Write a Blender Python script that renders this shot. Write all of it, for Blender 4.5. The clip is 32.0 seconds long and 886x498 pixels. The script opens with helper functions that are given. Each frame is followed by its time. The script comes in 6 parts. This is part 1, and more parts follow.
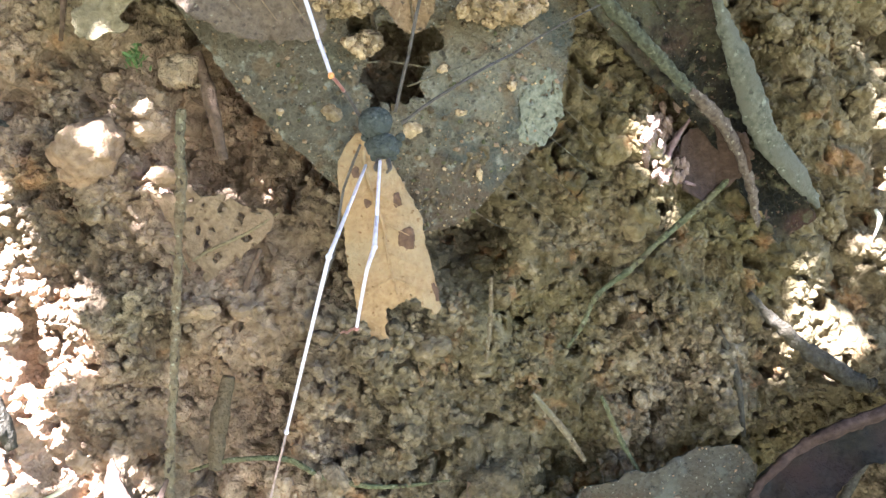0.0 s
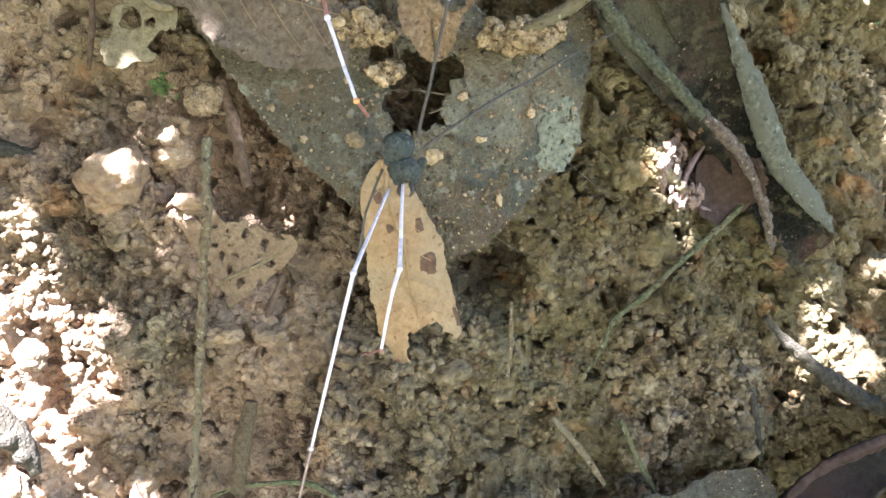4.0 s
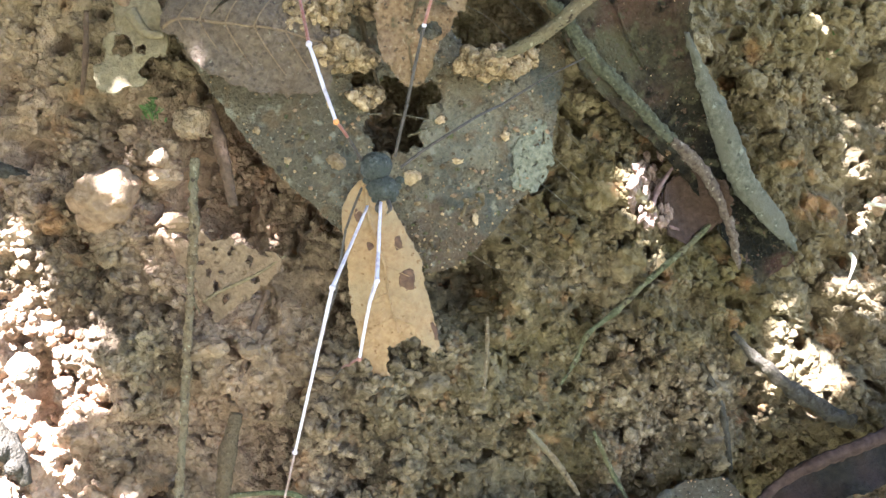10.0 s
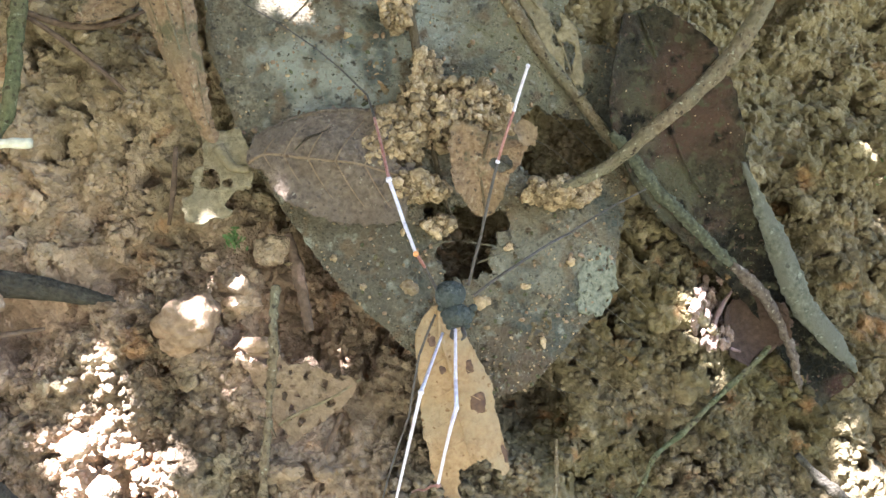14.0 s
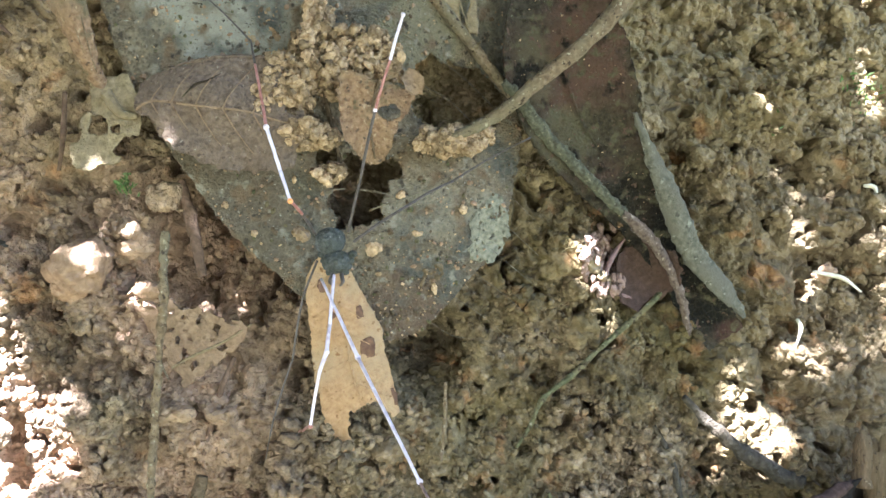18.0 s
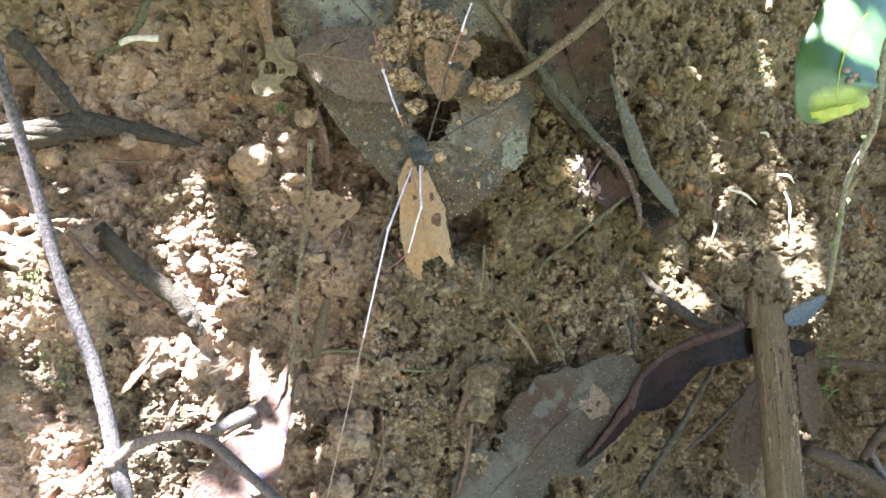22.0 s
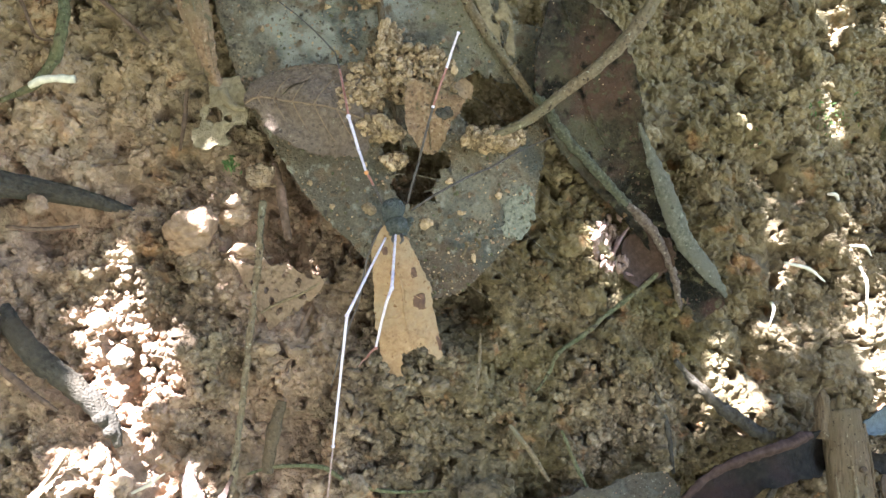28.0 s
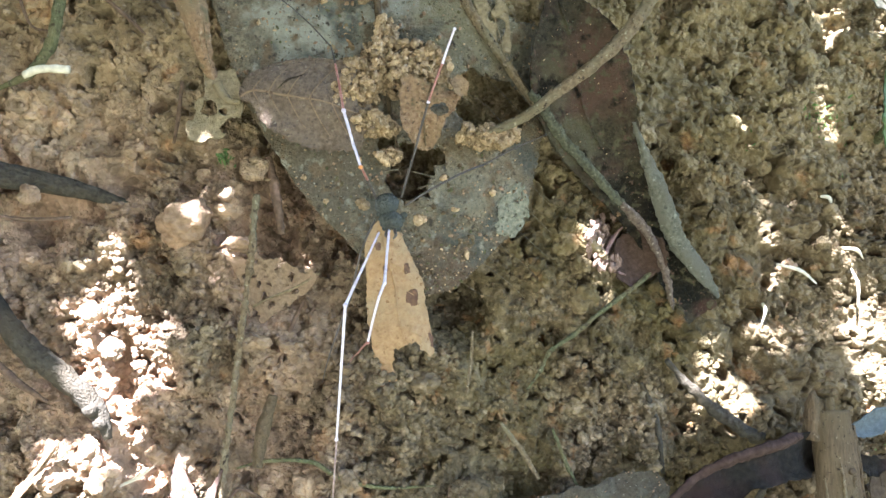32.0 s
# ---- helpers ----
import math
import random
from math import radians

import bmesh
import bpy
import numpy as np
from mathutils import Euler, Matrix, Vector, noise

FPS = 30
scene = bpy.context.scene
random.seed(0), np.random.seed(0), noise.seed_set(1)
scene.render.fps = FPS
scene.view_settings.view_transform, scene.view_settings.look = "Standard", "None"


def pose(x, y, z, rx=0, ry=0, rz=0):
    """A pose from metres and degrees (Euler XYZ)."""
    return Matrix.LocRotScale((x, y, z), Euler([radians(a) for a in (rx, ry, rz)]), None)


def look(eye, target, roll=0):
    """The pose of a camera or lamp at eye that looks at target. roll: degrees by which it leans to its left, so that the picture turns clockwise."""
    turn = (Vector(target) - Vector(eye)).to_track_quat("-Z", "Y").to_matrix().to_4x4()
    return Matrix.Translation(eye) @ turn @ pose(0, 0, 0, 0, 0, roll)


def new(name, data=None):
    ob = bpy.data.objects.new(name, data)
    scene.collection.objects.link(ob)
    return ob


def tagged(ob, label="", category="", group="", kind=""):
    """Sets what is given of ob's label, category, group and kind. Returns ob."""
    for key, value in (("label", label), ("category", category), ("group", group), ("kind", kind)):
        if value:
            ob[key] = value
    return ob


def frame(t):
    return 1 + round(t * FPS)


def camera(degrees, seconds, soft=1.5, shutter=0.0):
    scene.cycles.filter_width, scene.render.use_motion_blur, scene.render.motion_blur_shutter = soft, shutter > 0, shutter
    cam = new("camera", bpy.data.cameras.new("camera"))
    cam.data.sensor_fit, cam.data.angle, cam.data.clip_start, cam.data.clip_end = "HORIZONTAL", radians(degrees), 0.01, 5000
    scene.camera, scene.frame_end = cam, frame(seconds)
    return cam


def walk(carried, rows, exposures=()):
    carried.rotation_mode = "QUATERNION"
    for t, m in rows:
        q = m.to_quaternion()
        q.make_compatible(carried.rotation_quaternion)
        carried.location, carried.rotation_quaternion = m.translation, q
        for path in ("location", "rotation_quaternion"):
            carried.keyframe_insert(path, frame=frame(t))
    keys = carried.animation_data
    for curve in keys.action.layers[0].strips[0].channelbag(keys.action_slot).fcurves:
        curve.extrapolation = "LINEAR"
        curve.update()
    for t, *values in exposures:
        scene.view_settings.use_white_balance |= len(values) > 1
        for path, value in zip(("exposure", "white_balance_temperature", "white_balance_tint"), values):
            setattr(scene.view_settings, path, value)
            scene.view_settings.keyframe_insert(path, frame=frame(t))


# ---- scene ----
cam = camera(50.00, 32.0)
PATH = [
    (0, (0.00903, -0.09032, -0.00670), (0.00590, 0.00927, -0.01520), -0.80),
    (0.5, (0.00916, -0.09043, -0.00583), (0.00603, 0.00923, -0.01342), -0.95),
    (1, (0.01021, -0.09007, -0.00632), (0.00703, 0.00964, -0.01323), -1.07),
    (1.5, (0.00889, -0.09092, -0.00693), (0.00594, 0.00890, -0.01223), -1.05),
    (2, (0.00937, -0.09038, -0.00485), (0.00684, 0.00950, -0.00902), -1.02),
    (2.5, (0.00762, -0.08995, -0.00548), (0.00497, 0.00993, -0.00951), -0.70),
    (4.5, (0.00665, -0.09233, -0.00711), (0.00412, 0.00747, -0.01280), -1.15),
    (5, (0.00641, -0.09298, -0.00702), (0.00420, 0.00693, -0.01059), -1.27),
    (5.5, (0.00500, -0.09310, -0.00719), (0.00196, 0.00668, -0.01315), -0.96),
    (6, (0.00566, -0.09349, -0.00759), (0.00295, 0.00638, -0.01199), -0.95),
    (6.5, (0.00521, -0.09394, -0.00847), (0.00238, 0.00580, -0.01506), -1.21),
    (7, (0.00582, -0.09426, -0.00765), (0.00310, 0.00553, -0.01360), -1.23),
    (7.5, (0.00512, -0.09458, -0.00745), (0.00233, 0.00527, -0.01205), -1.22),
    (8, (0.00512, -0.09437, -0.00773), (0.00246, 0.00549, -0.01212), -1.26),
    (8.5, (0.00708, -0.09462, -0.00837), (0.00490, 0.00530, -0.01159), -1.18),
    (9, (0.00699, -0.09482, -0.00810), (0.00491, 0.00510, -0.01153), -1.05),
    (9.5, (0.00639, -0.09504, -0.00786), (0.00413, 0.00490, -0.01056), -1.10),
    (10, (0.00791, -0.09547, -0.00840), (0.00632, 0.00450, -0.01046), -1.05),
    (10.5, (0.00861, -0.09552, -0.00882), (0.00752, 0.00446, -0.01044), -1.12),
    (11, (0.00754, -0.09553, -0.00907), (0.00668, 0.00445, -0.01109), -0.63),
    (11.5, (0.00610, -0.09576, -0.00874), (0.00443, 0.00421, -0.01042), -0.46),
    (12, (0.00203, -0.09685, -0.00922), (-0.00126, 0.00300, -0.01362), -0.11),
    (12.5, (0.00548, -0.09830, -0.01245), (0.00419, 0.00145, -0.01939), 1.33),
    (13, (0.00117, -0.09890, -0.01106), (-0.00142, 0.00105, -0.01304), 1.04),
    (13.5, (0.00111, -0.09769, -0.00769), (-0.00409, 0.00194, -0.00088), -0.62),
    (14, (0.00282, -0.09873, -0.00646), (-0.00065, 0.00079, 0.00265), -1.13),
    (14.5, (0.00279, -0.09972, -0.00825), (-0.00096, 0.00013, -0.00427), -1.04),
    (15, (0.00481, -0.09942, -0.00892), (0.00274, 0.00053, -0.00665), -1.25),
    (15.5, (0.00678, -0.09952, -0.00955), (0.00580, 0.00047, -0.00964), -1.41),
    (17.5, (0.00765, -0.09791, -0.00790), (0.00666, 0.00201, -0.00416), -1.42),
    (18, (0.01142, -0.10015, -0.00581), (0.01081, -0.00019, -0.00316), -0.87),
    (18.5, (0.01163, -0.10017, -0.00610), (0.00894, -0.00022, -0.00805), -0.50),
    (19, (0.00719, -0.13310, -0.01000), (0.00920, -0.03312, -0.01070), -0.89),
    (19.5, (-0.00231, -0.15613, -0.01395), (0.00684, -0.05656, -0.01492), -0.39),
    (20, (-0.00054, -0.15471, -0.01964), (0.00801, -0.05516, -0.02379), -0.12),
    (20.5, (-0.00174, -0.15862, -0.02025), (0.00618, -0.05899, -0.02366), 0.09),
    (21, (-0.00376, -0.15878, -0.02183), (0.00219, -0.05902, -0.02539), 0.62),
    (21.5, (-0.00207, -0.15798, -0.02218), (0.00459, -0.05823, -0.02446), 0.44),
    (22, (-0.00358, -0.15442, -0.02030), (0.00120, -0.05454, -0.01894), 0.67),
    (22.5, (-0.00619, -0.15204, -0.02035), (-0.00469, -0.05208, -0.01818), 1.13),
    (23, (-0.00420, -0.15073, -0.02027), (-0.00206, -0.05080, -0.01725), 0.89),
    (23.5, (0.00170, -0.14864, -0.01770), (0.00408, -0.04874, -0.01397), -0.65),
    (24, (0.00482, -0.14712, -0.01848), (0.00583, -0.04722, -0.01409), 0.03),
    (24.5, (0.00501, -0.14593, -0.01819), (0.00436, -0.04606, -0.01311), 0.28),
    (25, (0.00487, -0.14358, -0.01681), (0.00318, -0.04381, -0.01026), 0.61),
    (25.5, (0.00568, -0.14207, -0.01812), (0.00480, -0.04222, -0.01268), 1.13),
    (27.5, (0.00924, -0.12809, -0.01879), (0.00883, -0.02833, -0.01196), 0.87),
    (28, (0.00691, -0.12412, -0.01712), (0.00590, -0.02448, -0.00863), 1.01),
    (28.5, (0.00865, -0.12099, -0.01829), (0.00843, -0.02127, -0.01076), 1.00),
    (29, (0.00937, -0.11908, -0.01751), (0.00980, -0.01934, -0.01021), 1.08),
    (29.5, (0.00932, -0.11845, -0.01831), (0.00933, -0.01877, -0.01027), 1.15),
    (30, (0.00789, -0.11974, -0.01760), (0.00692, -0.02007, -0.00962), 1.50),
    (30.5, (0.00691, -0.12003, -0.01722), (0.00614, -0.02030, -0.00984), 1.46),
    (31, (0.00886, -0.12003, -0.01898), (0.00805, -0.02033, -0.01129), 1.45),
    (31.5, (0.00817, -0.12027, -0.01866), (0.00778, -0.02054, -0.01134), 1.54),
    (32, (0.00683, -0.12403, -0.01759), (0.00660, -0.02439, -0.00908), 1.77),
]
walk(cam, [(t, look(eye, target, roll)) for t, eye, target, roll in PATH],
     exposures=[(t, stops, 5450, 12) for t, stops in ((0, 4.5), (3, 4.4), (7, 4.34), (10, 4.43), (12, 4.38), (13, 4.2), (14, 4.36), (17.5, 4.46), (19, 4.3), (20, 4.04), (25.5, 4.12), (28, 4.22), (32, 4.3))])

import functools

# ---- light ----
SUN = Vector((-0.22, -0.60, 0.77)).normalized()          # from the bank towards the sun
world = bpy.data.worlds.new("sky")
scene.world = world
world.use_nodes = True
wn, wl = world.node_tree.nodes, world.node_tree.links
sky = wn.new("ShaderNodeTexSky")
sky.sky_type, sky.sun_disc = "NISHITA", False
sky.sun_elevation = math.asin(SUN.z)
sky.sun_rotation = math.atan2(SUN.x, SUN.y)
wl.new(sky.outputs[0], wn["Background"].inputs[0])
wn["Background"].inputs[1].default_value = 0.062
sun = new("sun", bpy.data.lights.new("sun", "SUN"))
sun.data.energy, sun.data.angle, sun.data.color = 5.0, radians(0.5), (1.0, 0.965, 0.955)
sun.matrix_world = look(SUN * 2, (0, 0, 0))

# ---- materials ----
MM = 0.001


def material(name, dark, light, grain=1.5, patch=9.0, rough=0.8, bump=0.4, third=None, islands=0.0, through_light=0.0, spec=0.3, streak=None, bump_size=None, specks=(), net=0.0, zones=()):
    """Two-scale noise between dark and light, a third colour in wide patches, fine relief. Sizes in millimetres."""
    m = bpy.data.materials.new(name)
    m.use_nodes = True
    n, l = m.node_tree.nodes, m.node_tree.links
    b = n["Principled BSDF"]
    co = n.new("ShaderNodeTexCoord")
    mp = n.new("ShaderNodeMapping")
    l.new(co.outputs["Object"], mp.inputs[0])
    if streak:
        mp.inputs["Scale"].default_value = streak
    fine = n.new("ShaderNodeTexNoise")
    fine.inputs["Scale"].default_value, fine.inputs["Detail"].default_value = 1000 / grain, 6
    wide = n.new("ShaderNodeTexNoise")
    wide.inputs["Scale"].default_value, wide.inputs["Detail"].default_value = 1000 / patch, 4
    for t in (fine, wide):
        l.new(mp.outputs[0], t.inputs["Vector"])
    ramp = n.new("ShaderNodeValToRGB")
    ramp.color_ramp.elements[0].position, ramp.color_ramp.elements[1].position = 0.3, 0.72
    ramp.color_ramp.elements[0].color, ramp.color_ramp.elements[1].color = (*dark, 1), (*light, 1)
    l.new(fine.outputs[0], ramp.inputs[0])
    colour = ramp.outputs[0]
    if third:
        r2 = n.new("ShaderNodeValToRGB")
        r2.color_ramp.elements[0].position, r2.color_ramp.elements[1].position = 0.45, 0.68
        l.new(wide.outputs[0], r2.inputs[0])
        mix = n.new("ShaderNodeMixRGB")
        l.new(r2.outputs[0], mix.inputs[0])
        l.new(colour, mix.inputs[1])
        mix.inputs[2].default_value = (*third, 1)
        colour = mix.outputs[0]
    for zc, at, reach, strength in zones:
        # a coloured patch of ragged outline round a place on the thing, stains among them
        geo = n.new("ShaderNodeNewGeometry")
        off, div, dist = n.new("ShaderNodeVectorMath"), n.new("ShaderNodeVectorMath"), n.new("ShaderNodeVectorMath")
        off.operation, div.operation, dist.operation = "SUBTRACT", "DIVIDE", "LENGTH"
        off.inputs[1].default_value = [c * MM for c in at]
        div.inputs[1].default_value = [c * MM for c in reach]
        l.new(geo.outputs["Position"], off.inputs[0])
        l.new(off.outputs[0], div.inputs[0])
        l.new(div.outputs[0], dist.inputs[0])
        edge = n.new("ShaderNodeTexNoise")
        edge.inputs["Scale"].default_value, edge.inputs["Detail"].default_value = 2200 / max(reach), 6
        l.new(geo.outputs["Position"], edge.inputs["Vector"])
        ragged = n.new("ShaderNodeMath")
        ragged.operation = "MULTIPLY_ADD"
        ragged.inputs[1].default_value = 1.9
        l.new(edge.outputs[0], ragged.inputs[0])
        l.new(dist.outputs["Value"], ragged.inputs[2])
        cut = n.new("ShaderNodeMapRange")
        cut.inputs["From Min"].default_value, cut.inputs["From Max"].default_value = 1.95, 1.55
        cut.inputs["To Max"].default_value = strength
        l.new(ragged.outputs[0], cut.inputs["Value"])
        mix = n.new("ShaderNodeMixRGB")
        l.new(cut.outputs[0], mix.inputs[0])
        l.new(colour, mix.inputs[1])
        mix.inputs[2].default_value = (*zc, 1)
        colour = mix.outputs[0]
    for sc, size, lo, hi in specks:
        dots = n.new("ShaderNodeTexNoise")
        dots.inputs["Scale"].default_value, dots.inputs["Detail"].default_value = 1000 / size, 3
        push = n.new("ShaderNodeVectorMath")
        push.inputs[1].default_value = (size * 7.7, size * 3.1, lo)
        l.new(co.outputs["Object"], push.inputs[0])
        l.new(push.outputs[0], dots.inputs["Vector"])
        cut = n.new("ShaderNodeMapRange")
        cut.inputs["From Min"].default_value, cut.inputs["From Max"].default_value = lo, hi
        l.new(dots.outputs[0], cut.inputs["Value"])
        mix = n.new("ShaderNodeMixRGB")
        l.new(cut.outputs[0], mix.inputs[0])
        l.new(colour, mix.inputs[1])
        mix.inputs[2].default_value = (*sc, 1)
        colour = mix.outputs[0]
    if net:
        # a fine net of small veins
        web = n.new("ShaderNodeTexVoronoi")
        web.feature = "DISTANCE_TO_EDGE"
        web.inputs["Scale"].default_value = 1000 / net
        l.new(co.outputs["Object"], web.inputs["Vector"])
        cut = n.new("ShaderNodeMapRange")
        cut.inputs["From Min"].default_value, cut.inputs["From Max"].default_value = 0.0, 0.12
        cut.inputs["To Min"].default_value, cut.inputs["To Max"].default_value = 0.22, 0.0
        l.new(web.outputs["Distance"], cut.inputs["Value"])
        mix = n.new("ShaderNodeMixRGB")
        l.new(cut.outputs[0], mix.inputs[0])
        l.new(colour, mix.inputs[1])
        mix.inputs[2].default_value = (*light, 1)
        colour = mix.outputs[0]
    if islands:
        geo, obj = n.new("ShaderNodeNewGeometry"), n.new("ShaderNodeObjectInfo")
        add = n.new("ShaderNodeMath")
        l.new(geo.outputs["Random Per Island"], add.inputs[0])
        l.new(obj.outputs["Random"], add.inputs[1])
        wrap = n.new("ShaderNodeMath")
        wrap.operation = "FRACT"
        l.new(add.outputs[0], wrap.inputs[0])
        rng = n.new("ShaderNodeMapRange")
        rng.inputs["To Min"].default_value, rng.inputs["To Max"].default_value = 1 - islands, 1 + islands
        l.new(wrap.outputs[0], rng.inputs["Value"])
        hsv = n.new("ShaderNodeHueSaturation")
        l.new(rng.outputs[0], hsv.inputs["Value"])
        l.new(colour, hsv.inputs["Color"])
        colour = hsv.outputs[0]
    l.new(colour, b.inputs["Base Color"])
    b.inputs["Roughness"].default_value = rough
    b.inputs["Specular IOR Level"].default_value = spec
    if bump:
        bn = n.new("ShaderNodeTexNoise")
        bn.inputs["Scale"].default_value, bn.inputs["Detail"].default_value = 1000 / (bump_size or grain * 0.5), 8
        l.new(mp.outputs[0], bn.inputs["Vector"])
        bp = n.new("ShaderNodeBump")
        bp.inputs["Strength"].default_value, bp.inputs["Distance"].default_value = bump, 0.0006
        l.new(bn.outputs[0], bp.inputs["Height"])
        l.new(bp.outputs[0], b.inputs["Normal"])
    if through_light:
        tr, mx = n.new("ShaderNodeBsdfTranslucent"), n.new("ShaderNodeMixShader")
        l.new(colour, tr.inputs[0])
        mx.inputs[0].default_value = through_light
        l.new(b.outputs[0], mx.inputs[1])
        l.new(tr.outputs[0], mx.inputs[2])
        l.new(mx.outputs[0], n["Material Output"].inputs[0])
    return m


def soil_material():
    """Ochre earth: redder to the left and paled for haze; olive to the right and below, part algae, part painted shade
    and green light; paler upwards for skylight; every crumb a little different.
    """
    m = material("soil", (0.088, 0.062, 0.036), (0.335, 0.240, 0.148), grain=0.9, patch=14, rough=0.97, bump=1.0, islands=0.30, spec=0.05, bump_size=0.3)
    n, l = m.node_tree.nodes, m.node_tree.links
    b = n["Principled BSDF"]
    base = b.inputs["Base Color"].links[0].from_socket
    geo = n.new("ShaderNodeNewGeometry")
    sep = n.new("ShaderNodeSeparateXYZ")
    l.new(geo.outputs["Position"], sep.inputs[0])
    wide = n.new("ShaderNodeTexNoise")
    wide.inputs["Scale"].default_value, wide.inputs["Detail"].default_value = 55, 5
    l.new(geo.outputs["Position"], wide.inputs["Vector"])
    # darker olive on the right stands in for shade, paler red left for haze
    for colour, start, end, strength in (((0.116, 0.088, 0.034), -0.004, 0.016, 0.88), ((0.52, 0.335, 0.222), -0.002, -0.022, 0.75), ((0.235, 0.170, 0.105), 0.042, 0.060, 0.75)):
        side = n.new("ShaderNodeMapRange")
        side.inputs["From Min"].default_value, side.inputs["From Max"].default_value = start, end
        l.new(sep.outputs[0], side.inputs["Value"])
        pat = n.new("ShaderNodeMapRange")
        pat.inputs["From Min"].default_value, pat.inputs["From Max"].default_value = 0.36, 0.60
        l.new(wide.outputs[0], pat.inputs["Value"])
        mul = n.new("ShaderNodeMath")
        mul.operation = "MULTIPLY"
        l.new(side.outputs[0], mul.inputs[0])
        l.new(pat.outputs[0], mul.inputs[1])
        mul2 = n.new("ShaderNodeMath")
        mul2.operation = "MULTIPLY"
        mul2.inputs[1].default_value = strength
        l.new(mul.outputs[0], mul2.inputs[0])
        mix = n.new("ShaderNodeMixRGB")
        l.new(mul2.outputs[0], mix.inputs[0])
        l.new(base, mix.inputs[1])
        mix.inputs[2].default_value = (*colour, 1)
        base = mix.outputs[0]
    # paler ochre upwards, painted in place of stronger skylight near the top
    high = n.new("ShaderNodeMapRange")
    high.inputs["From Min"].default_value, high.inputs["From Max"].default_value, high.inputs["To Max"].default_value = 0.0, 0.02, 0.5
    l.new(sep.outputs[2], high.inputs["Value"])
    mix = n.new("ShaderNodeMixRGB")
    l.new(high.outputs[0], mix.inputs[0])
    l.new(base, mix.inputs[1])
    mix.inputs[2].default_value = (0.34, 0.258, 0.132, 1)
    base = mix.outputs[0]
    # paler dry and darker damp patches, rusty specks
    for colour, size, lo, hi, strength in (((0.42, 0.325, 0.20), 110, 0.56, 0.70, 0.4), ((0.075, 0.056, 0.036), 75, 0.55, 0.70, 0.6), ((0.36, 0.17, 0.07), 210, 0.60, 0.72, 0.55)):
        tex = n.new("ShaderNodeTexNoise")
        tex.inputs["Scale"].default_value, tex.inputs["Detail"].default_value = size, 6
        shift = n.new("ShaderNodeVectorMath")
        shift.inputs[1].default_value = (size, 0.3 * size, 0)
        l.new(geo.outputs["Position"], shift.inputs[0])
        l.new(shift.outputs[0], tex.inputs["Vector"])
        pat = n.new("ShaderNodeMapRange")
        pat.inputs["From Min"].default_value, pat.inputs["From Max"].default_value, pat.inputs["To Max"].default_value = lo, hi, strength
        l.new(tex.outputs[0], pat.inputs["Value"])
        mix = n.new("ShaderNodeMixRGB")
        l.new(pat.outputs[0], mix.inputs[0])
        l.new(base, mix.inputs[1])
        mix.inputs[2].default_value = (*colour, 1)
        base = mix.outputs[0]
    # every crumb of the joined earth a little lighter or darker
    for size, spread in ((1.7, 0.22), (0.7, 0.14)):
        crumb = n.new("ShaderNodeTexVoronoi")
        crumb.inputs["Scale"].default_value = 1000 / size
        l.new(geo.outputs["Position"], crumb.inputs["Vector"])
        pick = n.new("ShaderNodeSeparateColor")
        l.new(crumb.outputs["Color"], pick.inputs[0])
        rng = n.new("ShaderNodeMapRange")
        rng.inputs["To Min"].default_value, rng.inputs["To Max"].default_value = 1 - spread, 1 + spread
        l.new(pick.outputs[0], rng.inputs["Value"])
        hsv = n.new("ShaderNodeHueSaturation")
        l.new(rng.outputs[0], hsv.inputs["Value"])
        l.new(base, hsv.inputs["Color"])
        base = hsv.outputs[0]
    l.new(base, b.inputs["Base Color"])
    return m


SOIL = soil_material()
CRUMB = material("dry_crumb", (0.25, 0.160, 0.084), (0.53, 0.375, 0.220), 0.5, 5, 0.95, 0.9, islands=0.45, spec=0.08)
PALE_CLOD = material("pale_clod", (0.22, 0.135, 0.080), (0.40, 0.265, 0.165), 0.8, 5, 0.95, 0.7, islands=0.15, spec=0.08)
PINK_CRUMB = material("pinkish_crumb", (0.21, 0.130, 0.095), (0.38, 0.262, 0.205), 0.8, 5, 0.95, 0.6, islands=0.2, spec=0.08)
GREY_LEAF = material("grey_dead_leaf", (0.096, 0.073, 0.045), (0.265, 0.212, 0.138), 0.5, 9, 0.8, 1.0, third=(0.165, 0.120, 0.070), through_light=0.06, spec=0.2, net=0.9, specks=(((0.055, 0.045, 0.03), 0.4, 0.64, 0.70), ((0.34, 0.31, 0.24), 0.35, 0.66, 0.72), ((0.085, 0.08, 0.062), 5.0, 0.50, 0.66), ((0.155, 0.105, 0.060), 2.2, 0.55, 0.68), ((0.27, 0.24, 0.18), 1.6, 0.60, 0.70), ((0.06, 0.047, 0.032), 1.1, 0.62, 0.70)), zones=(((0.275, 0.252, 0.182), (15.5, 2.5, -0.4), (3.0, 9, 4.0), 0.85), ((0.078, 0.064, 0.046), (-11, 1, 1), (11, 9, 9), 0.6), ((0.36, 0.34, 0.265), (-11, -1, 21), (9, 9, 8), 0.75), ((0.33, 0.315, 0.245), (-4, -1, 28), (7, 9, 6), 0.7), ((0.21, 0.18, 0.105), (10, 1, 24), (9, 9, 9), 0.7), ((0.105, 0.066, 0.043), (8, 3, -10), (8, 9, 5.5), 0.8), ((0.10, 0.067, 0.045), (17, 3, -4), (5, 9, 7), 0.6), ((0.23, 0.215, 0.165), (9, 2, 1), (5, 9, 4), 0.35)))
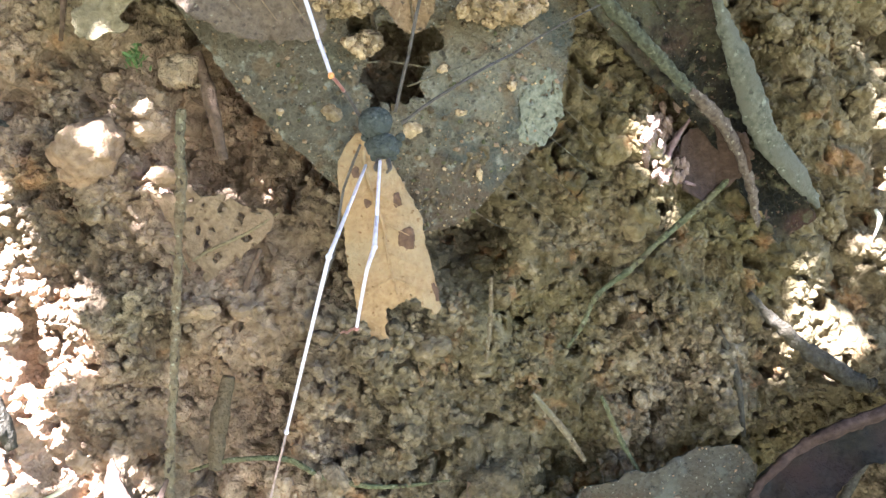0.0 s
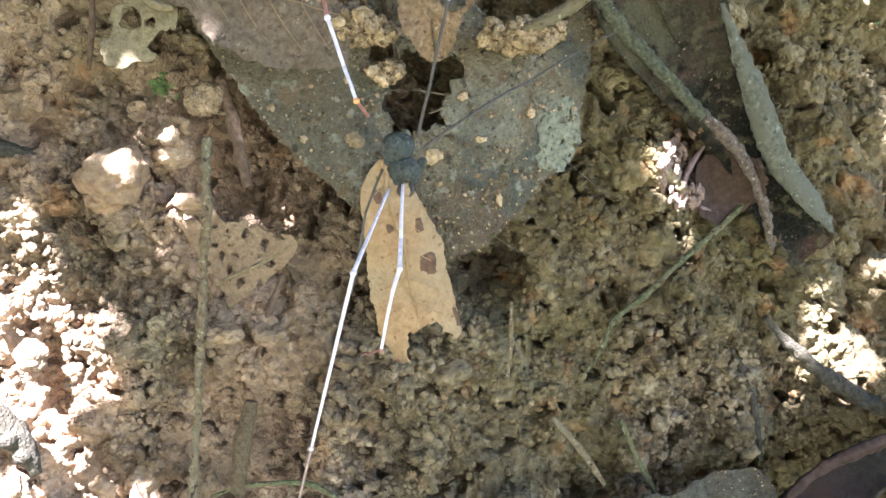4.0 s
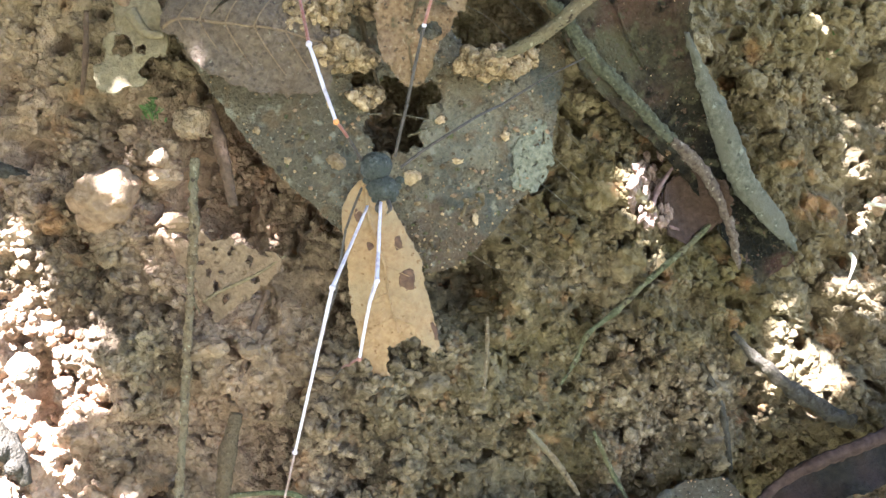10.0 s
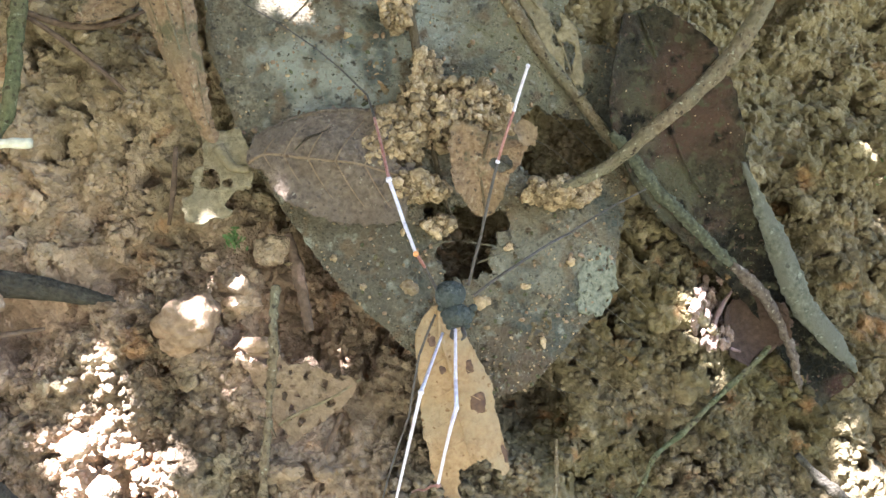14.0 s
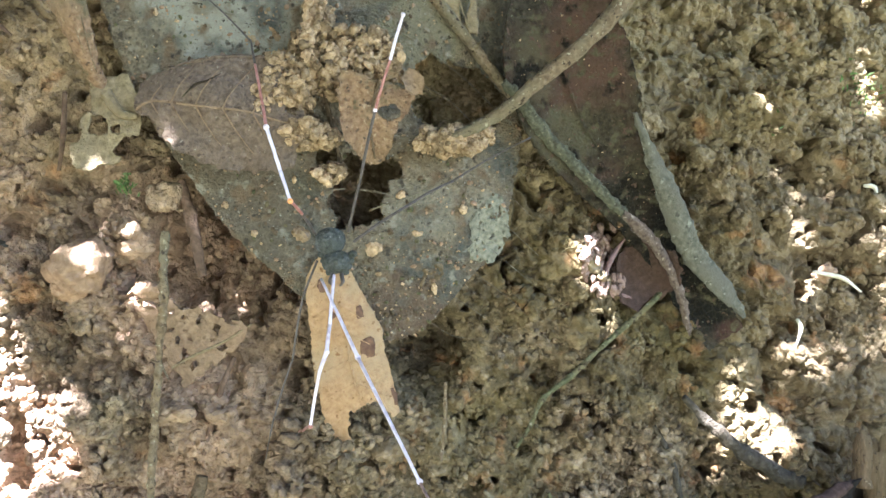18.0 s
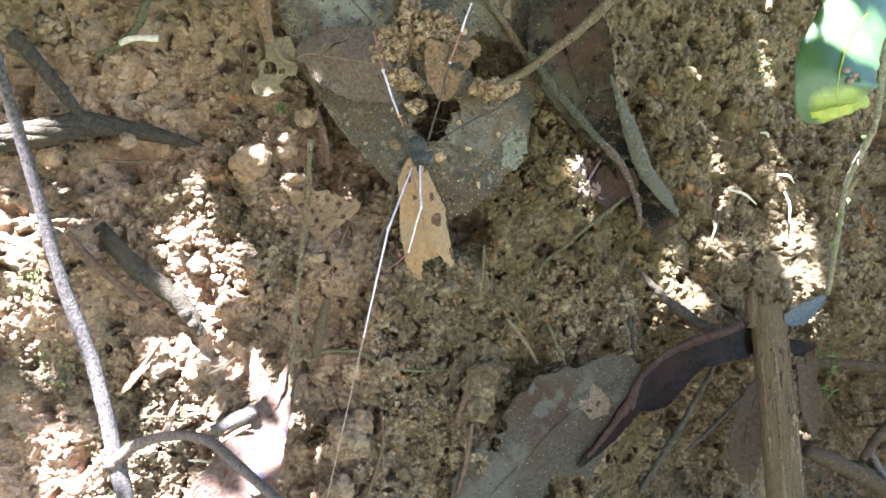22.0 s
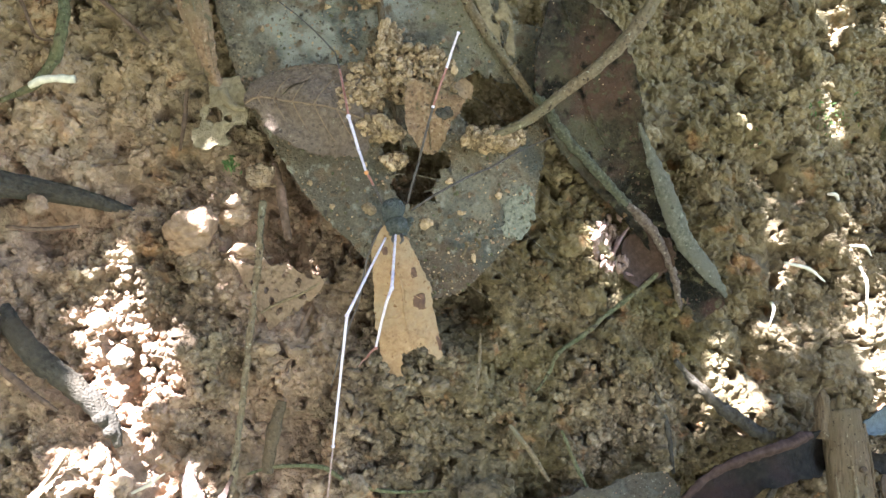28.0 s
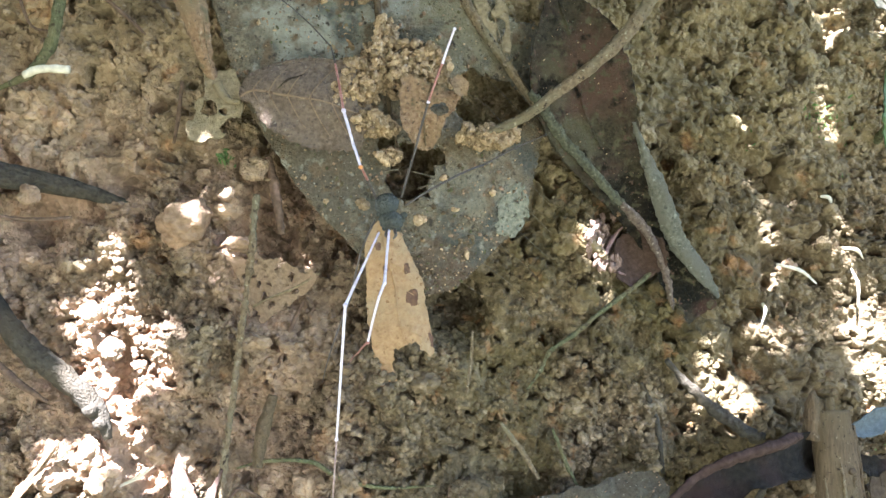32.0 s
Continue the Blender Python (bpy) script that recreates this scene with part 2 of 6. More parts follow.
# grey leaf with real brown blotches, its base darkened to stand for low shade
LOW_LEAF = material("shade_darkened_grey_leaf", (0.042, 0.034, 0.023), (0.092, 0.076, 0.054), 0.6, 7, 0.88, 0.8, third=(0.070, 0.050, 0.032), spec=0.12, net=0.9, specks=(((0.02, 0.018, 0.014), 0.35, 0.63, 0.69), ((0.26, 0.235, 0.19), 0.35, 0.66, 0.72), ((0.095, 0.087, 0.07), 4.0, 0.56, 0.66)), zones=(((0.055, 0.032, 0.020), (20.5, 5, -44), (6, 9, 6), 0.85), ((0.125, 0.115, 0.095), (12, 4, -59), (6, 9, 7), 0.5)))
MARGIN = material("greenish_leaf_margin", (0.046, 0.044, 0.028), (0.115, 0.108, 0.070), 0.5, 5, 0.9, 0.6, spec=0.1, specks=(((0.16, 0.148, 0.10), 0.5, 0.62, 0.70), ((0.05, 0.045, 0.03), 0.8, 0.62, 0.69)))
BROWN_LEAF = material("brown_dead_leaf", (0.108, 0.072, 0.047), (0.245, 0.172, 0.117), 0.6, 7, 0.75, 1.0, third=(0.155, 0.108, 0.072), through_light=0.1, spec=0.3, net=0.8, specks=(((0.09, 0.06, 0.045), 0.8, 0.62, 0.68), ((0.33, 0.27, 0.19), 0.5, 0.67, 0.72)))
# near-black low in the trough between rim and fold, brown and olive blotches above
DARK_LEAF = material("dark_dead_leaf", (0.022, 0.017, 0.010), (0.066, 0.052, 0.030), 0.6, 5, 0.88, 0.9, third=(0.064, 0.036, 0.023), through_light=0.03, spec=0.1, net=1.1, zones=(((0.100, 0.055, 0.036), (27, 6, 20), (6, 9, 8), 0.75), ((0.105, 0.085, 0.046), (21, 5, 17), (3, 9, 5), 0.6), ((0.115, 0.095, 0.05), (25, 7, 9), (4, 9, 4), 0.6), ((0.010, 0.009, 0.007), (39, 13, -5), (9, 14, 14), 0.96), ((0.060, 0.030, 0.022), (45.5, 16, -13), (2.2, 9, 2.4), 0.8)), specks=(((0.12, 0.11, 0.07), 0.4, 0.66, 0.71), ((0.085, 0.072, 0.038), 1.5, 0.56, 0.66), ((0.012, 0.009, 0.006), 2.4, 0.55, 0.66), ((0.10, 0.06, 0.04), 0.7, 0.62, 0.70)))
DUSK_LEAF = material("dull_brown_leaf", (0.050, 0.033, 0.021), (0.095, 0.066, 0.043), 0.7, 8, 0.9, 0.6, third=(0.070, 0.052, 0.032), spec=0.1)
STRAP = material("brown_strap_leaf", (0.150, 0.086, 0.046), (0.33, 0.208, 0.118), 0.5, 5, 0.75, 0.7, third=(0.19, 0.132, 0.072), through_light=0.06, spec=0.2, net=0.8, specks=(((0.07, 0.045, 0.028), 0.6, 0.60, 0.68), ((0.36, 0.26, 0.16), 0.5, 0.64, 0.70), ((0.12, 0.095, 0.05), 2.2, 0.55, 0.66)))
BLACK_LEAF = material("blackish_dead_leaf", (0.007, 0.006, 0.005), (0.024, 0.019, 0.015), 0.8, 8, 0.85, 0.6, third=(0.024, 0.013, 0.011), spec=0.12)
PALE_EDGE = material("pale_leaf_underside", (0.064, 0.059, 0.042), (0.140, 0.129, 0.094), 0.6, 7, 0.8, 0.4, spec=0.15, specks=(((0.20, 0.19, 0.145), 0.5, 0.62, 0.70), ((0.05, 0.045, 0.032), 0.8, 0.60, 0.68), ((0.10, 0.09, 0.066), 3.0, 0.52, 0.64)))
BLUE_TIP = material("bluish_grey_leaf_tip", (0.035, 0.042, 0.044), (0.075, 0.088, 0.094), 0.6, 5, 0.5, 0.4, spec=0.5)
DUSTY_RIM = material("dusty_brown_rim", (0.060, 0.040, 0.030), (0.16, 0.118, 0.088), 0.5, 4, 0.85, 0.6, spec=0.12, specks=(((0.26, 0.21, 0.155), 0.5, 0.60, 0.70),))
RIM = material("purplish_leaf_rim", (0.026, 0.014, 0.011), (0.070, 0.042, 0.032), 0.7, 6, 0.8, 0.4, spec=0.12)
SCRAP = material("purplish_brown_scrap", (0.036, 0.020, 0.013), (0.085, 0.050, 0.034), 0.6, 4, 0.85, 0.6, third=(0.055, 0.030, 0.020), spec=0.2)
PINK_RIM = material("pale_pink_rim", (0.13, 0.075, 0.066), (0.27, 0.17, 0.15), 0.6, 4, 0.7, 0.4, spec=0.25)
YELLOW_LEAF = material("yellow_dead_leaf", (0.30, 0.172, 0.080), (0.45, 0.282, 0.146), 0.7, 6, 0.75, 0.6, third=(0.37, 0.27, 0.16), net=0.9, through_light=0.15, spec=0.15, specks=(((0.20, 0.10, 0.04), 0.6, 0.65, 0.71),))
SPOT = material("brown_spot", (0.07, 0.035, 0.022), (0.17, 0.09, 0.05), 0.7, 3, 0.8, 0.4)
PATCH = material("lichen_patch", (0.122, 0.112, 0.076), (0.275, 0.252, 0.178), 0.5, 3, 0.95, 0.6, spec=0.1, specks=(((0.08, 0.075, 0.05), 0.5, 0.63, 0.69),))
TAN_LEAF = material("tan_dead_leaf", (0.20, 0.130, 0.078), (0.36, 0.245, 0.150), 0.5, 6, 0.8, 0.6, third=(0.26, 0.165, 0.10), net=0.8, through_light=0.15, spec=0.15, specks=(((0.14, 0.085, 0.05), 0.7, 0.64, 0.70),))
PINK_LEAF = material("pinkish_bleached_leaf", (0.075, 0.040, 0.028), (0.175, 0.118, 0.092), 1.0, 5, 0.85, 0.5, third=(0.135, 0.092, 0.070), through_light=0.1, net=1.2, spec=0.1, specks=(((0.07, 0.055, 0.075), 2.2, 0.60, 0.65), ((0.09, 0.035, 0.02), 1.2, 0.62, 0.67)))
OLIVE_LEAF = material("olive_straw_leaf", (0.145, 0.105, 0.054), (0.34, 0.258, 0.145), 0.6, 6, 0.8, 0.6, third=(0.21, 0.155, 0.085), net=0.8, through_light=0.12)
TWIG = material("twig_bark", (0.105, 0.070, 0.038), (0.245, 0.178, 0.105), 0.6, 5, 0.9, 0.8, third=(0.17, 0.14, 0.085), spec=0.15, specks=(((0.34, 0.29, 0.19), 0.5, 0.65, 0.70), ((0.05, 0.034, 0.022), 0.6, 0.62, 0.67)))
GREY_STICK = material("grey_stick_bark", (0.055, 0.044, 0.040), (0.155, 0.132, 0.122), 0.5, 5, 0.85, 0.6, spec=0.15, specks=(((0.03, 0.022, 0.02), 0.5, 0.63, 0.69),))
BRANCH = material("pinkish_grey_branch", (0.105, 0.076, 0.064), (0.225, 0.172, 0.148), 0.5, 5, 0.9, 0.5, spec=0.12, specks=(((0.06, 0.042, 0.034), 0.5, 0.64, 0.70),))
STUMP = material("weathered_wood", (0.088, 0.060, 0.035), (0.165, 0.116, 0.070), 0.5, 7, 0.95, 0.8, third=(0.115, 0.086, 0.050), spec=0.08, specks=(((0.045, 0.03, 0.02), 0.4, 0.65, 0.70), ((0.22, 0.17, 0.11), 0.4, 0.67, 0.72)))
WOOD = material("grained_broken_wood", (0.075, 0.048, 0.027), (0.185, 0.128, 0.076), 0.7, 7, 0.95, 0.9, third=(0.125, 0.092, 0.052), spec=0.08, streak=(2.4, 2.4, 0.22), specks=(((0.03, 0.02, 0.014), 0.5, 0.64, 0.70), ((0.24, 0.19, 0.12), 0.5, 0.66, 0.72)))
DUSK_BARK = material("dusky_brown_bark", (0.040, 0.028, 0.018), (0.105, 0.074, 0.047), 0.6, 6, 0.95, 0.8, third=(0.065, 0.05, 0.03), spec=0.08, specks=(((0.16, 0.12, 0.08), 0.5, 0.64, 0.71),))
DARK_ROOT = material("dark_root_bark", (0.040, 0.032, 0.023), (0.098, 0.081, 0.060), 0.6, 6, 0.92, 0.9, third=(0.088, 0.068, 0.045), spec=0.12)
GREEN_ROOT = material("algae_green_root", (0.070, 0.068, 0.032), (0.165, 0.158, 0.080), 0.5, 4, 0.95, 0.8, third=(0.16, 0.128, 0.066), spec=0.08, specks=(((0.06, 0.045, 0.025), 0.6, 0.58, 0.66), ((0.26, 0.24, 0.15), 0.5, 0.64, 0.70)))
THIN_ROOT = material("thin_brown_root", (0.075, 0.045, 0.030), (0.18, 0.115, 0.075), 0.6, 5, 0.9, 0.5, spec=0.15)
MOSSY_BARK = material("pale_mossy_bark", (0.15, 0.13, 0.085), (0.42, 0.38, 0.28), 0.6, 4, 0.85, 0.7, third=(0.18, 0.18, 0.09))
SHELL = material("dull_shell", (0.095, 0.074, 0.046), (0.175, 0.138, 0.088), 0.6, 4, 0.85, 0.4, third=(0.13, 0.098, 0.058), spec=0.15)
STRAW = material("pale_straw", (0.50, 0.42, 0.30), (0.75, 0.67, 0.52), 0.8, 4, 0.7, 0.3)
MOSS = material("moss_green", (0.07, 0.11, 0.035), (0.20, 0.28, 0.09), 0.6, 3, 0.9, 0.3, islands=0.4, through_light=0.2, spec=0.15)
GREEN_LEAF = material("live_green_leaf", (0.040, 0.088, 0.018), (0.085, 0.15, 0.035), 2.5, 5, 0.42, 0.2, through_light=0.14, spec=1.0, net=1.2, zones=(((0.36, 0.42, 0.05), (41, -63, -4.4), (4.2, 9, 2.4), 0.9),))
YELLOWING = material("yellowing_leaf_edge", (0.30, 0.36, 0.03), (0.55, 0.55, 0.06), 1.0, 4, 0.4, 0.2, through_light=0.2, spec=0.5)
BODY = material("harvestman_body", (0.032, 0.033, 0.029), (0.125, 0.125, 0.108), 0.35, 2.5, 0.75, 0.9, third=(0.062, 0.064, 0.055), bump_size=0.3, spec=0.15, specks=(((0.20, 0.19, 0.16), 0.4, 0.66, 0.71),))
LEG_DARK = material("dark_leg", (0.045, 0.035, 0.03), (0.11, 0.085, 0.07), 0.6, 3, 0.5, 0.2)
LEG_WHITE = material("white_leg", (0.55, 0.44, 0.50), (0.82, 0.73, 0.79), 0.6, 4, 0.35, 0.1, spec=0.5)
LEG_FOOT = material("pale_brown_leg_end", (0.24, 0.14, 0.115), (0.43, 0.31, 0.265), 0.6, 4, 0.5, 0.2)
LEG_RED = material("reddish_leg", (0.22, 0.07, 0.05), (0.42, 0.20, 0.16), 0.6, 3, 0.4, 0.2, spec=0.5)
JOINT = material("orange_joint", (0.65, 0.22, 0.06), (0.85, 0.42, 0.16), 0.5, 2, 0.4, 0.1)
CANOPY = material("canopy_leaf", (0.06, 0.10, 0.02), (0.13, 0.19, 0.04), 4, 20, 0.5, 0.2, through_light=0.2)
# unseen far ground, kept dark so it bounces little orange light
FAR_GROUND = material("unseen_dark_ground", (0.035, 0.04, 0.022), (0.09, 0.09, 0.05), 30, 200, 0.9, 0.5)

# ---- mesh tools ----


def mesh_object(name, verts, faces, mat, origin, parent=None, label="", smooth=True):
    """A mesh from vertices in millimetres of the world; its origin lies at origin (or at its parent's)."""
    origin = np.array(origin, float)
    me = bpy.data.meshes.new(name)
    me.from_pydata(((np.asarray(verts, float) - origin) * MM).tolist(), [], [tuple(int(i) for i in f) for f in faces])
    me.materials.append(mat)
    if smooth:
        me.polygons.foreach_set("use_smooth", [True] * len(me.polygons))
    ob = new(name, me)
    if parent is None:
        ob.location = origin * MM
    else:
        ob.parent = parent
    if label:
        ob["label"] = label
    return ob


def thing(name, origin, label, category, group="", kind=""):
    ob = new(name)
    ob.empty_display_size = 0.002
    ob.location = np.array(origin, float) * MM
    ob["at"] = [float(v) for v in origin]
    return tagged(ob, label, category, group, kind)


def smooth_line(points, count):
    """A Catmull-Rom line through the given rows, resampled evenly in parameter."""
    p = np.asarray(points, float)
    q = np.vstack([2 * p[0] - p[1], p, 2 * p[-1] - p[-2]])
    out = []
    for s in np.linspace(0, len(p) - 1, count):
        i = min(int(s), len(p) - 2)
        u = s - i
        a, b, c, d = q[i], q[i + 1], q[i + 2], q[i + 3]
        out.append(0.5 * (2 * b + (c - a) * u + (2 * a - 5 * b + 4 * c - d) * u * u + (3 * b - a - 3 * c + d) * u**3))
    return np.array(out)


def lumps(p, size, seed=0.0):
    """Smooth noise in -1..1 at points in millimetres."""
    return np.array([noise.noise(Vector((v[0] / size + seed, v[1] / size - seed, v[2] / size + 0.37 * seed))) for v in p])


def tube(points, radii, sides=8, count=40, rough=0.0, rough_size=1.5, flat=1.0, cap=True, seed=0.0):
    """Vertices and faces of a tapering, slightly uneven rod along points."""
    line = smooth_line(points, count)
    rad = np.interp(np.linspace(0, 1, count), np.linspace(0, 1, len(radii)), radii)
    tan = np.gradient(line, axis=0)
    tan /= np.linalg.norm(tan, axis=1)[:, None] + 1e-9
    ref = np.array((0.0, -1.0, 0.0))
    verts, faces = [], []
    for i in range(count):
        a = np.cross(tan[i], ref)
        a /= np.linalg.norm(a) + 1e-9
        b = np.cross(a, tan[i])
        for k in range(sides):
            w = 2 * math.pi * k / sides
            verts.append(line[i] + rad[i] * (math.cos(w) * a + flat * math.sin(w) * b))
    verts = np.array(verts)
    if rough:
        centre = np.repeat(line, sides, axis=0)
        verts = centre + (verts - centre) * (1 + rough * lumps(verts, rough_size, seed))[:, None]
    for i in range(count - 1):
        for k in range(sides):
            j = (k + 1) % sides
            faces.append((i * sides + k, i * sides + j, (i + 1) * sides + j, (i + 1) * sides + k))
    if cap:
        faces.append(tuple(range(sides))[::-1])
        faces.append(tuple(range((count - 1) * sides, count * sides)))
    return verts, faces


def blade(mid, left, right, rows=60, cols=24, twist=(0.0,), cup=0.0, wave=0.3, wave_size=6.0, ragged=0.0, ragged_size=1.2, holes=(), bits=0.0, bit_size=1.2, seed=0.0, facing=(0, -1, 0), thick=0.12, fray=0.28):
    """A leaf blade: half widths left and right of a midrib, bent, waved, with torn holes (x, z, rx, rz). Two skins and an edge."""
    line = smooth_line(mid, rows)
    s = np.linspace(0, 1, rows)
    wl = np.interp(s, np.linspace(0, 1, len(left)), left)
    wr = np.interp(s, np.linspace(0, 1, len(right)), right)
    tw = np.radians(np.interp(s, np.linspace(0, 1, len(twist)), twist))
    tan = np.gradient(line, axis=0)
    tan /= np.linalg.norm(tan, axis=1)[:, None] + 1e-9
    face = np.array(facing, float)
    pts = np.empty((rows, cols, 3))
    nor = np.empty((rows, cols, 3))
    us = np.linspace(-1, 1, cols)
    for i in range(rows):
        a = np.cross(face, tan[i])
        a /= np.linalg.norm(a) + 1e-9
        nn = np.cross(tan[i], a)
        side = math.cos(tw[i]) * a + math.sin(tw[i]) * nn
        up = np.cross(tan[i], side)
        for j, u in enumerate(us):
            w = wl[i] if u < 0 else wr[i]
            if ragged and abs(u) > 0.99:
                w *= 1 + ragged * noise.noise(Vector((i / rows * 60 / ragged_size, u * 5 + seed, seed)))
            pts[i, j] = line[i] + side * (u * w) + up * (cup * u * u * w)
            nor[i, j] = up
    flatp = pts.reshape(-1, 3)
    flatn = nor.reshape(-1, 3)
    flatp = flatp + flatn * (wave * lumps(flatp, wave_size, seed) + 0.25 * wave * lumps(flatp, wave_size * 0.3, seed + 3))[:, None]
    keep = []
    for i in range(rows - 1):
        for j in range(cols - 1):
            q = (i * cols + j, i * cols + j + 1, (i + 1) * cols + j + 1, (i + 1) * cols + j)
            c = flatp[list(q)].mean(axis=0)
            gone = False
            jag = 0.28 * noise.noise(Vector((c[0] / 1.3, c[2] / 1.3, seed))) + 0.2 * noise.noise(Vector((c[0] / 0.5, c[2] / 0.5, seed)))
            for hx, hz, rx, rz in holes:
                if ((c[0] - hx) / rx) ** 2 + ((c[2] - hz) / rz) ** 2 < (1 + jag) ** 2:
                    gone = True
                    break
            if not gone and bits and noise.noise(Vector((c[0] / bit_size, c[2] / bit_size, seed + 9))) > bits:
                gone = True
            if not gone:
                keep.append(q)
    n = len(flatp)
    # torn edges run in easy lines, not along the weave of the mesh
    count = {}
    for q in keep:
        for a, b in zip(q, q[1:] + q[:1]):
            count[(a, b)] = 1
    ring = {}
    for a, b in count:
        if (b, a) not in count:
            ring.setdefault(a, []).append(b)
            ring.setdefault(b, []).append(a)
    own = np.array(sorted(ring), int)
    for _ in range(2):
        mean = np.array([flatp[ring[v]].mean(axis=0) for v in own]) if len(own) else flatp[:0]
        flatp[own] = 0.45 * flatp[own] + 0.55 * mean
    if len(own) and fray:
        e = flatp[own]
        flatp[own] = e + np.stack([lumps(e, 0.8, seed + 21) + 0.6 * lumps(e, 0.37, seed + 4), 0.3 * lumps(e, 1.5, seed), lumps(e, 0.9, seed + 33) + 0.6 * lumps(e, 0.4, seed + 8)], -1) * fray
    verts = np.vstack([flatp + flatn * (thick / 2), flatp - flatn * (thick / 2)])
    faces, edges = [], {}
    for q in keep:
        faces.append(q)
        faces.append(tuple(n + v for v in q[::-1]))
        for a, b in zip(q, q[1:] + q[:1]):
            edges[(a, b)] = 1
    for a, b in edges:
        if (b, a) not in edges:
            faces.append((a, n + a, n + b, b))
    used = sorted({v for q in faces for v in q})
    where = {v: i for i, v in enumerate(used)}
    return verts[used], [tuple(where[v] for v in q) for q in faces], line


@functools.lru_cache(None)
def ico(level=1):
    bm = bmesh.new()
    bmesh.ops.create_icosphere(bm, subdivisions=level, radius=1)
    v = np.array([x.co[:] for x in bm.verts])
    bm.verts.index_update()
    f = np.array([[x.index for x in y.verts] for y in bm.faces])
    bm.free()
    return v, f


def stone_shape(seed, level=1, rough=0.35):
    v, f = ico(level)
    k = 1 + rough * lumps(v, 0.9, seed) + rough * 0.5 * lumps(v, 0.4, seed + 5)
    return v * k[:, None], f


def crumbly(seed, count, level=4, lo=0.22, hi=0.5):
    """A lump of earth, radius about 1, swollen into knobs like granules grown together."""
    rng = np.random.RandomState(int(seed * 10))
    v, f = ico(level)
    base = 0.72 + 0.30 * lumps(v, 0.9, seed)
    knobs = rng.normal(size=(count, 3))
    knobs /= np.linalg.norm(knobs, axis=1)[:, None]
    wide = rng.uniform(lo, hi, count)
    off = np.arccos(np.clip(v @ knobs.T, -1, 1)) / wide
    swell = (np.sqrt(np.maximum(0, 1 - off**2)) * wide * rng.uniform(0.5, 0.95, count)).max(axis=1)
    return v * (base + swell + 0.06 * lumps(v, 0.16, seed + 3))[:, None], f


def centre_of(v):
    v = np.asarray(v)
    return [float(v[:, 0].mean()), float(v[:, 1].max()), float(v[:, 2].min())]


def single(name, vf, mat, label, category, group=""):
    """A thing that is one mesh, with its origin at its base."""
    v, f = vf[0], vf[1]
    ob = mesh_object(name, v, f, mat, centre_of(v))
    return tagged(ob, label, category, group)


def part(name, vf, mat, parent, label=""):
    """One mesh under a thing (or under a part of it), from vertices in millimetres of the world."""
    top = parent
    while top.parent is not None:
        top = top.parent
    return mesh_object(name, vf[0], vf[1], mat, list(top["at"]), parent, label)


# ---- the bank ----
def bank_y(x, z):
    """How far back the bare bank lies (mm)."""
    y = np.interp(x, (-3000, -200, -120, -60, -35, -20, 0, 10, 25, 40, 60, 80, 110, 200, 3000), (-60, -45, -24, -9, -2, 2, 3.5, 5, 10, 17, 22, 27, 36, 60, 80))
    for px, pz, r, depth in HOLLOWS:
        y = y + depth * np.exp(-((x - px) ** 2 + (z - pz) ** 2) / r**2)
    return y


# hollows in the bank: x, z, radius, depth
HOLLOWS = [(1.5, 4.4, 5.26, 9), (12.5, 15.2, 5.33, 7), (8.2, -14.0, 4.85, 9), (-17.1, -5.6, 3.9, 7), (35.7, -5.0, 4.24, 6), (52.3, -45.1, 8.51, 9), (-46.1, -4.8, 4.94, 6), (-13.8, 2.4, 4.34, 7), (85.7, -56.5, 16.73, 20), (51.5, -60.4, 11.69, 10), (83.9, -41.5, 6.67, 9)]


def grid_noise(xs, zs, size, seed):
    """Smooth value noise on a grid, by bilinear steps with eased weights (fast)."""
    rng = np.random.RandomState(seed)
    tab = rng.rand(257, 257) * 2 - 1
    X, Z = np.meshgrid(xs / size, zs / size, indexing="ij")
    xi, zi = np.floor(X).astype(int), np.floor(Z).astype(int)
    u, w = X - xi, Z - zi
    u, w = u * u * (3 - 2 * u), w * w * (3 - 2 * w)
    g = lambda a, b: tab[a % 257, b % 257]
    return (g(xi, zi) * (1 - u) + g(xi + 1, zi) * u) * (1 - w) + (g(xi, zi + 1) * (1 - u) + g(xi + 1, zi + 1) * u) * w


X0, X1, Z0, Z1 = -80.0, 130.0, -96.0, 56.0
FOOT, BROW = -380.0, 420.0
# finer steps where the camera comes close
fine_x = np.concatenate([np.arange(X0, -58, 0.45), np.arange(-58, 66, 0.21), np.arange(66, X1 + 0.1, 0.45)])
fine_z = np.concatenate([np.arange(Z0, -62, 0.45), np.arange(-62, 34, 0.21), np.arange(34, Z1 + 0.1, 0.45)])


def noise_at(X, Z, size, seed):
    """Smooth value noise at places."""
    tab = np.random.RandomState(seed).rand(257, 257) * 2 - 1
    X, Z = X / size, Z / size
    xi, zi = np.floor(X).astype(int), np.floor(Z).astype(int)
    u, w = X - xi, Z - zi
    u, w = u * u * (3 - 2 * u), w * w * (3 - 2 * w)
    g = lambda a, b: tab[a % 257, b % 257]
    return (g(xi, zi) * (1 - u) + g(xi + 1, zi) * u) * (1 - w) + (g(xi, zi + 1) * (1 - u) + g(xi + 1, zi + 1) * u) * w


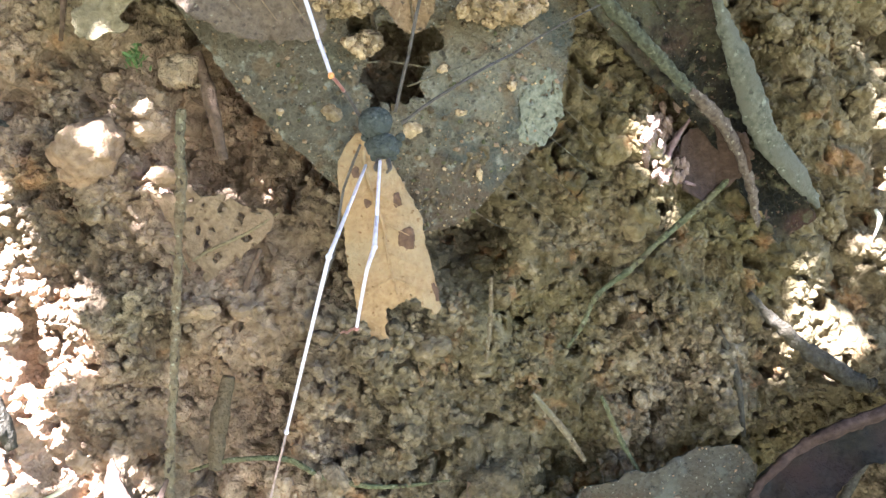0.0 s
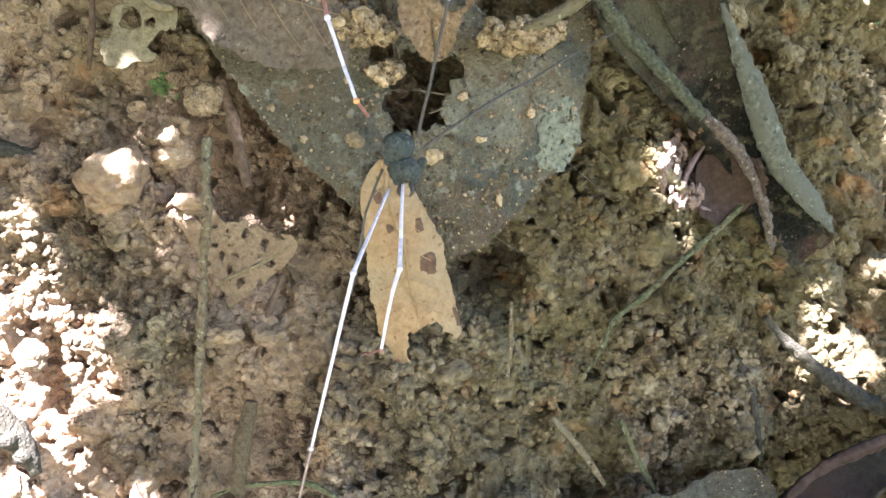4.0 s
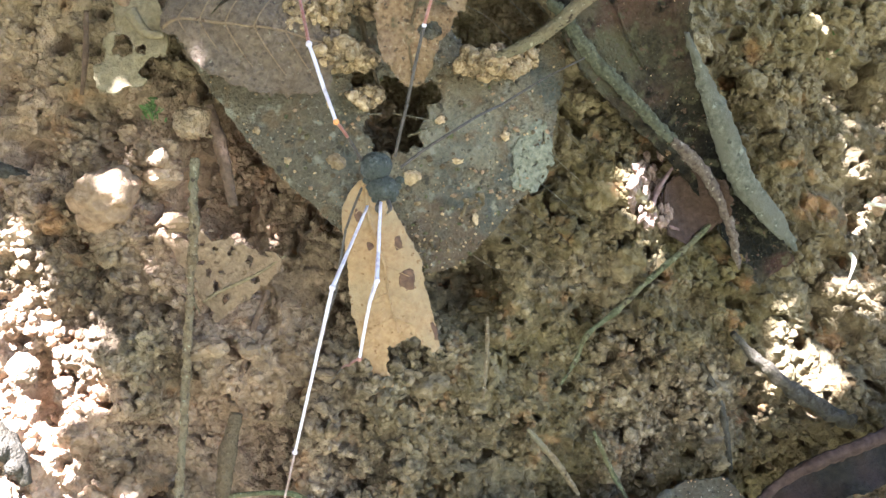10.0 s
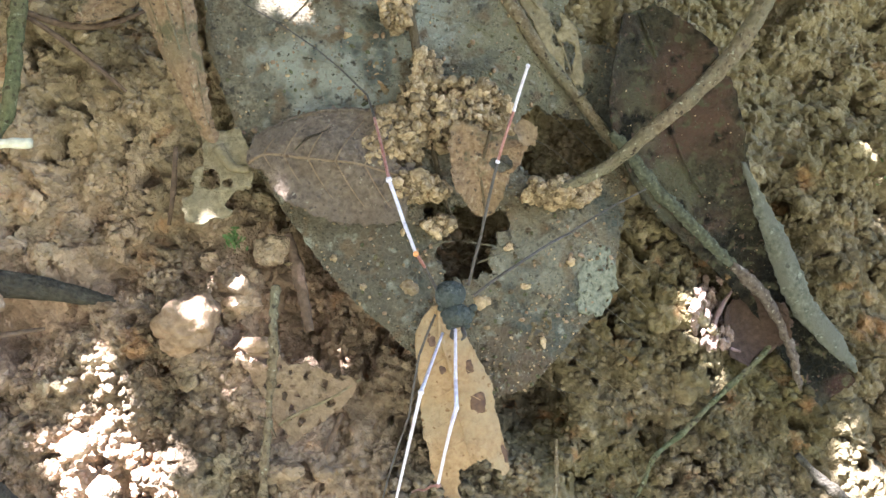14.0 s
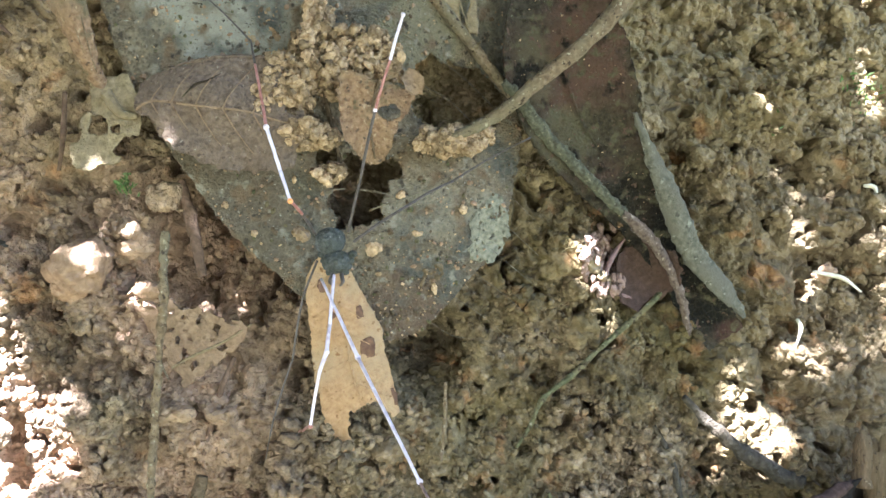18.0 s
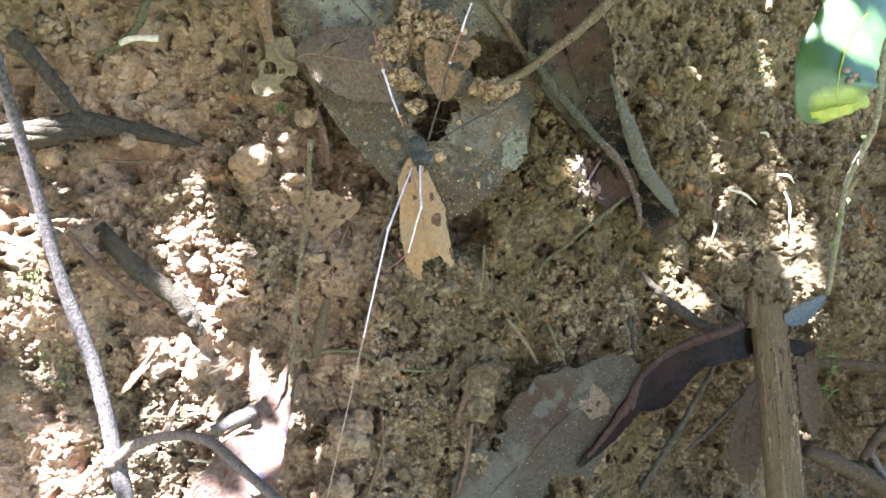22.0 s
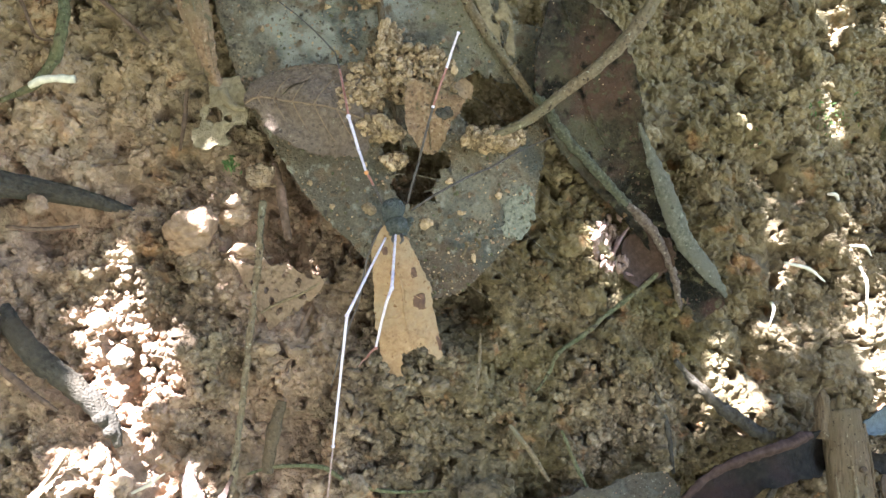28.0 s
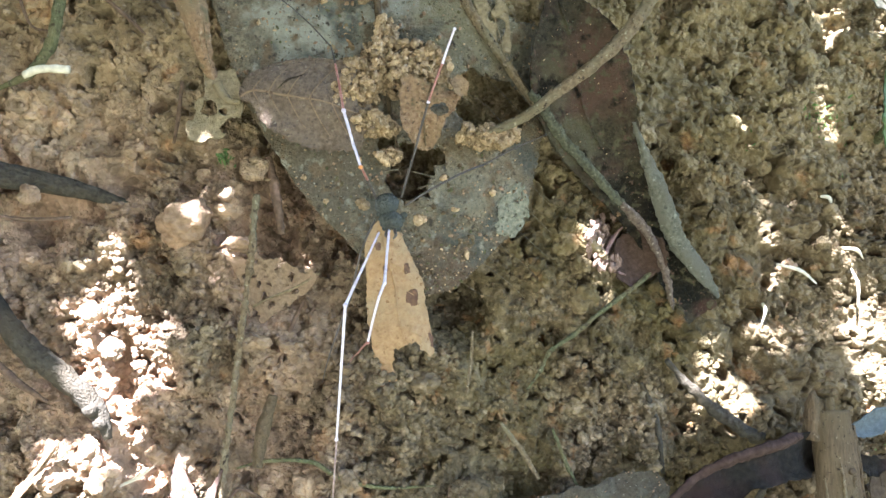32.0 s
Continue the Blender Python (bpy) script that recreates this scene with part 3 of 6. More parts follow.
def knobs_at(X, Z, size, seed, wide=0.8):
    """Rounded crumbs side by side: each a dome of its own height, with crevices between."""
    rng = np.random.RandomState(seed)
    jx, jz, own = rng.rand(257, 257), rng.rand(257, 257), rng.rand(257, 257)
    X, Z = X / size, Z / size
    xi, zi = np.floor(X).astype(int), np.floor(Z).astype(int)
    near, tall = np.full(X.shape, 9.0), np.zeros(X.shape)
    for a in (-1, 0, 1):
        for b in (-1, 0, 1):
            p, q = (xi + a) % 257, (zi + b) % 257
            d = (xi + a + jx[p, q] - X) ** 2 + (zi + b + jz[p, q] - Z) ** 2
            m = d < near
            near, tall = np.where(m, d, near), np.where(m, own[p, q], tall)
    return np.sqrt(np.maximum(0, 1 - near / wide**2)) * (0.3 + 0.7 * tall)


def relief(xs, zs):
    X, Z = np.meshgrid(xs, zs, indexing="ij")
    h = 2.8 * noise_at(X, Z, 19, 1) + 1.9 * noise_at(X, Z, 7.5, 2) + 0.9 * noise_at(X, Z, 3.4, 3)
    # some stretches smooth and earthy, some crumbly
    loose = np.clip(0.6 + 0.9 * noise_at(X, Z, 14, 9) + 0.4 * noise_at(X, Z, 5, 10), 0.3, 1.0)
    A = X + 0.9 * noise_at(X, Z, 2.7, 31) + 0.3 * noise_at(X, Z, 0.9, 32)
    B = Z + 0.9 * noise_at(X, Z, 2.7, 33) + 0.3 * noise_at(X, Z, 0.9, 34)
    h += loose * (1.2 * knobs_at(A, B, 3.9, 41) + 0.9 * knobs_at(A, B, 2.0, 42))
    # granules of about a millimetre, grown together
    h += (0.6 + 0.4 * loose) * (1.25 * knobs_at(A, B, 1.15, 43, 0.72) + 0.75 * knobs_at(A, B, 0.8, 44, 0.72)) - 1.6
    h += 0.14 * noise_at(X, Z, 0.5, 4)
    # pores and small hollows between the crumbs
    h -= 6.0 * np.maximum(0, noise_at(A, B, 4.3, 5) - 0.36) + 9.0 * np.maximum(0, noise_at(A, B, 1.3, 6) - 0.5)
    # lumps that overhang towards the light
    return h + 1.6 * np.maximum(0, noise_at(X, Z, 10.5, 7) - 0.25)


FINE = relief(fine_x, fine_z)


def relief_at(x, z):
    i = np.clip(np.searchsorted(fine_x, np.asarray(x) + 0.12) - 1, 0, len(fine_x) - 1)
    k = np.clip(np.searchsorted(fine_z, np.asarray(z) + 0.12) - 1, 0, len(fine_z) - 1)
    return FINE[i, k]


def surface_y(x, z):
    return bank_y(np.asarray(x, float), np.asarray(z, float)) - relief_at(x, z)


def build_bank():
    """One sheet: the ground before the bank, the steep earth face and the ground above it, out to the horizon."""
    far = np.array([0.0, 8, 20, 45, 90, 170, 300, 600, 1500, 5000, 20000, 80000])
    xs = np.concatenate([X0 - far[:0:-1], fine_x, X1 + far[1:]])
    low = np.linspace(FOOT, Z0 - 8, 14)
    high = np.linspace(Z1 + 8, BROW, 14)
    vs = np.concatenate([FOOT - far[:0:-1], low, fine_z, high, BROW + far[1:]])
    X, W = np.meshgrid(xs, vs, indexing="ij")
    Z = np.clip(W, FOOT, BROW)
    Y = bank_y(X, Z) + np.minimum(W - FOOT, 0) + np.maximum(W - BROW, 0)
    inside = (X >= X0) & (X <= X1) & (W >= Z0) & (W <= Z1)
    Y = Y - np.where(inside, relief_at(X, Z), 6 * grid_noise(xs, vs, 60, 8))
    # crumbs lean out sideways, so that their edges are not all drawn straight back
    X = X + np.where(inside, 0.25 * noise_at(X, Z, 0.8, 51), 0)
    Z = Z + np.where(inside, 0.25 * noise_at(X, Z, 0.8, 52), 0)
    verts = np.stack([X, Y, Z], -1).reshape(-1, 3)
    nx, nz = len(xs), len(vs)
    idx = np.arange(nx * nz).reshape(nx, nz)
    faces = np.stack([idx[:-1, :-1], idx[1:, :-1], idx[1:, 1:], idx[:-1, 1:]], -1).reshape(-1, 4)
    ground = mesh_object("ground", verts, faces, SOIL, (0, 0, 0))
    ground.data.materials.append(FAR_GROUND)
    cx, cz = X.reshape(-1)[faces].mean(axis=1), W.reshape(-1)[faces].mean(axis=1)
    away = (cx < X0 - 30) | (cx > X1 + 30) | (cz < Z0 - 30) | (cz > Z1 + 30)
    ground.data.polygons.foreach_set("material_index", away.astype(np.int32))
    ground["at"] = [0.0, 0.0, 0.0]
    return tagged(ground, "steep crumbly ochre earth bank with leaf litter", "ground", kind="structure")


def scatter(count, seed, lo, hi, sink, spread=None):
    """Places, sizes and turns of crumbs on the bank; spread: (x, z, rx, rz) areas, or the whole face."""
    rng = np.random.RandomState(seed)
    if spread is None:
        x, z = rng.uniform(X0 + 3, X1 - 3, count), rng.uniform(Z0 + 3, Z1 - 3, count)
    else:
        pick = rng.randint(0, len(spread), count)
        a, q = rng.uniform(0, 2 * math.pi, count), np.sqrt(rng.rand(count))
        s = np.array(spread)[pick]
        x, z = s[:, 0] + s[:, 2] * q * np.cos(a), s[:, 1] + s[:, 3] * q * np.sin(a)
    r = lo * (hi / lo) ** (rng.rand(count) ** 2.0)
    return x, z, r, rng


def joined_crumbs(name, x, y, z, r, rng, mat, parent, label, level=1):
    shapes = [stone_shape(3.7 * k + 1, level, 0.5 if level == 1 else 0.75) for k in range(14)]
    nv, nf = len(shapes[0][0]), len(shapes[0][1])
    count = len(x)
    allv = np.empty((count, nv, 3))
    rot = rng.normal(size=(count, 4))
    rot /= np.linalg.norm(rot, axis=1)[:, None]
    stretch = rng.uniform(0.6, 1.35, (count, 3))
    kind = rng.randint(0, 14, count)
    for k in range(14):
        m = np.where(kind == k)[0]
        v = shapes[k][0][None] * stretch[m][:, None, :]
        w, a, b, c = rot[m].T
        R = np.stack([1 - 2 * (b * b + c * c), 2 * (a * b - c * w), 2 * (a * c + b * w), 2 * (a * b + c * w), 1 - 2 * (a * a + c * c), 2 * (b * c - a * w), 2 * (a * c - b * w), 2 * (b * c + a * w), 1 - 2 * (a * a + b * b)], -1).reshape(-1, 3, 3)
        allv[m] = np.einsum("nij,nkj->nki", R, v) * r[m][:, None, None] + np.stack([x[m], y[m], z[m]], -1)[:, None, :]
    faces = (shapes[0][1][None] + (np.arange(count) * nv)[:, None, None]).reshape(-1, 3)
    me = bpy.data.meshes.new(name)
    at = np.array(list(parent["at"]))
    me.vertices.add(count * nv)
    me.vertices.foreach_set("co", ((allv.reshape(-1, 3) - at) * MM).ravel())
    me.loops.add(len(faces) * 3)
    me.loops.foreach_set("vertex_index", faces.ravel().astype(np.int32))
    me.polygons.add(len(faces))
    me.polygons.foreach_set("loop_start", np.arange(0, len(faces) * 3, 3, dtype=np.int32))
    me.polygons.foreach_set("use_smooth", np.full(len(faces), True))
    me.update(calc_edges=True)
    me.materials.append(mat)
    ob = new(name, me)
    ob.parent = parent
    return tagged(ob, label, kind="stuff")


GROUND = build_bank()


def build_crumbs():
    # fine crumbs everywhere, coarser ones in drifts
    x, z, r, rng = scatter(74000, 11, 0.26, 0.60, 0.3)
    pick = noise_at(x, z, 9, 19) + 0.35 * rng.normal(size=len(x)) > -0.12
    x, z, r = x[pick], z[pick], r[pick]
    y = surface_y(x, z) - rng.uniform(-0.3, 0.35, len(x)) * r
    joined_crumbs("soil_crumbs", x, y, z, r, rng, SOIL, GROUND, "loose fine ochre soil crumbs")
    # granules that cling together in lumps
    x, z, r, rng = scatter(1500, 12, 0.8, 2.0, 0.3)
    pick = noise_at(x, z, 14, 9) + 0.4 * rng.normal(size=len(x)) > -0.25
    x, z, r = x[pick], z[pick], r[pick]
    y = surface_y(x, z) + 0.35 * r
    many = np.maximum(6, (9 * r**1.3)).astype(int)
    own = np.repeat(np.arange(len(x)), many)
    d = rng.normal(size=(len(own), 3))
    d[:, 1] = -np.abs(d[:, 1])
    d *= (rng.uniform(0.75, 1.1, len(own)) / np.linalg.norm(d, axis=1))[:, None]
    g = np.clip(r[own] * rng.uniform(0.28, 0.48, len(own)), 0.26, 0.72)
    joined_crumbs("soil_lumps", x[own] + d[:, 0] * r[own], y[own] + d[:, 1] * r[own], z[own] + d[:, 2] * r[own], g, rng, SOIL, GROUND, "ochre soil granules clinging in lumps", 2)
    # the nearest larger clods, one by one
    shapes = []
    for k in range(8):
        v, f = crumbly(11.3 * k + 2, 60)
        me = bpy.data.meshes.new("clod")
        me.from_pydata((v * MM).tolist(), [], f.tolist())
        me.materials.append(SOIL)
        shapes.append(me)
    rng = np.random.RandomState(5)
    for i in range(220):
        cx, cz = rng.uniform(-48, 70), rng.uniform(-60, 30)
        cr = rng.uniform(0.9, 1.9)
        ob = new("clod", shapes[i % 8])
        ob.parent = GROUND
        ob.location = (cx * MM, (float(surface_y(cx, cz)) + 0.15 * cr) * MM, cz * MM)
        ob.rotation_euler = rng.uniform(0, 6.28, 3)
        ob.scale = cr * rng.uniform(0.75, 1.25, 3)


build_crumbs()

# ---- dead leaves ----


SURFACE = []


def on_leaf(x, z):
    """The depth of the large leaf's face at a place."""
    s = SURFACE[0]
    return float(s[((s[:, 0] - x) ** 2 + (s[:, 2] - z) ** 2).argmin(), 1])


def grey_leaf():
    mid = [(-5.5, 0.0, 42.7), (-3.3, 0.0, 25.8), (-1.2, 1.0, 11.9), (2.2, 2.0, -1.9), (4.9, 3.0, -13.0)]
    left = (21.5, 21.8, 21.3, 20.4, 18.6, 16.0, 13.2, 9.8, 6.4, 0.85)
    right = (23.74, 24.59, 24.17, 23.91, 22.90, 21.88, 19.84, 16.96, 11.87, 3.39)
    holes = [(1.8, 3.1, 3.05, 4.24), (3.3, 5.7, 3.39, 1.36), (12.6, 13.3, 5.26, 4.07), (10.4, 15.9, 2.54, 2.37), (-6.2, 36.0, 3.39, 2.54), (16.6, 29.1, 3.39, 3.39), (-1.5, 7.2, 1.19, 1.53)]
    v, f, line = blade(mid, left, right, 150, 110, twist=(-12, -14, -12, -8), cup=-0.08, wave=0.8, wave_size=14, ragged=0.05, ragged_size=6.0, holes=holes, seed=2.0, thick=0.25)
    ob = thing("dead_leaf", centre_of(v), "large grey-brown dead leaf with torn holes hanging on the earth bank", "leaf")
    part("blade", (v, f), GREY_LEAF, ob)
    SURFACE.append(v[: len(v) // 2].copy())
    rng = np.random.RandomState(31)
    on = v[rng.randint(0, len(v) // 2, 1300)]
    joined_crumbs("dust", on[:, 0], on[:, 1] - 0.12, on[:, 2], rng.uniform(0.04, 0.46, len(on)) ** 2.1, rng, CRUMB, ob, "pale specks of dust and soil")
    for kind, count, seed in ((PALE_CLOD, 420, 32), (STUMP, 420, 33), (GREEN_ROOT, 220, 34)):
        grain = np.random.RandomState(seed)
        on = v[grain.randint(0, len(v) // 2, count * 2)]
        on = on[noise_at(on[:, 0], on[:, 2], 6.0, seed) > -0.1][:count]
        joined_crumbs("dust", on[:, 0], on[:, 1] - 0.08, on[:, 2], grain.uniform(0.06, 0.56, len(on)) ** 1.9, grain, kind, ob, "small crumbs and flakes of litter")
    part("midrib", tube([p - np.array((0, 0.7, 0)) for p in line[:94:9]], (0.62, 0.5, 0.4, 0.15), 8, 60, 0.3), STUMP, ob, "dark raised midrib")
    x, _, z, rx, rz = (16.0, 6.0, -0.7, 2.67, 3.74)
    y = on_leaf(x, z) - 0.25
    pv, pf, _ = blade([(x + 1.0, y + 0.3, z + rz), (x, y, z), (x - 1.2, y - 0.3, z - rz)], (0.6, rx * 0.9, rx * 0.5), (0.6, rx * 1.0, rx * 0.6), 30, 22, twist=(-14,), wave=0.2, wave_size=5, ragged=0.25, bits=0.32, bit_size=0.7, seed=4.0, thick=0.1)
    part("lichen_patch", (pv, pf), PATCH, ob, "pale grey-green lichen patch")
    for k, i in enumerate(range(6, 140, 13)):
        for sgn, w in ((-1, left), (1, right)):
            reach = 0.86 * np.interp(i / 150, np.linspace(0, 1, len(w)), w)
            pts = []
            for u in np.linspace(0.03, 1, 9):
                q = line[min(149, i + int(26 * u * u * reach / 20 + 10 * u))] + np.array((sgn * reach * u, 0, 0.25 * reach * u * (1 - u)))
                pts.append((q[0], on_leaf(q[0], q[2]) - 0.06, q[2]))
            part("side_vein", tube(pts, (0.09, 0.07, 0.03), 5, 18), GREY_LEAF, ob)
    # lighter veins on the upper half
    for a, b, c2 in ([(-1.9, -2.2, 24.2), (2.6, -2.2, 27.8), (7.3, -2.2, 31.3)], [(-1.2, -2.2, 20.8), (6.9, -2.2, 24.3), (12.0, -2.2, 26.9)], [(-3.8, -2.2, 25.1), (-10.3, -2.2, 28.6), (-17.2, -2.2, 32.9)], [(-1.9, -2.2, 13.8), (-9.3, -2.2, 20.7), (-18.8, -2.2, 25.0)], [(2.9, -1.2, 1.2), (9.7, -1.2, 3.8), (17.3, -1.2, 9.0)]):
        pts = [(q[0], on_leaf(q[0], q[2]) - 0.15, q[2]) for q in smooth_line([a, b, c2], 8)]
        part("side_vein", tube(pts, (0.12, 0.09, 0.05), 5, 20), GREY_LEAF, ob)


grey_leaf()


def brown_fragment():
    mid = [(-20.0, -4.6, 11.1), (-18.1, -4.8, 12.0), (-15.1, -5.1, 11.7), (-11.7, -4.9, 11.2), (-8.6, -4.4, 10.9), (-5.8, -3.8, 10.1), (-3.4, -3.4, 9.6)]
    wide = (0.2, 2.8, 4.66, 5.81, 6.25, 5.4, 4.2)
    v, f, line = blade(mid, wide, wide, 100, 70, cup=-0.14, wave=1.3, wave_size=5, ragged=0.16, ragged_size=2.0, holes=[(-19.1, 10.1, 0.75, 0.42), (-3.1, 13.8, 2.5, 2.8)], seed=6.0, thick=0.2)
    ob = thing("leaf_fragment", centre_of(v), "torn pinkish-brown dead leaf piece with fine veins", "leaf")
    part("blade", (v, f), BROWN_LEAF, ob)
    top = v[: len(v) // 2]

    def lay(x, z, lift=0.1):
        return (x, float(top[((top[:, 0] - x) ** 2 + (top[:, 2] - z) ** 2).argmin(), 1]) - lift, z)

    part("midrib", tube([lay(p[0], p[2], 0.05) for p in line[2::8]], (0.16, 0.13, 0.08), 6, 40), TAN_LEAF, ob)
    for x, up, down in ((-18.2, 2.0, 1.6), (-16.2, 4.0, 3.6), (-13.8, 5.0, 4.8), (-11.0, 5.4, 5.2), (-8.2, 5.0, 5.2)):
        z = float(np.interp(x, line[:, 0], line[:, 2]))
        for sgn, reach in ((1, up), (-1, down)):
            part("side_vein", tube([lay(x + 0.55 * reach * u, z + sgn * reach * u * (1.15 - 0.25 * u)) for u in np.linspace(0, 0.9, 7)], (0.085, 0.065, 0.03), 5, 16), TAN_LEAF, ob)
    part("crack", tube([lay(-15.1, 12.4), lay(-13.8, 13.6), lay(-12.6, 14.1), lay(-11.4, 14.9)], (0.04, 0.13, 0.1, 0.03), 5, 14, 0.5), DARK_LEAF, ob, "dark crack")
    edge = [lay(x, float(np.interp(x, line[:, 0], line[:, 2]) + np.interp(x, [m[0] for m in mid], wide)) - 0.25, 0.05) for x in np.linspace(-18.6, -7, 12)]
    part("margin", tube(edge, (0.06, 0.16, 0.14, 0.06), 6, 44, 0.5), BROWN_LEAF, ob, "rolled margin")

brown_fragment()


def tan_flap():
    mid = [(4.6, -3.6, 14.1), (4.0, -3.3, 12.2), (3.5, -2.8, 10.2), (3.7, -1.8, 7.8), (3.9, -0.8, 5.9)]
    wide = (4.0, 3.8, 3.1, 2.1, 0.9)
    v, f, line = blade(mid, wide, wide, 60, 50, cup=0.22, wave=1.0, wave_size=3.4, ragged=0.3, ragged_size=2.0, bits=0.5, bit_size=2.4, seed=12.0, thick=0.2)
    ob = thing("leaf_flap", centre_of(v), "curled orange-tan scrap of dead leaf with soil on it", "leaf")
    part("blade", (v, f), STRAP, ob)
    part("midrib", tube([p - np.array((0, 0.15, 0)) for p in line[::5]], (0.2, 0.12), 5, 20), STUMP, ob)
    part("pale_lobe", blade([(7.2, -4.4, 14.6), (8.2, -4.7, 13.6), (8.6, -4.3, 12.4)], (0.5, 1.3, 0.4), (0.6, 1.2, 0.3), 20, 12, cup=0.5, wave=0.3, ragged=0.2, seed=14.0, thick=0.2)[:2], TAN_LEAF, ob, "pale folded lobe")

tan_flap()


def strap_leaf():
    """A rolled brown leaf strip that ends in a pale chewed flap."""
    line = [(-28.4, -12.4, 32.0), (-27.0, -10.0, 26.4), (-26.3, -9.0, 23.4), (-25.4, -8.0, 20.2), (-24.8, -6.5, 17.2), (-24.2, -5.0, 14.8), (-22.9, -3.5, 12.4)]
    ob = thing("rolled_leaf", line[-1], "rolled brown dead leaf strip ending in a chewed pale flap", "leaf")
    wide = (2.9, 2.6, 2.1, 1.66, 1.22, 0.8, 1.2)
    v, f, mid = blade(line, wide, wide, 70, 24, cup=-0.75, wave=0.35, wave_size=4, ragged=0.06, seed=3.0, thick=0.3)
    part("blade", (v, f), STRAP, ob)
    for off in (-0.55, 0.1, 0.6):
        part("rib", tube([p + np.array((off * w, -0.12 + 0.75 * off * off * w, 0)) for p, w in zip(mid[2:60:6], np.interp(np.linspace(0, 0.85, 10), np.linspace(0, 1, 7), wide))], (0.12, 0.1, 0.05), 5, 40, 0.4), TWIG, ob)
    v, f, _ = blade([(-22.9, -4.0, 14.8), (-22.1, -4.2, 10.8), (-23.1, -4.5, 8.8), (-24.7, -4.7, 6.8), (-25.2, -5.0, 5.2)], (1.9, 2.6, 3.1, 2.2, 0.8), (1.9, 2.6, 3.1, 2.2, 0.8), 50, 40, wave=0.6, wave_size=3.5, ragged=0.2, holes=[(-23.8, 9.8, 1.15, 1.0), (-22.0, 9.3, 0.55, 0.5), (-20.4, 7.4, 1.7, 1.3), (-26.7, 9.0, 1.2, 1.2)], seed=8.0, thick=0.2)
    part("flap", (v, f), OLIVE_LEAF, ob, "pale chewed flap")
    part("stem", tube([(-23.1, -4.4, 13.1), (-21.6, -4.6, 11.0), (-19.8, -4.8, 10.6)], (0.7, 0.5, 0.25), 7, 20, 0.3), OLIVE_LEAF, ob)

strap_leaf()


def twisted_leaf():
    ob = thing("twisted_leaf", (44.5, 13.0, -17.2), "long dark twisted dead leaf with a pale folded edge", "leaf")
    mid = [(21.4, 5.0, 29.1), (23.4, 5.0, 23.6), (24.4, 6.0, 18.4), (26.1, 7.0, 12.7), (29.0, 8.5, 7.7), (32.2, 10.5, 3.3), (35.6, 12.5, -1.0), (39.5, 14.3, -5.8), (42.3, 15.4, -10.7), (44.7, 16.0, -14.1)]
    wide = (2.0, 6.0, 7.25, 6.9, 5.4, 3.8, 3.0, 2.7, 2.8, 2.6)
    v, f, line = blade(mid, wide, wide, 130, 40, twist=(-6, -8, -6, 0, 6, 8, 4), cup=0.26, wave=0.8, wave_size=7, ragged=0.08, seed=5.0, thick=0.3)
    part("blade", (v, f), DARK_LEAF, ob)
    rng = np.random.RandomState(35)
    front = v[: len(v) // 2]
    front = front[front[:, 2] > np.quantile(front[:, 2], 0.3)]
    on = front[rng.randint(0, len(front), 110)]
    joined_crumbs("dust", on[:, 0], on[:, 1] - 0.12, on[:, 2], rng.uniform(0.02, 0.33, len(on)) ** 1.8, rng, CRUMB, ob, "pale specks of dust and soil")
    part("midrib", tube([p - np.array((0, 0.1, 0)) for p in line[::8]], (0.14, 0.12, 0.06), 6, 40, 0.4), DARK_LEAF, ob)
    v, f, _ = blade([(32.4, 5.4, 11.8), (34.0, 6.8, 8.1), (36.0, 8.2, 3.5), (38.0, 9.8, -1.2), (40.2, 11.6, -4.6), (44.0, 13.6, -8.5), (47.1, 15.2, -11.6)], (0.2, 0.5, 1.0, 1.1, 1.0, 0.9, 0.2), (0.25, 0.75, 1.6, 1.9, 1.7, 1.6, 0.3), 70, 18, twist=(10, 14, 18, 14, 8), cup=-0.35, wave=0.4, wave_size=4, ragged=0.06, seed=7.0, thick=0.25)
    part("folded_edge", (v, f), PALE_EDGE, ob, "pale grey folded edge")
    v, f, _ = blade([(17.6, 2.4, 15.0), (19.5, 3.6, 13.2), (22.0, 4.8, 9.9), (25.4, 6.0, 6.5), (28.8, 7.2, 3.2), (31.9, 8.4, 0.4)], (0.4, 0.7, 0.75, 0.7, 0.65, 0.5), (0.4, 0.7, 0.75, 0.7, 0.65, 0.5), 70, 14, twist=(14, 10), cup=-0.4, wave=0.3, wave_size=3, ragged=0.12, seed=77.0, thick=0.25)
    part("pale_margin", (v, f), MARGIN, ob, "pale greenish dusty margin")
    v, f, _ = blade([(31.4, 8.2, 0.8), (33.0, 8.6, -0.6), (35.1, 9.9, -2.5), (37.5, 11.6, -5.9), (39.2, 13.0, -9.9), (40.1, 14.4, -13.5)], (0.5, 0.7, 0.7, 0.55, 0.5, 0.25), (0.5, 0.7, 0.7, 0.55, 0.5, 0.25), 60, 12, twist=(10, 4), cup=-0.5, wave=0.3, wave_size=4, seed=8.0, thick=0.3)
    part("rim", (v, f), DUSTY_RIM, ob, "dusty pinkish-brown rolled rim")

twisted_leaf()


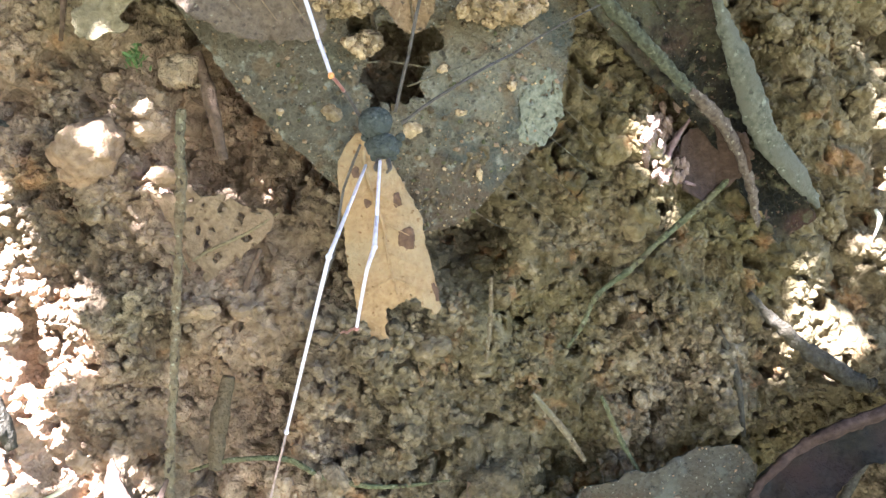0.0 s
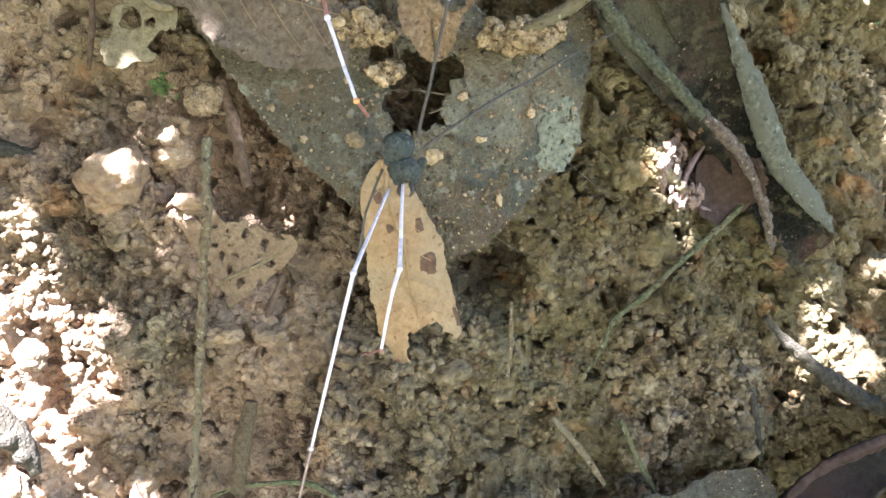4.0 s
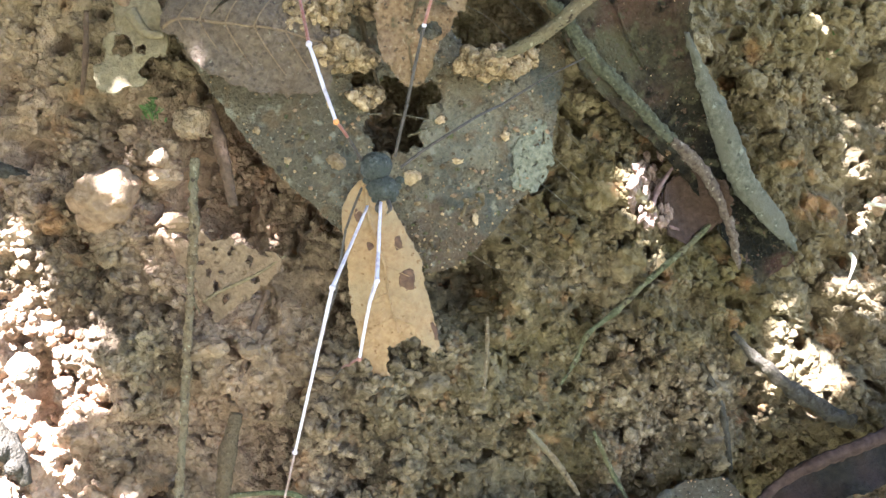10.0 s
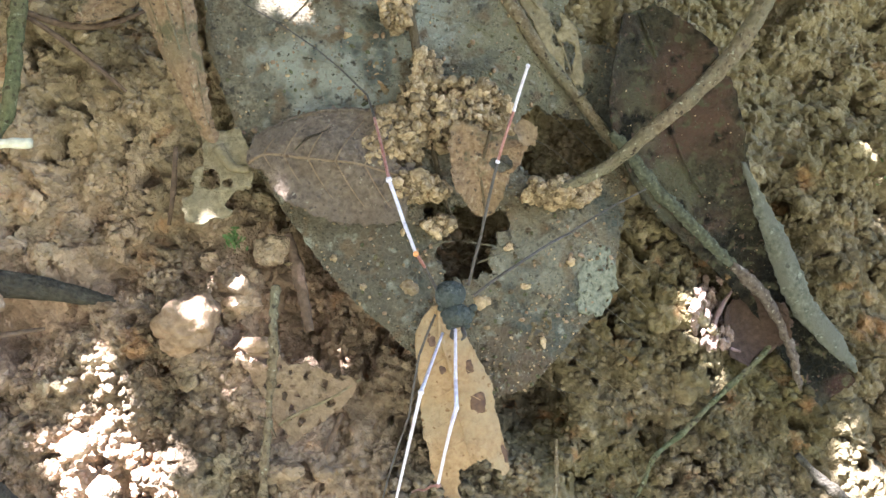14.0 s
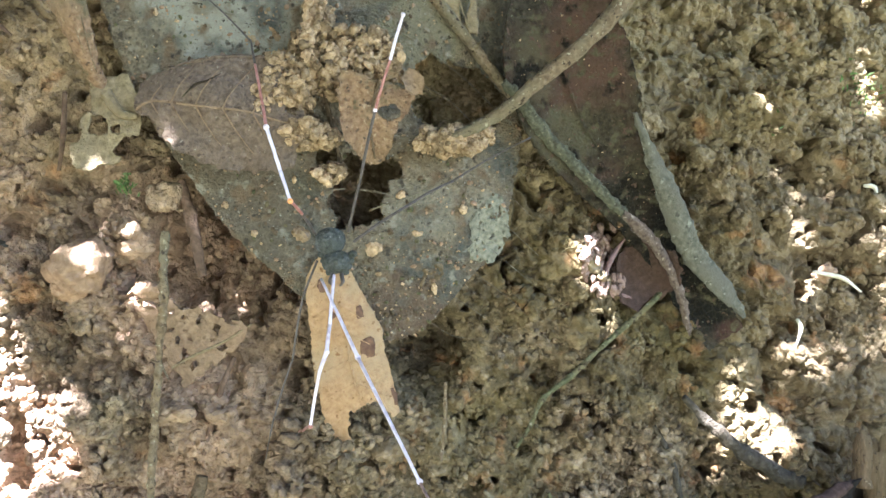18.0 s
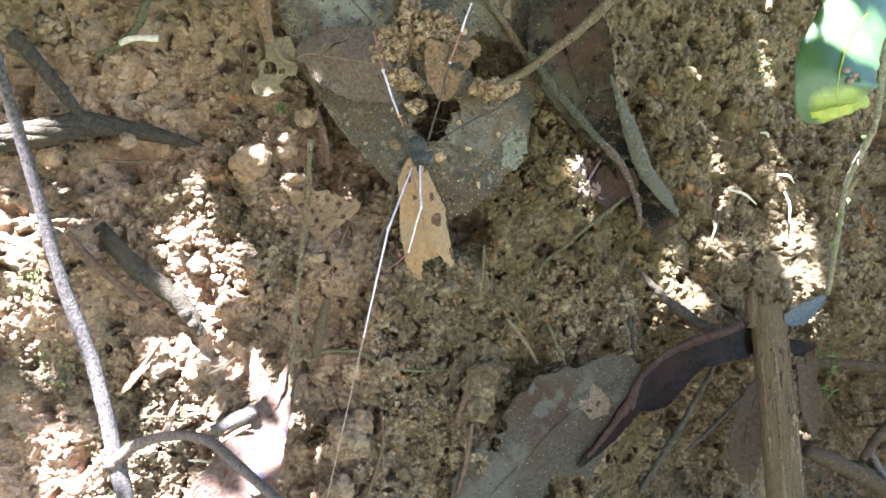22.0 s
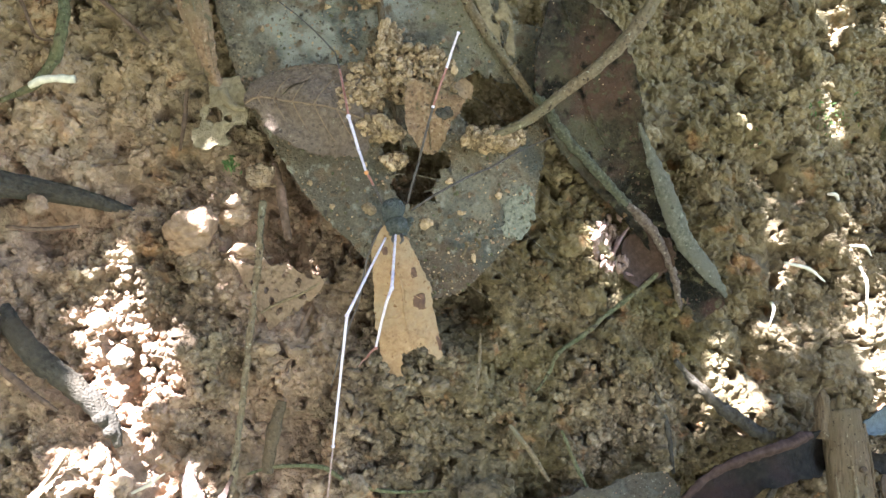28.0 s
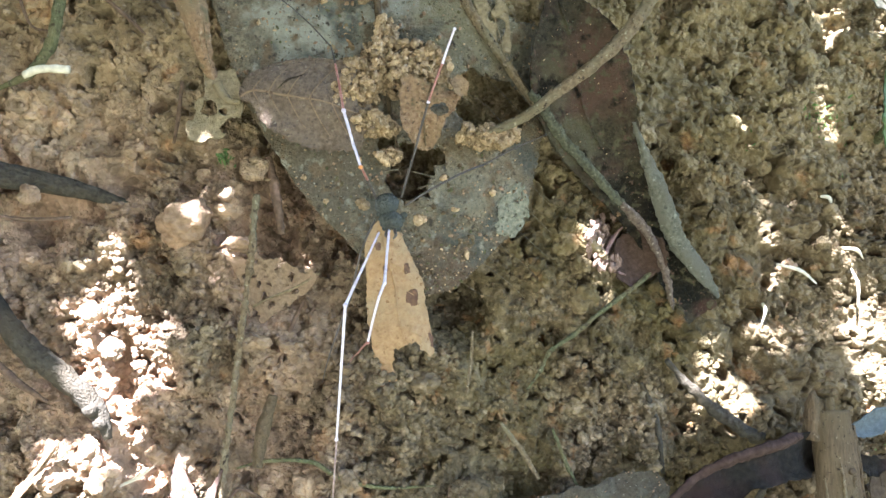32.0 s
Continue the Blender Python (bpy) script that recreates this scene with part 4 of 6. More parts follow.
def curled_scrap():
    wide = (1.9, 4.0, 4.1, 3.0)
    v, f, _ = blade([(32.9, 12.6, -2.8), (34.0, 13.2, -5.0), (35.0, 13.6, -7.3), (36.2, 13.6, -9.2)], wide, wide, 40, 30, cup=0.55, wave=0.4, wave_size=4, ragged=0.12, seed=15.0, thick=0.3)
    ob = thing("curled_leaf_scrap", centre_of(v), "small curled purplish-brown leaf scrap in a hollow", "leaf")
    part("blade", (v, f), SCRAP, ob)
    part("rim", tube([(32.5, 12.2, -1.6), (30.8, 11.9, -3.9), (29.9, 11.8, -6.1), (30.6, 11.8, -8.1), (32.8, 11.8, -8.9)], (0.12, 0.34, 0.36, 0.34, 0.12), 9, 30, 0.3), PINK_RIM, ob, "pale pink rolled rim")

curled_scrap()


def yellow_leaf():
    mid = [(-1.0, -1.5, -3.4), (-1.1, -0.9, -6.0), (-0.4, -0.2, -9.1), (0.5, 0.4, -12.2), (0.8, 0.8, -15.1), (1.4, 1.1, -17.6), (1.9, 1.4, -20.3), (2.1, 1.7, -22.5), (1.8, 2.2, -27.4)]
    wide = (0.73, 2.46, 3.15, 3.77, 3.97, 4.05, 4.05, 4.0, 3.4)
    holes = [(2.7, -22.1, 2.3, 2.7), (5.4, -24.4, 3.0, 3.4), (2.4, -27.2, 3.3, 4.0), (-2.1, -27.6, 0.9, 1.2)]
    v, f, line = blade(mid, wide, wide, 130, 60, twist=(-8, -12), cup=-0.16, wave=0.6, wave_size=6, ragged=0.07, ragged_size=0.8, holes=holes, seed=9.0, thick=0.2, fray=0.16)
    ob = thing("yellow_leaf", centre_of(v), "ochre-yellow dead leaf hanging tip down with brown spots", "leaf")
    part("blade", (v, f), YELLOW_LEAF, ob)
    top = v[: len(v) // 2]

    def lay(x, z, lift=0.08):
        return (x, float(top[((top[:, 0] - x) ** 2 + (top[:, 2] - z) ** 2).argmin(), 1]) - lift, z)

    part("midrib", tube([lay(p[0], p[2], 0.12) for p in line[:96:8]], (0.22, 0.17, 0.07), 6, 40), YELLOW_LEAF, ob)
    for i in (14, 30, 46, 62, 78):
        for sgn in (-1, 1):
            reach = 0.8 * float(np.interp(i / 130, np.linspace(0, 1, 9), wide))
            part("side_vein", tube([lay(line[i][0] + sgn * reach * u, line[i][2] - 1.6 * u) for u in np.linspace(0, 1, 6)], (0.08, 0.06, 0.03), 5, 14), YELLOW_LEAF, ob)
    for x, z, sx, sz in ((2.7, -13.5, 1.0, 1.05), (1.9, -9.7, 0.5, 0.55), (-0.9, -10.0, 0.35, 0.3), (-1.9, -6.9, 0.4, 0.5), (5.3, -18.9, 0.35, 0.9)):
        c = lay(x, z, 0.03)
        pv, pf, _ = blade([(x - 0.3, lay(x - 0.3, z + sz, 0.03)[1], z + sz), c, (x + 0.2, lay(x + 0.2, z - sz, 0.03)[1], z - sz)], (sx * 0.4, sx * 0.9, sx), (sx * 0.5, sx, sx * 0.4), 12, 10, twist=(-10,), wave=0.05, ragged=0.3, seed=c[0], thick=0.12)
        part("brown_spot", (pv, pf), SPOT, ob, "dark brown decay spot")

yellow_leaf()


def chewed_leaf():
    mid = [(-9.2, -1.0, -10.7), (-12.4, -0.3, -12.6), (-16.3, 0.3, -14.3), (-18.2, 1.0, -15.4)]
    v, f, line = blade(mid, (0.34, 2.56, 5.98, 7.86, 8.20), (0.26, 1.20, 1.88, 2.39, 2.56), 50, 50, wave=0.5, wave_size=5, ragged=0.3, bits=0.24, bit_size=0.9, seed=13.0, thick=0.2)
    ob = thing("chewed_leaf", centre_of(v), "thin orange-tan leaf remnant chewed full of holes", "leaf")
    part("blade", (v, f), TAN_LEAF, ob)
    part("midrib", tube([p - np.array((0, 0.3, 0)) for p in line[::6]], (0.1, 0.16, 0.13), 6, 20), OLIVE_LEAF, ob, "pale midrib")


chewed_leaf()


def bleached_leaf():
    mid = [(-21.4, -2.0, -39.6), (-23.0, -5.0, -44.8), (-26.6, -8.0, -52.4), (-31.8, -11.0, -63.3), (-36.2, -14.0, -71.9)]
    left = (0.90, 3.05, 4.66, 6.82, 8.07)
    right = (1.08, 3.05, 5.56, 8.25, 8.52)
    v, f, line = blade(mid, left, right, 80, 40, cup=0.2, wave=0.8, wave_size=9, ragged=0.12, seed=16.0, holes=[(-27.8, -54.9, 0.27, 0.27), (-20.0, -54.7, 0.72, 1.79)], thick=0.3)
    ob = thing("bleached_leaf", centre_of(v), "pinkish bleached dead leaf standing torn in sunlight", "leaf")
    part("blade", (v, f), PINK_LEAF, ob)
    v, f, _ = blade([(-26.3, -1.0, -34.4), (-25.6, -2.0, -38.7), (-24.0, -3.0, -43.4)], (0.19, 1.31, 1.31), (0.19, 1.49, 2.42), 26, 14, wave=0.3, ragged=0.25, seed=17.0, thick=0.25)
    part("shard", (v, f), PINK_LEAF, ob, "upright torn shard")
    v, f, _ = blade([(-20.3, -3.0, -35.8), (-22.3, -4.0, -41.3), (-24.4, -5.0, -45.7)], (0.19, 0.75, 0.75), (0.19, 0.93, 0.75), 26, 10, wave=0.3, ragged=0.2, seed=18.0, thick=0.25)
    part("shard", (v, f), PINK_LEAF, ob, "upright torn shard")
    part("white_spot", (stone_shape(3, 2, 0.1)[0] * np.array((1.3, 0.3, 1.3)) + np.array((-24.5, -9.5, -54.6)), stone_shape(3, 2, 0.1)[1]), STRAW, ob, "round whitish spot")


bleached_leaf()


def low_grey_leaf():
    mid = [(9.2, 3.5, -64.1), (11.2, 3.8, -60.5), (14.5, 4.0, -56.9), (18.5, 4.5, -53.3), (21.6, 5.0, -49.4), (25.6, 5.5, -46.0), (30.8, 6.0, -42.8), (34.8, 6.5, -39.0), (37.2, 7.0, -36.6)]
    down = (3.4, 6.6, 7.4, 7.6, 8.2, 8.4, 6.3, 4.2, 1.4)
    up = (3.6, 6.6, 7.4, 5.6, 10.2, 9.6, 6.3, 4.2, 1.4)
    v, f, line = blade(mid, up, down, 110, 60, cup=0.1, wave=1.2, wave_size=9, ragged=0.14, ragged_size=2.5, seed=21.0, holes=[(13.4, -47.6, 1.6, 1.2), (12.8, -50.6, 1.2, 1.2), (24.0, -57.2, 1.6, 1.3)], thick=0.3)
    ob = thing("grey_leaf", centre_of(v), "large grey dead leaf drooping on the bank, tip lit white", "leaf")
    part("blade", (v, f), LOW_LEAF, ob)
    top = v[: len(v) // 2]

    def lay(x, z, lift=0.08):
        return (x, float(top[((top[:, 0] - x) ** 2 + (top[:, 2] - z) ** 2).argmin(), 1]) - lift, z)

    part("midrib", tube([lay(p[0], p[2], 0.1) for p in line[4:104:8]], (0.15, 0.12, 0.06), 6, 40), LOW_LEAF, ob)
    rng = np.random.RandomState(37)
    on = top[rng.randint(0, len(top), 200)]
    joined_crumbs("dust", on[:, 0], on[:, 1] - 0.1, on[:, 2], rng.uniform(0.04, 0.44, len(on)) ** 2.1, rng, PALE_CLOD, ob, "pale specks of dust and soil")
    c = lay(30.1, -43.8, 0.15)
    pv, pf, _ = blade([(c[0] - 1, c[1], c[2] + 2.8), c, (c[0] + 0.8, c[1], c[2] - 2.6)], (0.8, 2.6, 2.2, 1.4), (1.0, 2.0, 2.6, 1.8), 26, 22, wave=0.25, ragged=0.4, ragged_size=2.0, bits=0.42, bit_size=1.4, seed=4.5, thick=0.12)
    part("bare_patch", (pv, pf), BROWN_LEAF, ob, "pale tan worn patch")
    v, f, _ = blade([(6.1, 1.8, -63.2), (7.8, 1.6, -64.6), (10.3, 1.8, -65.5), (13.9, 2.2, -66.5)], (0.3, 0.8, 0.5, 0.7), (0.5, 0.8, 0.6, 0.8), 34, 10, twist=(30,), wave=0.4, ragged=0.3, seed=22.0, thick=0.3)
    part("curled_tip", (v, f), PALE_EDGE, ob, "pale upturned tip")

low_grey_leaf()


def curled_dark_leaf():
    mid = [(27.0, 4.0, -54.2), (32.8, 4.6, -48.4), (36.4, 5.4, -44.2), (40.2, 6.6, -42.0), (43.7, 7.2, -38.7), (47.9, 7.8, -35.8), (52.3, 8.8, -34.6), (57.5, 12.0, -33.4), (63.0, 18.0, -32.6)]
    wide = (0.6, 1.3, 1.7, 3.6, 3.3, 2.7, 2.7, 3.1, 2.6)
    v, f, line = blade(mid, wide, wide, 100, 30, twist=(10, 0, -14, -8, 6, 0), cup=0.4, wave=1.2, wave_size=5, ragged=0.16, ragged_size=2.5, seed=23.0, thick=0.35)
    ob = thing("curled_leaf", centre_of(v), "blackish curled dead leaf arching between grey leaf and broken stick", "leaf")
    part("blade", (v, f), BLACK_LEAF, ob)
    v, f, _ = blade([(28.4, 3.0, -52.8), (32.4, 3.6, -48.2), (36.2, 4.2, -42.9), (37.9, 4.8, -39.6), (41.2, 5.2, -36.4), (45.6, 5.6, -33.9), (50.7, 6.0, -32.3), (55.6, 8.6, -31.0), (58.6, 11.6, -30.8)], (0.3, 0.7, 0.9, 0.7, 0.7, 0.9, 0.9, 0.9, 0.4), (0.3, 0.6, 0.6, 0.5, 0.5, 0.6, 0.7, 0.7, 0.3), 80, 12, twist=(10, 20, 0, 10), cup=-0.6, wave=0.5, wave_size=3, ragged=0.15, seed=24.0, thick=0.3)
    part("rim", (v, f), RIM, ob, "purplish-brown rolled rim dusted with soil")
    v, f, _ = blade([(65.0, 14.0, -30.9), (69.7, 15.0, -29.0), (74.7, 16.0, -25.7)], (0.5, 1.8, 0.3), (0.7, 2.1, 0.3), 26, 12, cup=0.3, wave=0.3, seed=25.0, thick=0.3)
    part("tip", (v, f), BLUE_TIP, ob, "bluish-grey pointed tip")
    v, f, _ = blade([(66.0, 15.0, -33.8), (69.6, 15.6, -35.2), (73.2, 16.2, -34.6)], (0.5, 1.6, 0.3), (0.7, 1.5, 0.3), 26, 12, cup=0.3, wave=0.3, seed=26.0, thick=0.3)
    part("under_tip", (v, f), BLACK_LEAF, ob, "dark lower point")

curled_dark_leaf()


def live_leaf():
    mid = [(46.5, -59.5, 7.6), (42.5, -61.0, 4.2), (40.8, -62.0, 1.5), (39.7, -63.0, -1.1), (39.5, -62.8, -3.4), (40.3, -62.0, -5.4)]
    left = (2.4, 3.8, 4.1, 4.05, 3.9, 3.1)
    right = (2.4, 3.8, 4.1, 4.05, 3.9, 3.1)
    v, f, line = blade(mid, left, right, 60, 30, cup=-0.18, twist=(0, 8), wave=0.35, wave_size=6, ragged=0.05, holes=[(41.3, -1.8, 0.3, 0.35), (43.2, -3.0, 0.45, 0.4)], seed=31.0, thick=0.2)
    ob = thing("green_leaf", centre_of(v), "glossy live green leaf with a yellowing lower edge", "leaf")
    part("blade", (v, f), GREEN_LEAF, ob)
    part("midrib", tube([p - np.array((0, 0.12, 0)) for p in line[::5]], (0.16, 0.12, 0.04), 6, 24), YELLOWING, ob)
    v, f, _ = blade([(36.9, -63.1, -5.6), (38.7, -63.3, -5.3), (40.7, -63.4, -4.7), (42.6, -63.3, -3.9)], (0.2, 0.5, 0.4, 0.1), (0.3, 0.6, 0.5, 0.1), 30, 12, wave=0.15, ragged=0.25, seed=33.0, thick=0.15)
    part("yellow_edge", (v, f), YELLOWING, ob, "yellowing lower edge")
    for c in [(40.2, -63.6, -1.1), (41.0, -63.6, -1.5), (40.6, -63.5, -2.1)]:
        s = stone_shape(c[0], 2, 0.4)
        part("hole_scar", (s[0] * np.array((0.35, 0.1, 0.3)) + np.array(c), s[1]), PINK_CRUMB, ob, "pale chewed scar")
    part("stalk", tube([line[0], line[0] + np.array((10, 6, 9)), line[0] + np.array((24, 40, 16)), line[0] + np.array((30, 100, 4))], (0.35, 0.4, 0.6, 0.8), 8, 30), GREEN_ROOT, ob)


live_leaf()

# ---- roots, twigs and sticks ----


def rod(name, points, widths, mat, label, category, count=50, rough=0.25, rough_size=1.2, sides=10, seed=0.0, knots=(), group=""):
    """A root or twig as a thing: its rod and the knots on it."""
    ob = thing(name, points[-1], label, category, group)
    part("shaft", tube(points, [w / 2 for w in widths], sides, count, rough, rough_size, seed=seed), mat, ob)
    for c, r in knots:
        s = stone_shape(c[0] + seed, 2, 0.25)
        part("knot", (s[0] * r + np.array(c), s[1]), mat, ob)
    return ob


rod("twig", [(42.6, -3.0, 40.7), (35.4, -2.4, 30.5), (29.1, -1.8, 21.2), (20.7, -1.2, 13.8), (15.7, 0.2, 10.3), (8.9, 2.0, 7.9)], (2.0, 1.9, 1.8, 1.5, 1.3, 0.9), TWIG, "brown crooked twig lying over leaf and hole", "twig", knots=[((20.7, -1.2, 14.0), 0.8)])
rod("twig", [(2.9, 2.0, 37.2), (5.9, 2.6, 32.0), (9.8, 3.4, 25.5), (14.7, 4.6, 19.1), (18.4, 5.8, 14.4), (22.5, 7.0, 10.1)], (1.6, 1.6, 1.5, 1.3, 1.1, 0.8), TWIG, "thin reddish-brown twig running down to the twisted leaf", "twig", seed=3)
rod("root", [(-17.5, -3.4, -1.0), (-17.8, -3.2, -7.1), (-18.2, -3.0, -12.6), (-18.9, -2.8, -20.3), (-19.5, -2.6, -28.0), (-20.3, -2.4, -36.4), (-21.0, -2.4, -46.3)], (0.8, 1.05, 0.75, 0.85, 0.8, 1.0, 1.0), TWIG, "thin tan root hanging straight down the bank", "root", seed=5, rough=0.7, rough_size=0.7, count=160)
rod("root", [(37.3, 13.8, -7.9), (33.8, 12.1, -10.8), (29.3, 10.0, -14.1), (25.4, 8.2, -17.3), (21.7, 6.9, -20.0), (20.3, 6.4, -22.7), (18.5, 5.8, -25.3)], (0.7, 0.65, 0.65, 0.62, 0.55, 0.45, 0.25), GREEN_ROOT, "pale green rootlet slanting down the bank", "root", seed=6, rough=0.5, count=90)
rod("root", [(-19.1, 0.1, -36.1), (-15.4, 0.3, -35.1), (-9.7, 0.8, -35.1), (-5.9, 1.1, -37.1), (-0.2, 1.5, -38.2), (6.5, 2.5, -37.9)], (0.3, 0.5, 0.6, 0.6, 0.5, 0.2), GREEN_ROOT, "faint green rootlet lying across crumbs", "root", seed=8)
g2 = rod("root", [(-41.1, -8.5, 33.2), (-41.7, -8.8, 28.0), (-42.0, -9.2, 22.0), (-42.0, -9.5, 18.7), (-43.1, -8.8, 15.6), (-45.7, -8.2, 12.4), (-50.4, -7.5, 10.4)], (1.54, 1.54, 1.54, 1.54, 1.42, 1.18, 0.47), GREEN_ROOT, "greenish knobbly root with a broken side branch", "root", seed=9, rough=0.4)
# straw colour stands in for sunlight on the broken tip
part("side_branch", tube([(-46.0, -8.5, 12.3), (-43.8, -9.0, 13.0), (-40.1, -9.5, 12.9)], (0.5, 0.55, 0.5), 9, 20, 0.4), STRAW, g2, "broken side branch, straw-pale to look sunlit")
rod("root", [(-60.0, -14.0, 12.1), (-55.7, -12.7, 7.2), (-53.1, -11.0, 3.5), (-50.5, -9.0, -0.3)], (2.4, 2.2, 2.0, 1.6), DARK_ROOT, "straight dark grey root leaning into the bank", "root", seed=10)
rod("root", [(-51.5, -2.5, -14.6), (-47.3, -6.4, -18.0), (-43.5, -7.4, -21.6), (-39.9, -6.4, -24.5), (-36.5, -5.4, -27.7), (-35.0, -5.0, -29.8), (-34.1, -4.8, -32.3)], (2.4, 2.8, 3.0, 3.0, 2.8, 2.2, 1.0), DARK_ROOT, "grey root with a broken knobbly end", "root", seed=11, knots=[((-36.1, -5.8, -28.5), 1.15), ((-35.0, -5.5, -30.3), 0.9)])
rod("root", [(39.1, 13.6, -20.9), (44.0, 15.0, -25.7), (49.0, 16.2, -29.3), (54.0, 17.5, -32.2)], (0.8, 1.5, 2.0, 2.0), DARK_ROOT, "short dark root stub beside a sunlit clod", "root", seed=12, rough=0.5, count=80)
rod("root", [(35.5, 13.4, -24.2), (37.2, 14.2, -27.4), (38.4, 14.7, -31.2), (39.2, 15.1, -37.2)], (0.5, 0.8, 0.9, 0.5), DARK_ROOT, "thin blackish rootlet on crumbly earth", "root", seed=13)
rod("root", [(-5.9, 1.6, -44.8), (-5.6, 1.6, -50.5), (-7.2, 1.5, -56.3), (-9.1, 1.3, -61.1)], (0.5, 0.6, 0.6, 0.4), THIN_ROOT, "thin reddish-brown hanging rootlet", "root", seed=15)
rod("root", [(55.7, 17.9, -37.3), (51.9, 17.0, -43.6), (47.9, 16.0, -49.9), (40.1, 14.0, -61.2)], (0.9, 1.2, 1.3, 1.0), DARK_ROOT, "dark slanting root under the curled leaf", "root", seed=16)
rod("root", [(60.3, 19.1, -44.9), (54.4, 17.6, -50.1), (49.2, 16.3, -54.2)], (0.6, 0.9, 0.5), DARK_ROOT, "dark slanting root under the curled leaf", "root", seed=17)
rod("root", [(6.6, 2.5, -46.8), (8.1, 2.7, -42.0), (8.7, 2.8, -38.1)], (1.2, 1.2, 0.8), THIN_ROOT, "short reddish rootlet among crumbs", "root", seed=18)
rod("root", [(-52.6, -10.6, -16.5), (-48.8, -9.6, -21.3), (-44.2, -8.4, -25.4), (-41.1, -7.0, -27.8)], (0.9, 1.2, 1.0, 0.5), THIN_ROOT, "fine brown rootlet against the bank", "root", seed=19)
rod("root", [(-17.1, 1.2, 4.7), (-16.0, 0.9, 0.4), (-14.8, 0.6, -5.7)], (0.9, 1.5, 1.0), THIN_ROOT, "dark rootlet in the hollow under the leaf", "root", seed=20)
rod("root", [(-11.6, 1.1, -14.3), (-13.3, 1.0, -18.6), (-14.9, 0.9, -24.6)], (0.5, 0.7, 0.4), THIN_ROOT, "thin brown rootlet in the shade", "root", seed=21)
rod("root", [(-12.5, 0.6, -41.8), (-19.0, 0.1, -38.9), (-20.8, -0.2, -46.4)], (0.3, 0.5, 0.4), THIN_ROOT, "fine brown rootlet on crumbly earth", "root", seed=22)
rod("straw", [(-33.7, -1.0, -47.7), (-30.0, -1.3, -45.5), (-26.2, -1.7, -43.9), (-23.4, -2.0, -42.4)], (0.8, 1.6, 1.8, 1.2), STUMP, "short grey-brown twig behind the bleached leaf", "twig", seed=23)
rod("straw", [(-34.0, -2.0, -38.8), (-31.1, -2.5, -37.3), (-28.8, -3.0, -35.7)], (0.3, 0.5, 0.2), STRAW, "short pale dry straw in sunlight", "straw", seed=24)


rod("root", [(-41.5, -7.8, 26.2), (-38.0, -6.8, 23.7), (-34.5, -5.9, 20.8), (-32.3, -5.3, 18.9)], (0.5, 0.6, 0.5, 0.3), THIN_ROOT, "fine brown rootlet crossing the earth", "root", seed=40)
rod("root", [(-41.9, -7.9, 26.7), (-38.1, -6.9, 25.5), (-34.4, -5.8, 25.7), (-30.3, -4.7, 27.6)], (0.6, 0.7, 0.6, 0.4), THIN_ROOT, "fine brown rootlet crossing the earth", "root", seed=41)
rod("root", [(-49.8, -9.1, 26.1), (-47.6, -8.5, 22.8), (-45.8, -8.0, 18.8), (-43.5, -7.4, 18.3)], (0.4, 0.5, 0.4, 0.2), THIN_ROOT, "fine brown rootlet crossing the earth", "root", seed=42)
rod("root", [(-28.2, -2.2, 13.7), (-28.4, -2.2, 9.3), (-28.8, -2.3, 5.5)], (0.5, 0.6, 0.4), THIN_ROOT, "thin hanging rootlet beside the rolled leaf", "root", seed=43)
rod("root", [(-48.0, -8.6, -5.4), (-44.3, -7.6, -5.6), (-39.8, -6.3, -5.0)], (0.4, 0.6, 0.4), THIN_ROOT, "thin rootlet bridging a dark hollow", "root", seed=44)
rod("root", [(-14.9, 0.4, -26.7), (-15.9, 0.3, -30.9), (-16.6, 0.3, -35.9)], (1.2, 1.9, 1.4), STUMP, "stubby brown root beside the tan root", "root", seed=45)
rod("root", [(10.8, 3.3, -17.5), (10.7, 3.2, -21.8), (10.2, 3.1, -26.1)], (0.35, 0.5, 0.3), TWIG, "thin brown rootlet hanging under the large leaf", "root", seed=46)
rod("root", [(9.1, 2.9, -46.9), (8.3, 2.7, -52.7), (6.8, 2.5, -58.5)], (0.7, 0.8, 0.5), THIN_ROOT, "reddish rootlet hanging among lumps", "root", seed=48)
rod("root", [(22.2, 7.1, -30.5), (24.4, 7.8, -35.5), (26.7, 8.8, -39.6)], (0.4, 0.6, 0.3), GREEN_ROOT, "thin green rootlet among crumbs", "root", seed=49)
rod("root", [(14.9, 4.6, -29.6), (18.1, 5.7, -33.6), (20.4, 6.5, -37.2)], (0.5, 0.8, 0.5), TWIG, "short brown twig stuck in the earth", "twig", seed=50)

rod("root", [(-31.5, -7.0, -46.7), (-28.7, -7.0, -45.1), (-25.8, -7.0, -43.8)], (1.9, 2.2, 2.0), GREY_STICK, "short grey root stub with a rounded end", "root", seed=60, rough=0.12, knots=[((-25.8, -7.0, -43.8), 1.1)])
rod("straw", [(-30.8, -7.5, -48.6), (-28.1, -7.5, -46.9), (-25.7, -7.5, -45.6)], (0.5, 0.7, 0.3), STRAW, "short pale dry straw in sunlight", "straw", seed=61)
rod("twig", [(-40.7, -9.0, -53.5), (-41.0, -9.0, -58.4), (-41.6, -9.0, -64.7)], (1.6, 2.0, 2.2), STUMP, "upright brown twig stump beside the grey stick", "twig", seed=62)
rod("straw", [(-39.1, -6.1, -48.7), (-38.1, -5.9, -44.6), (-37.2, -5.6, -42.2)], (1.2, 1.0, 0.4), PINK_CRUMB, "pale peeling stalk in sunlight", "straw", seed=63)
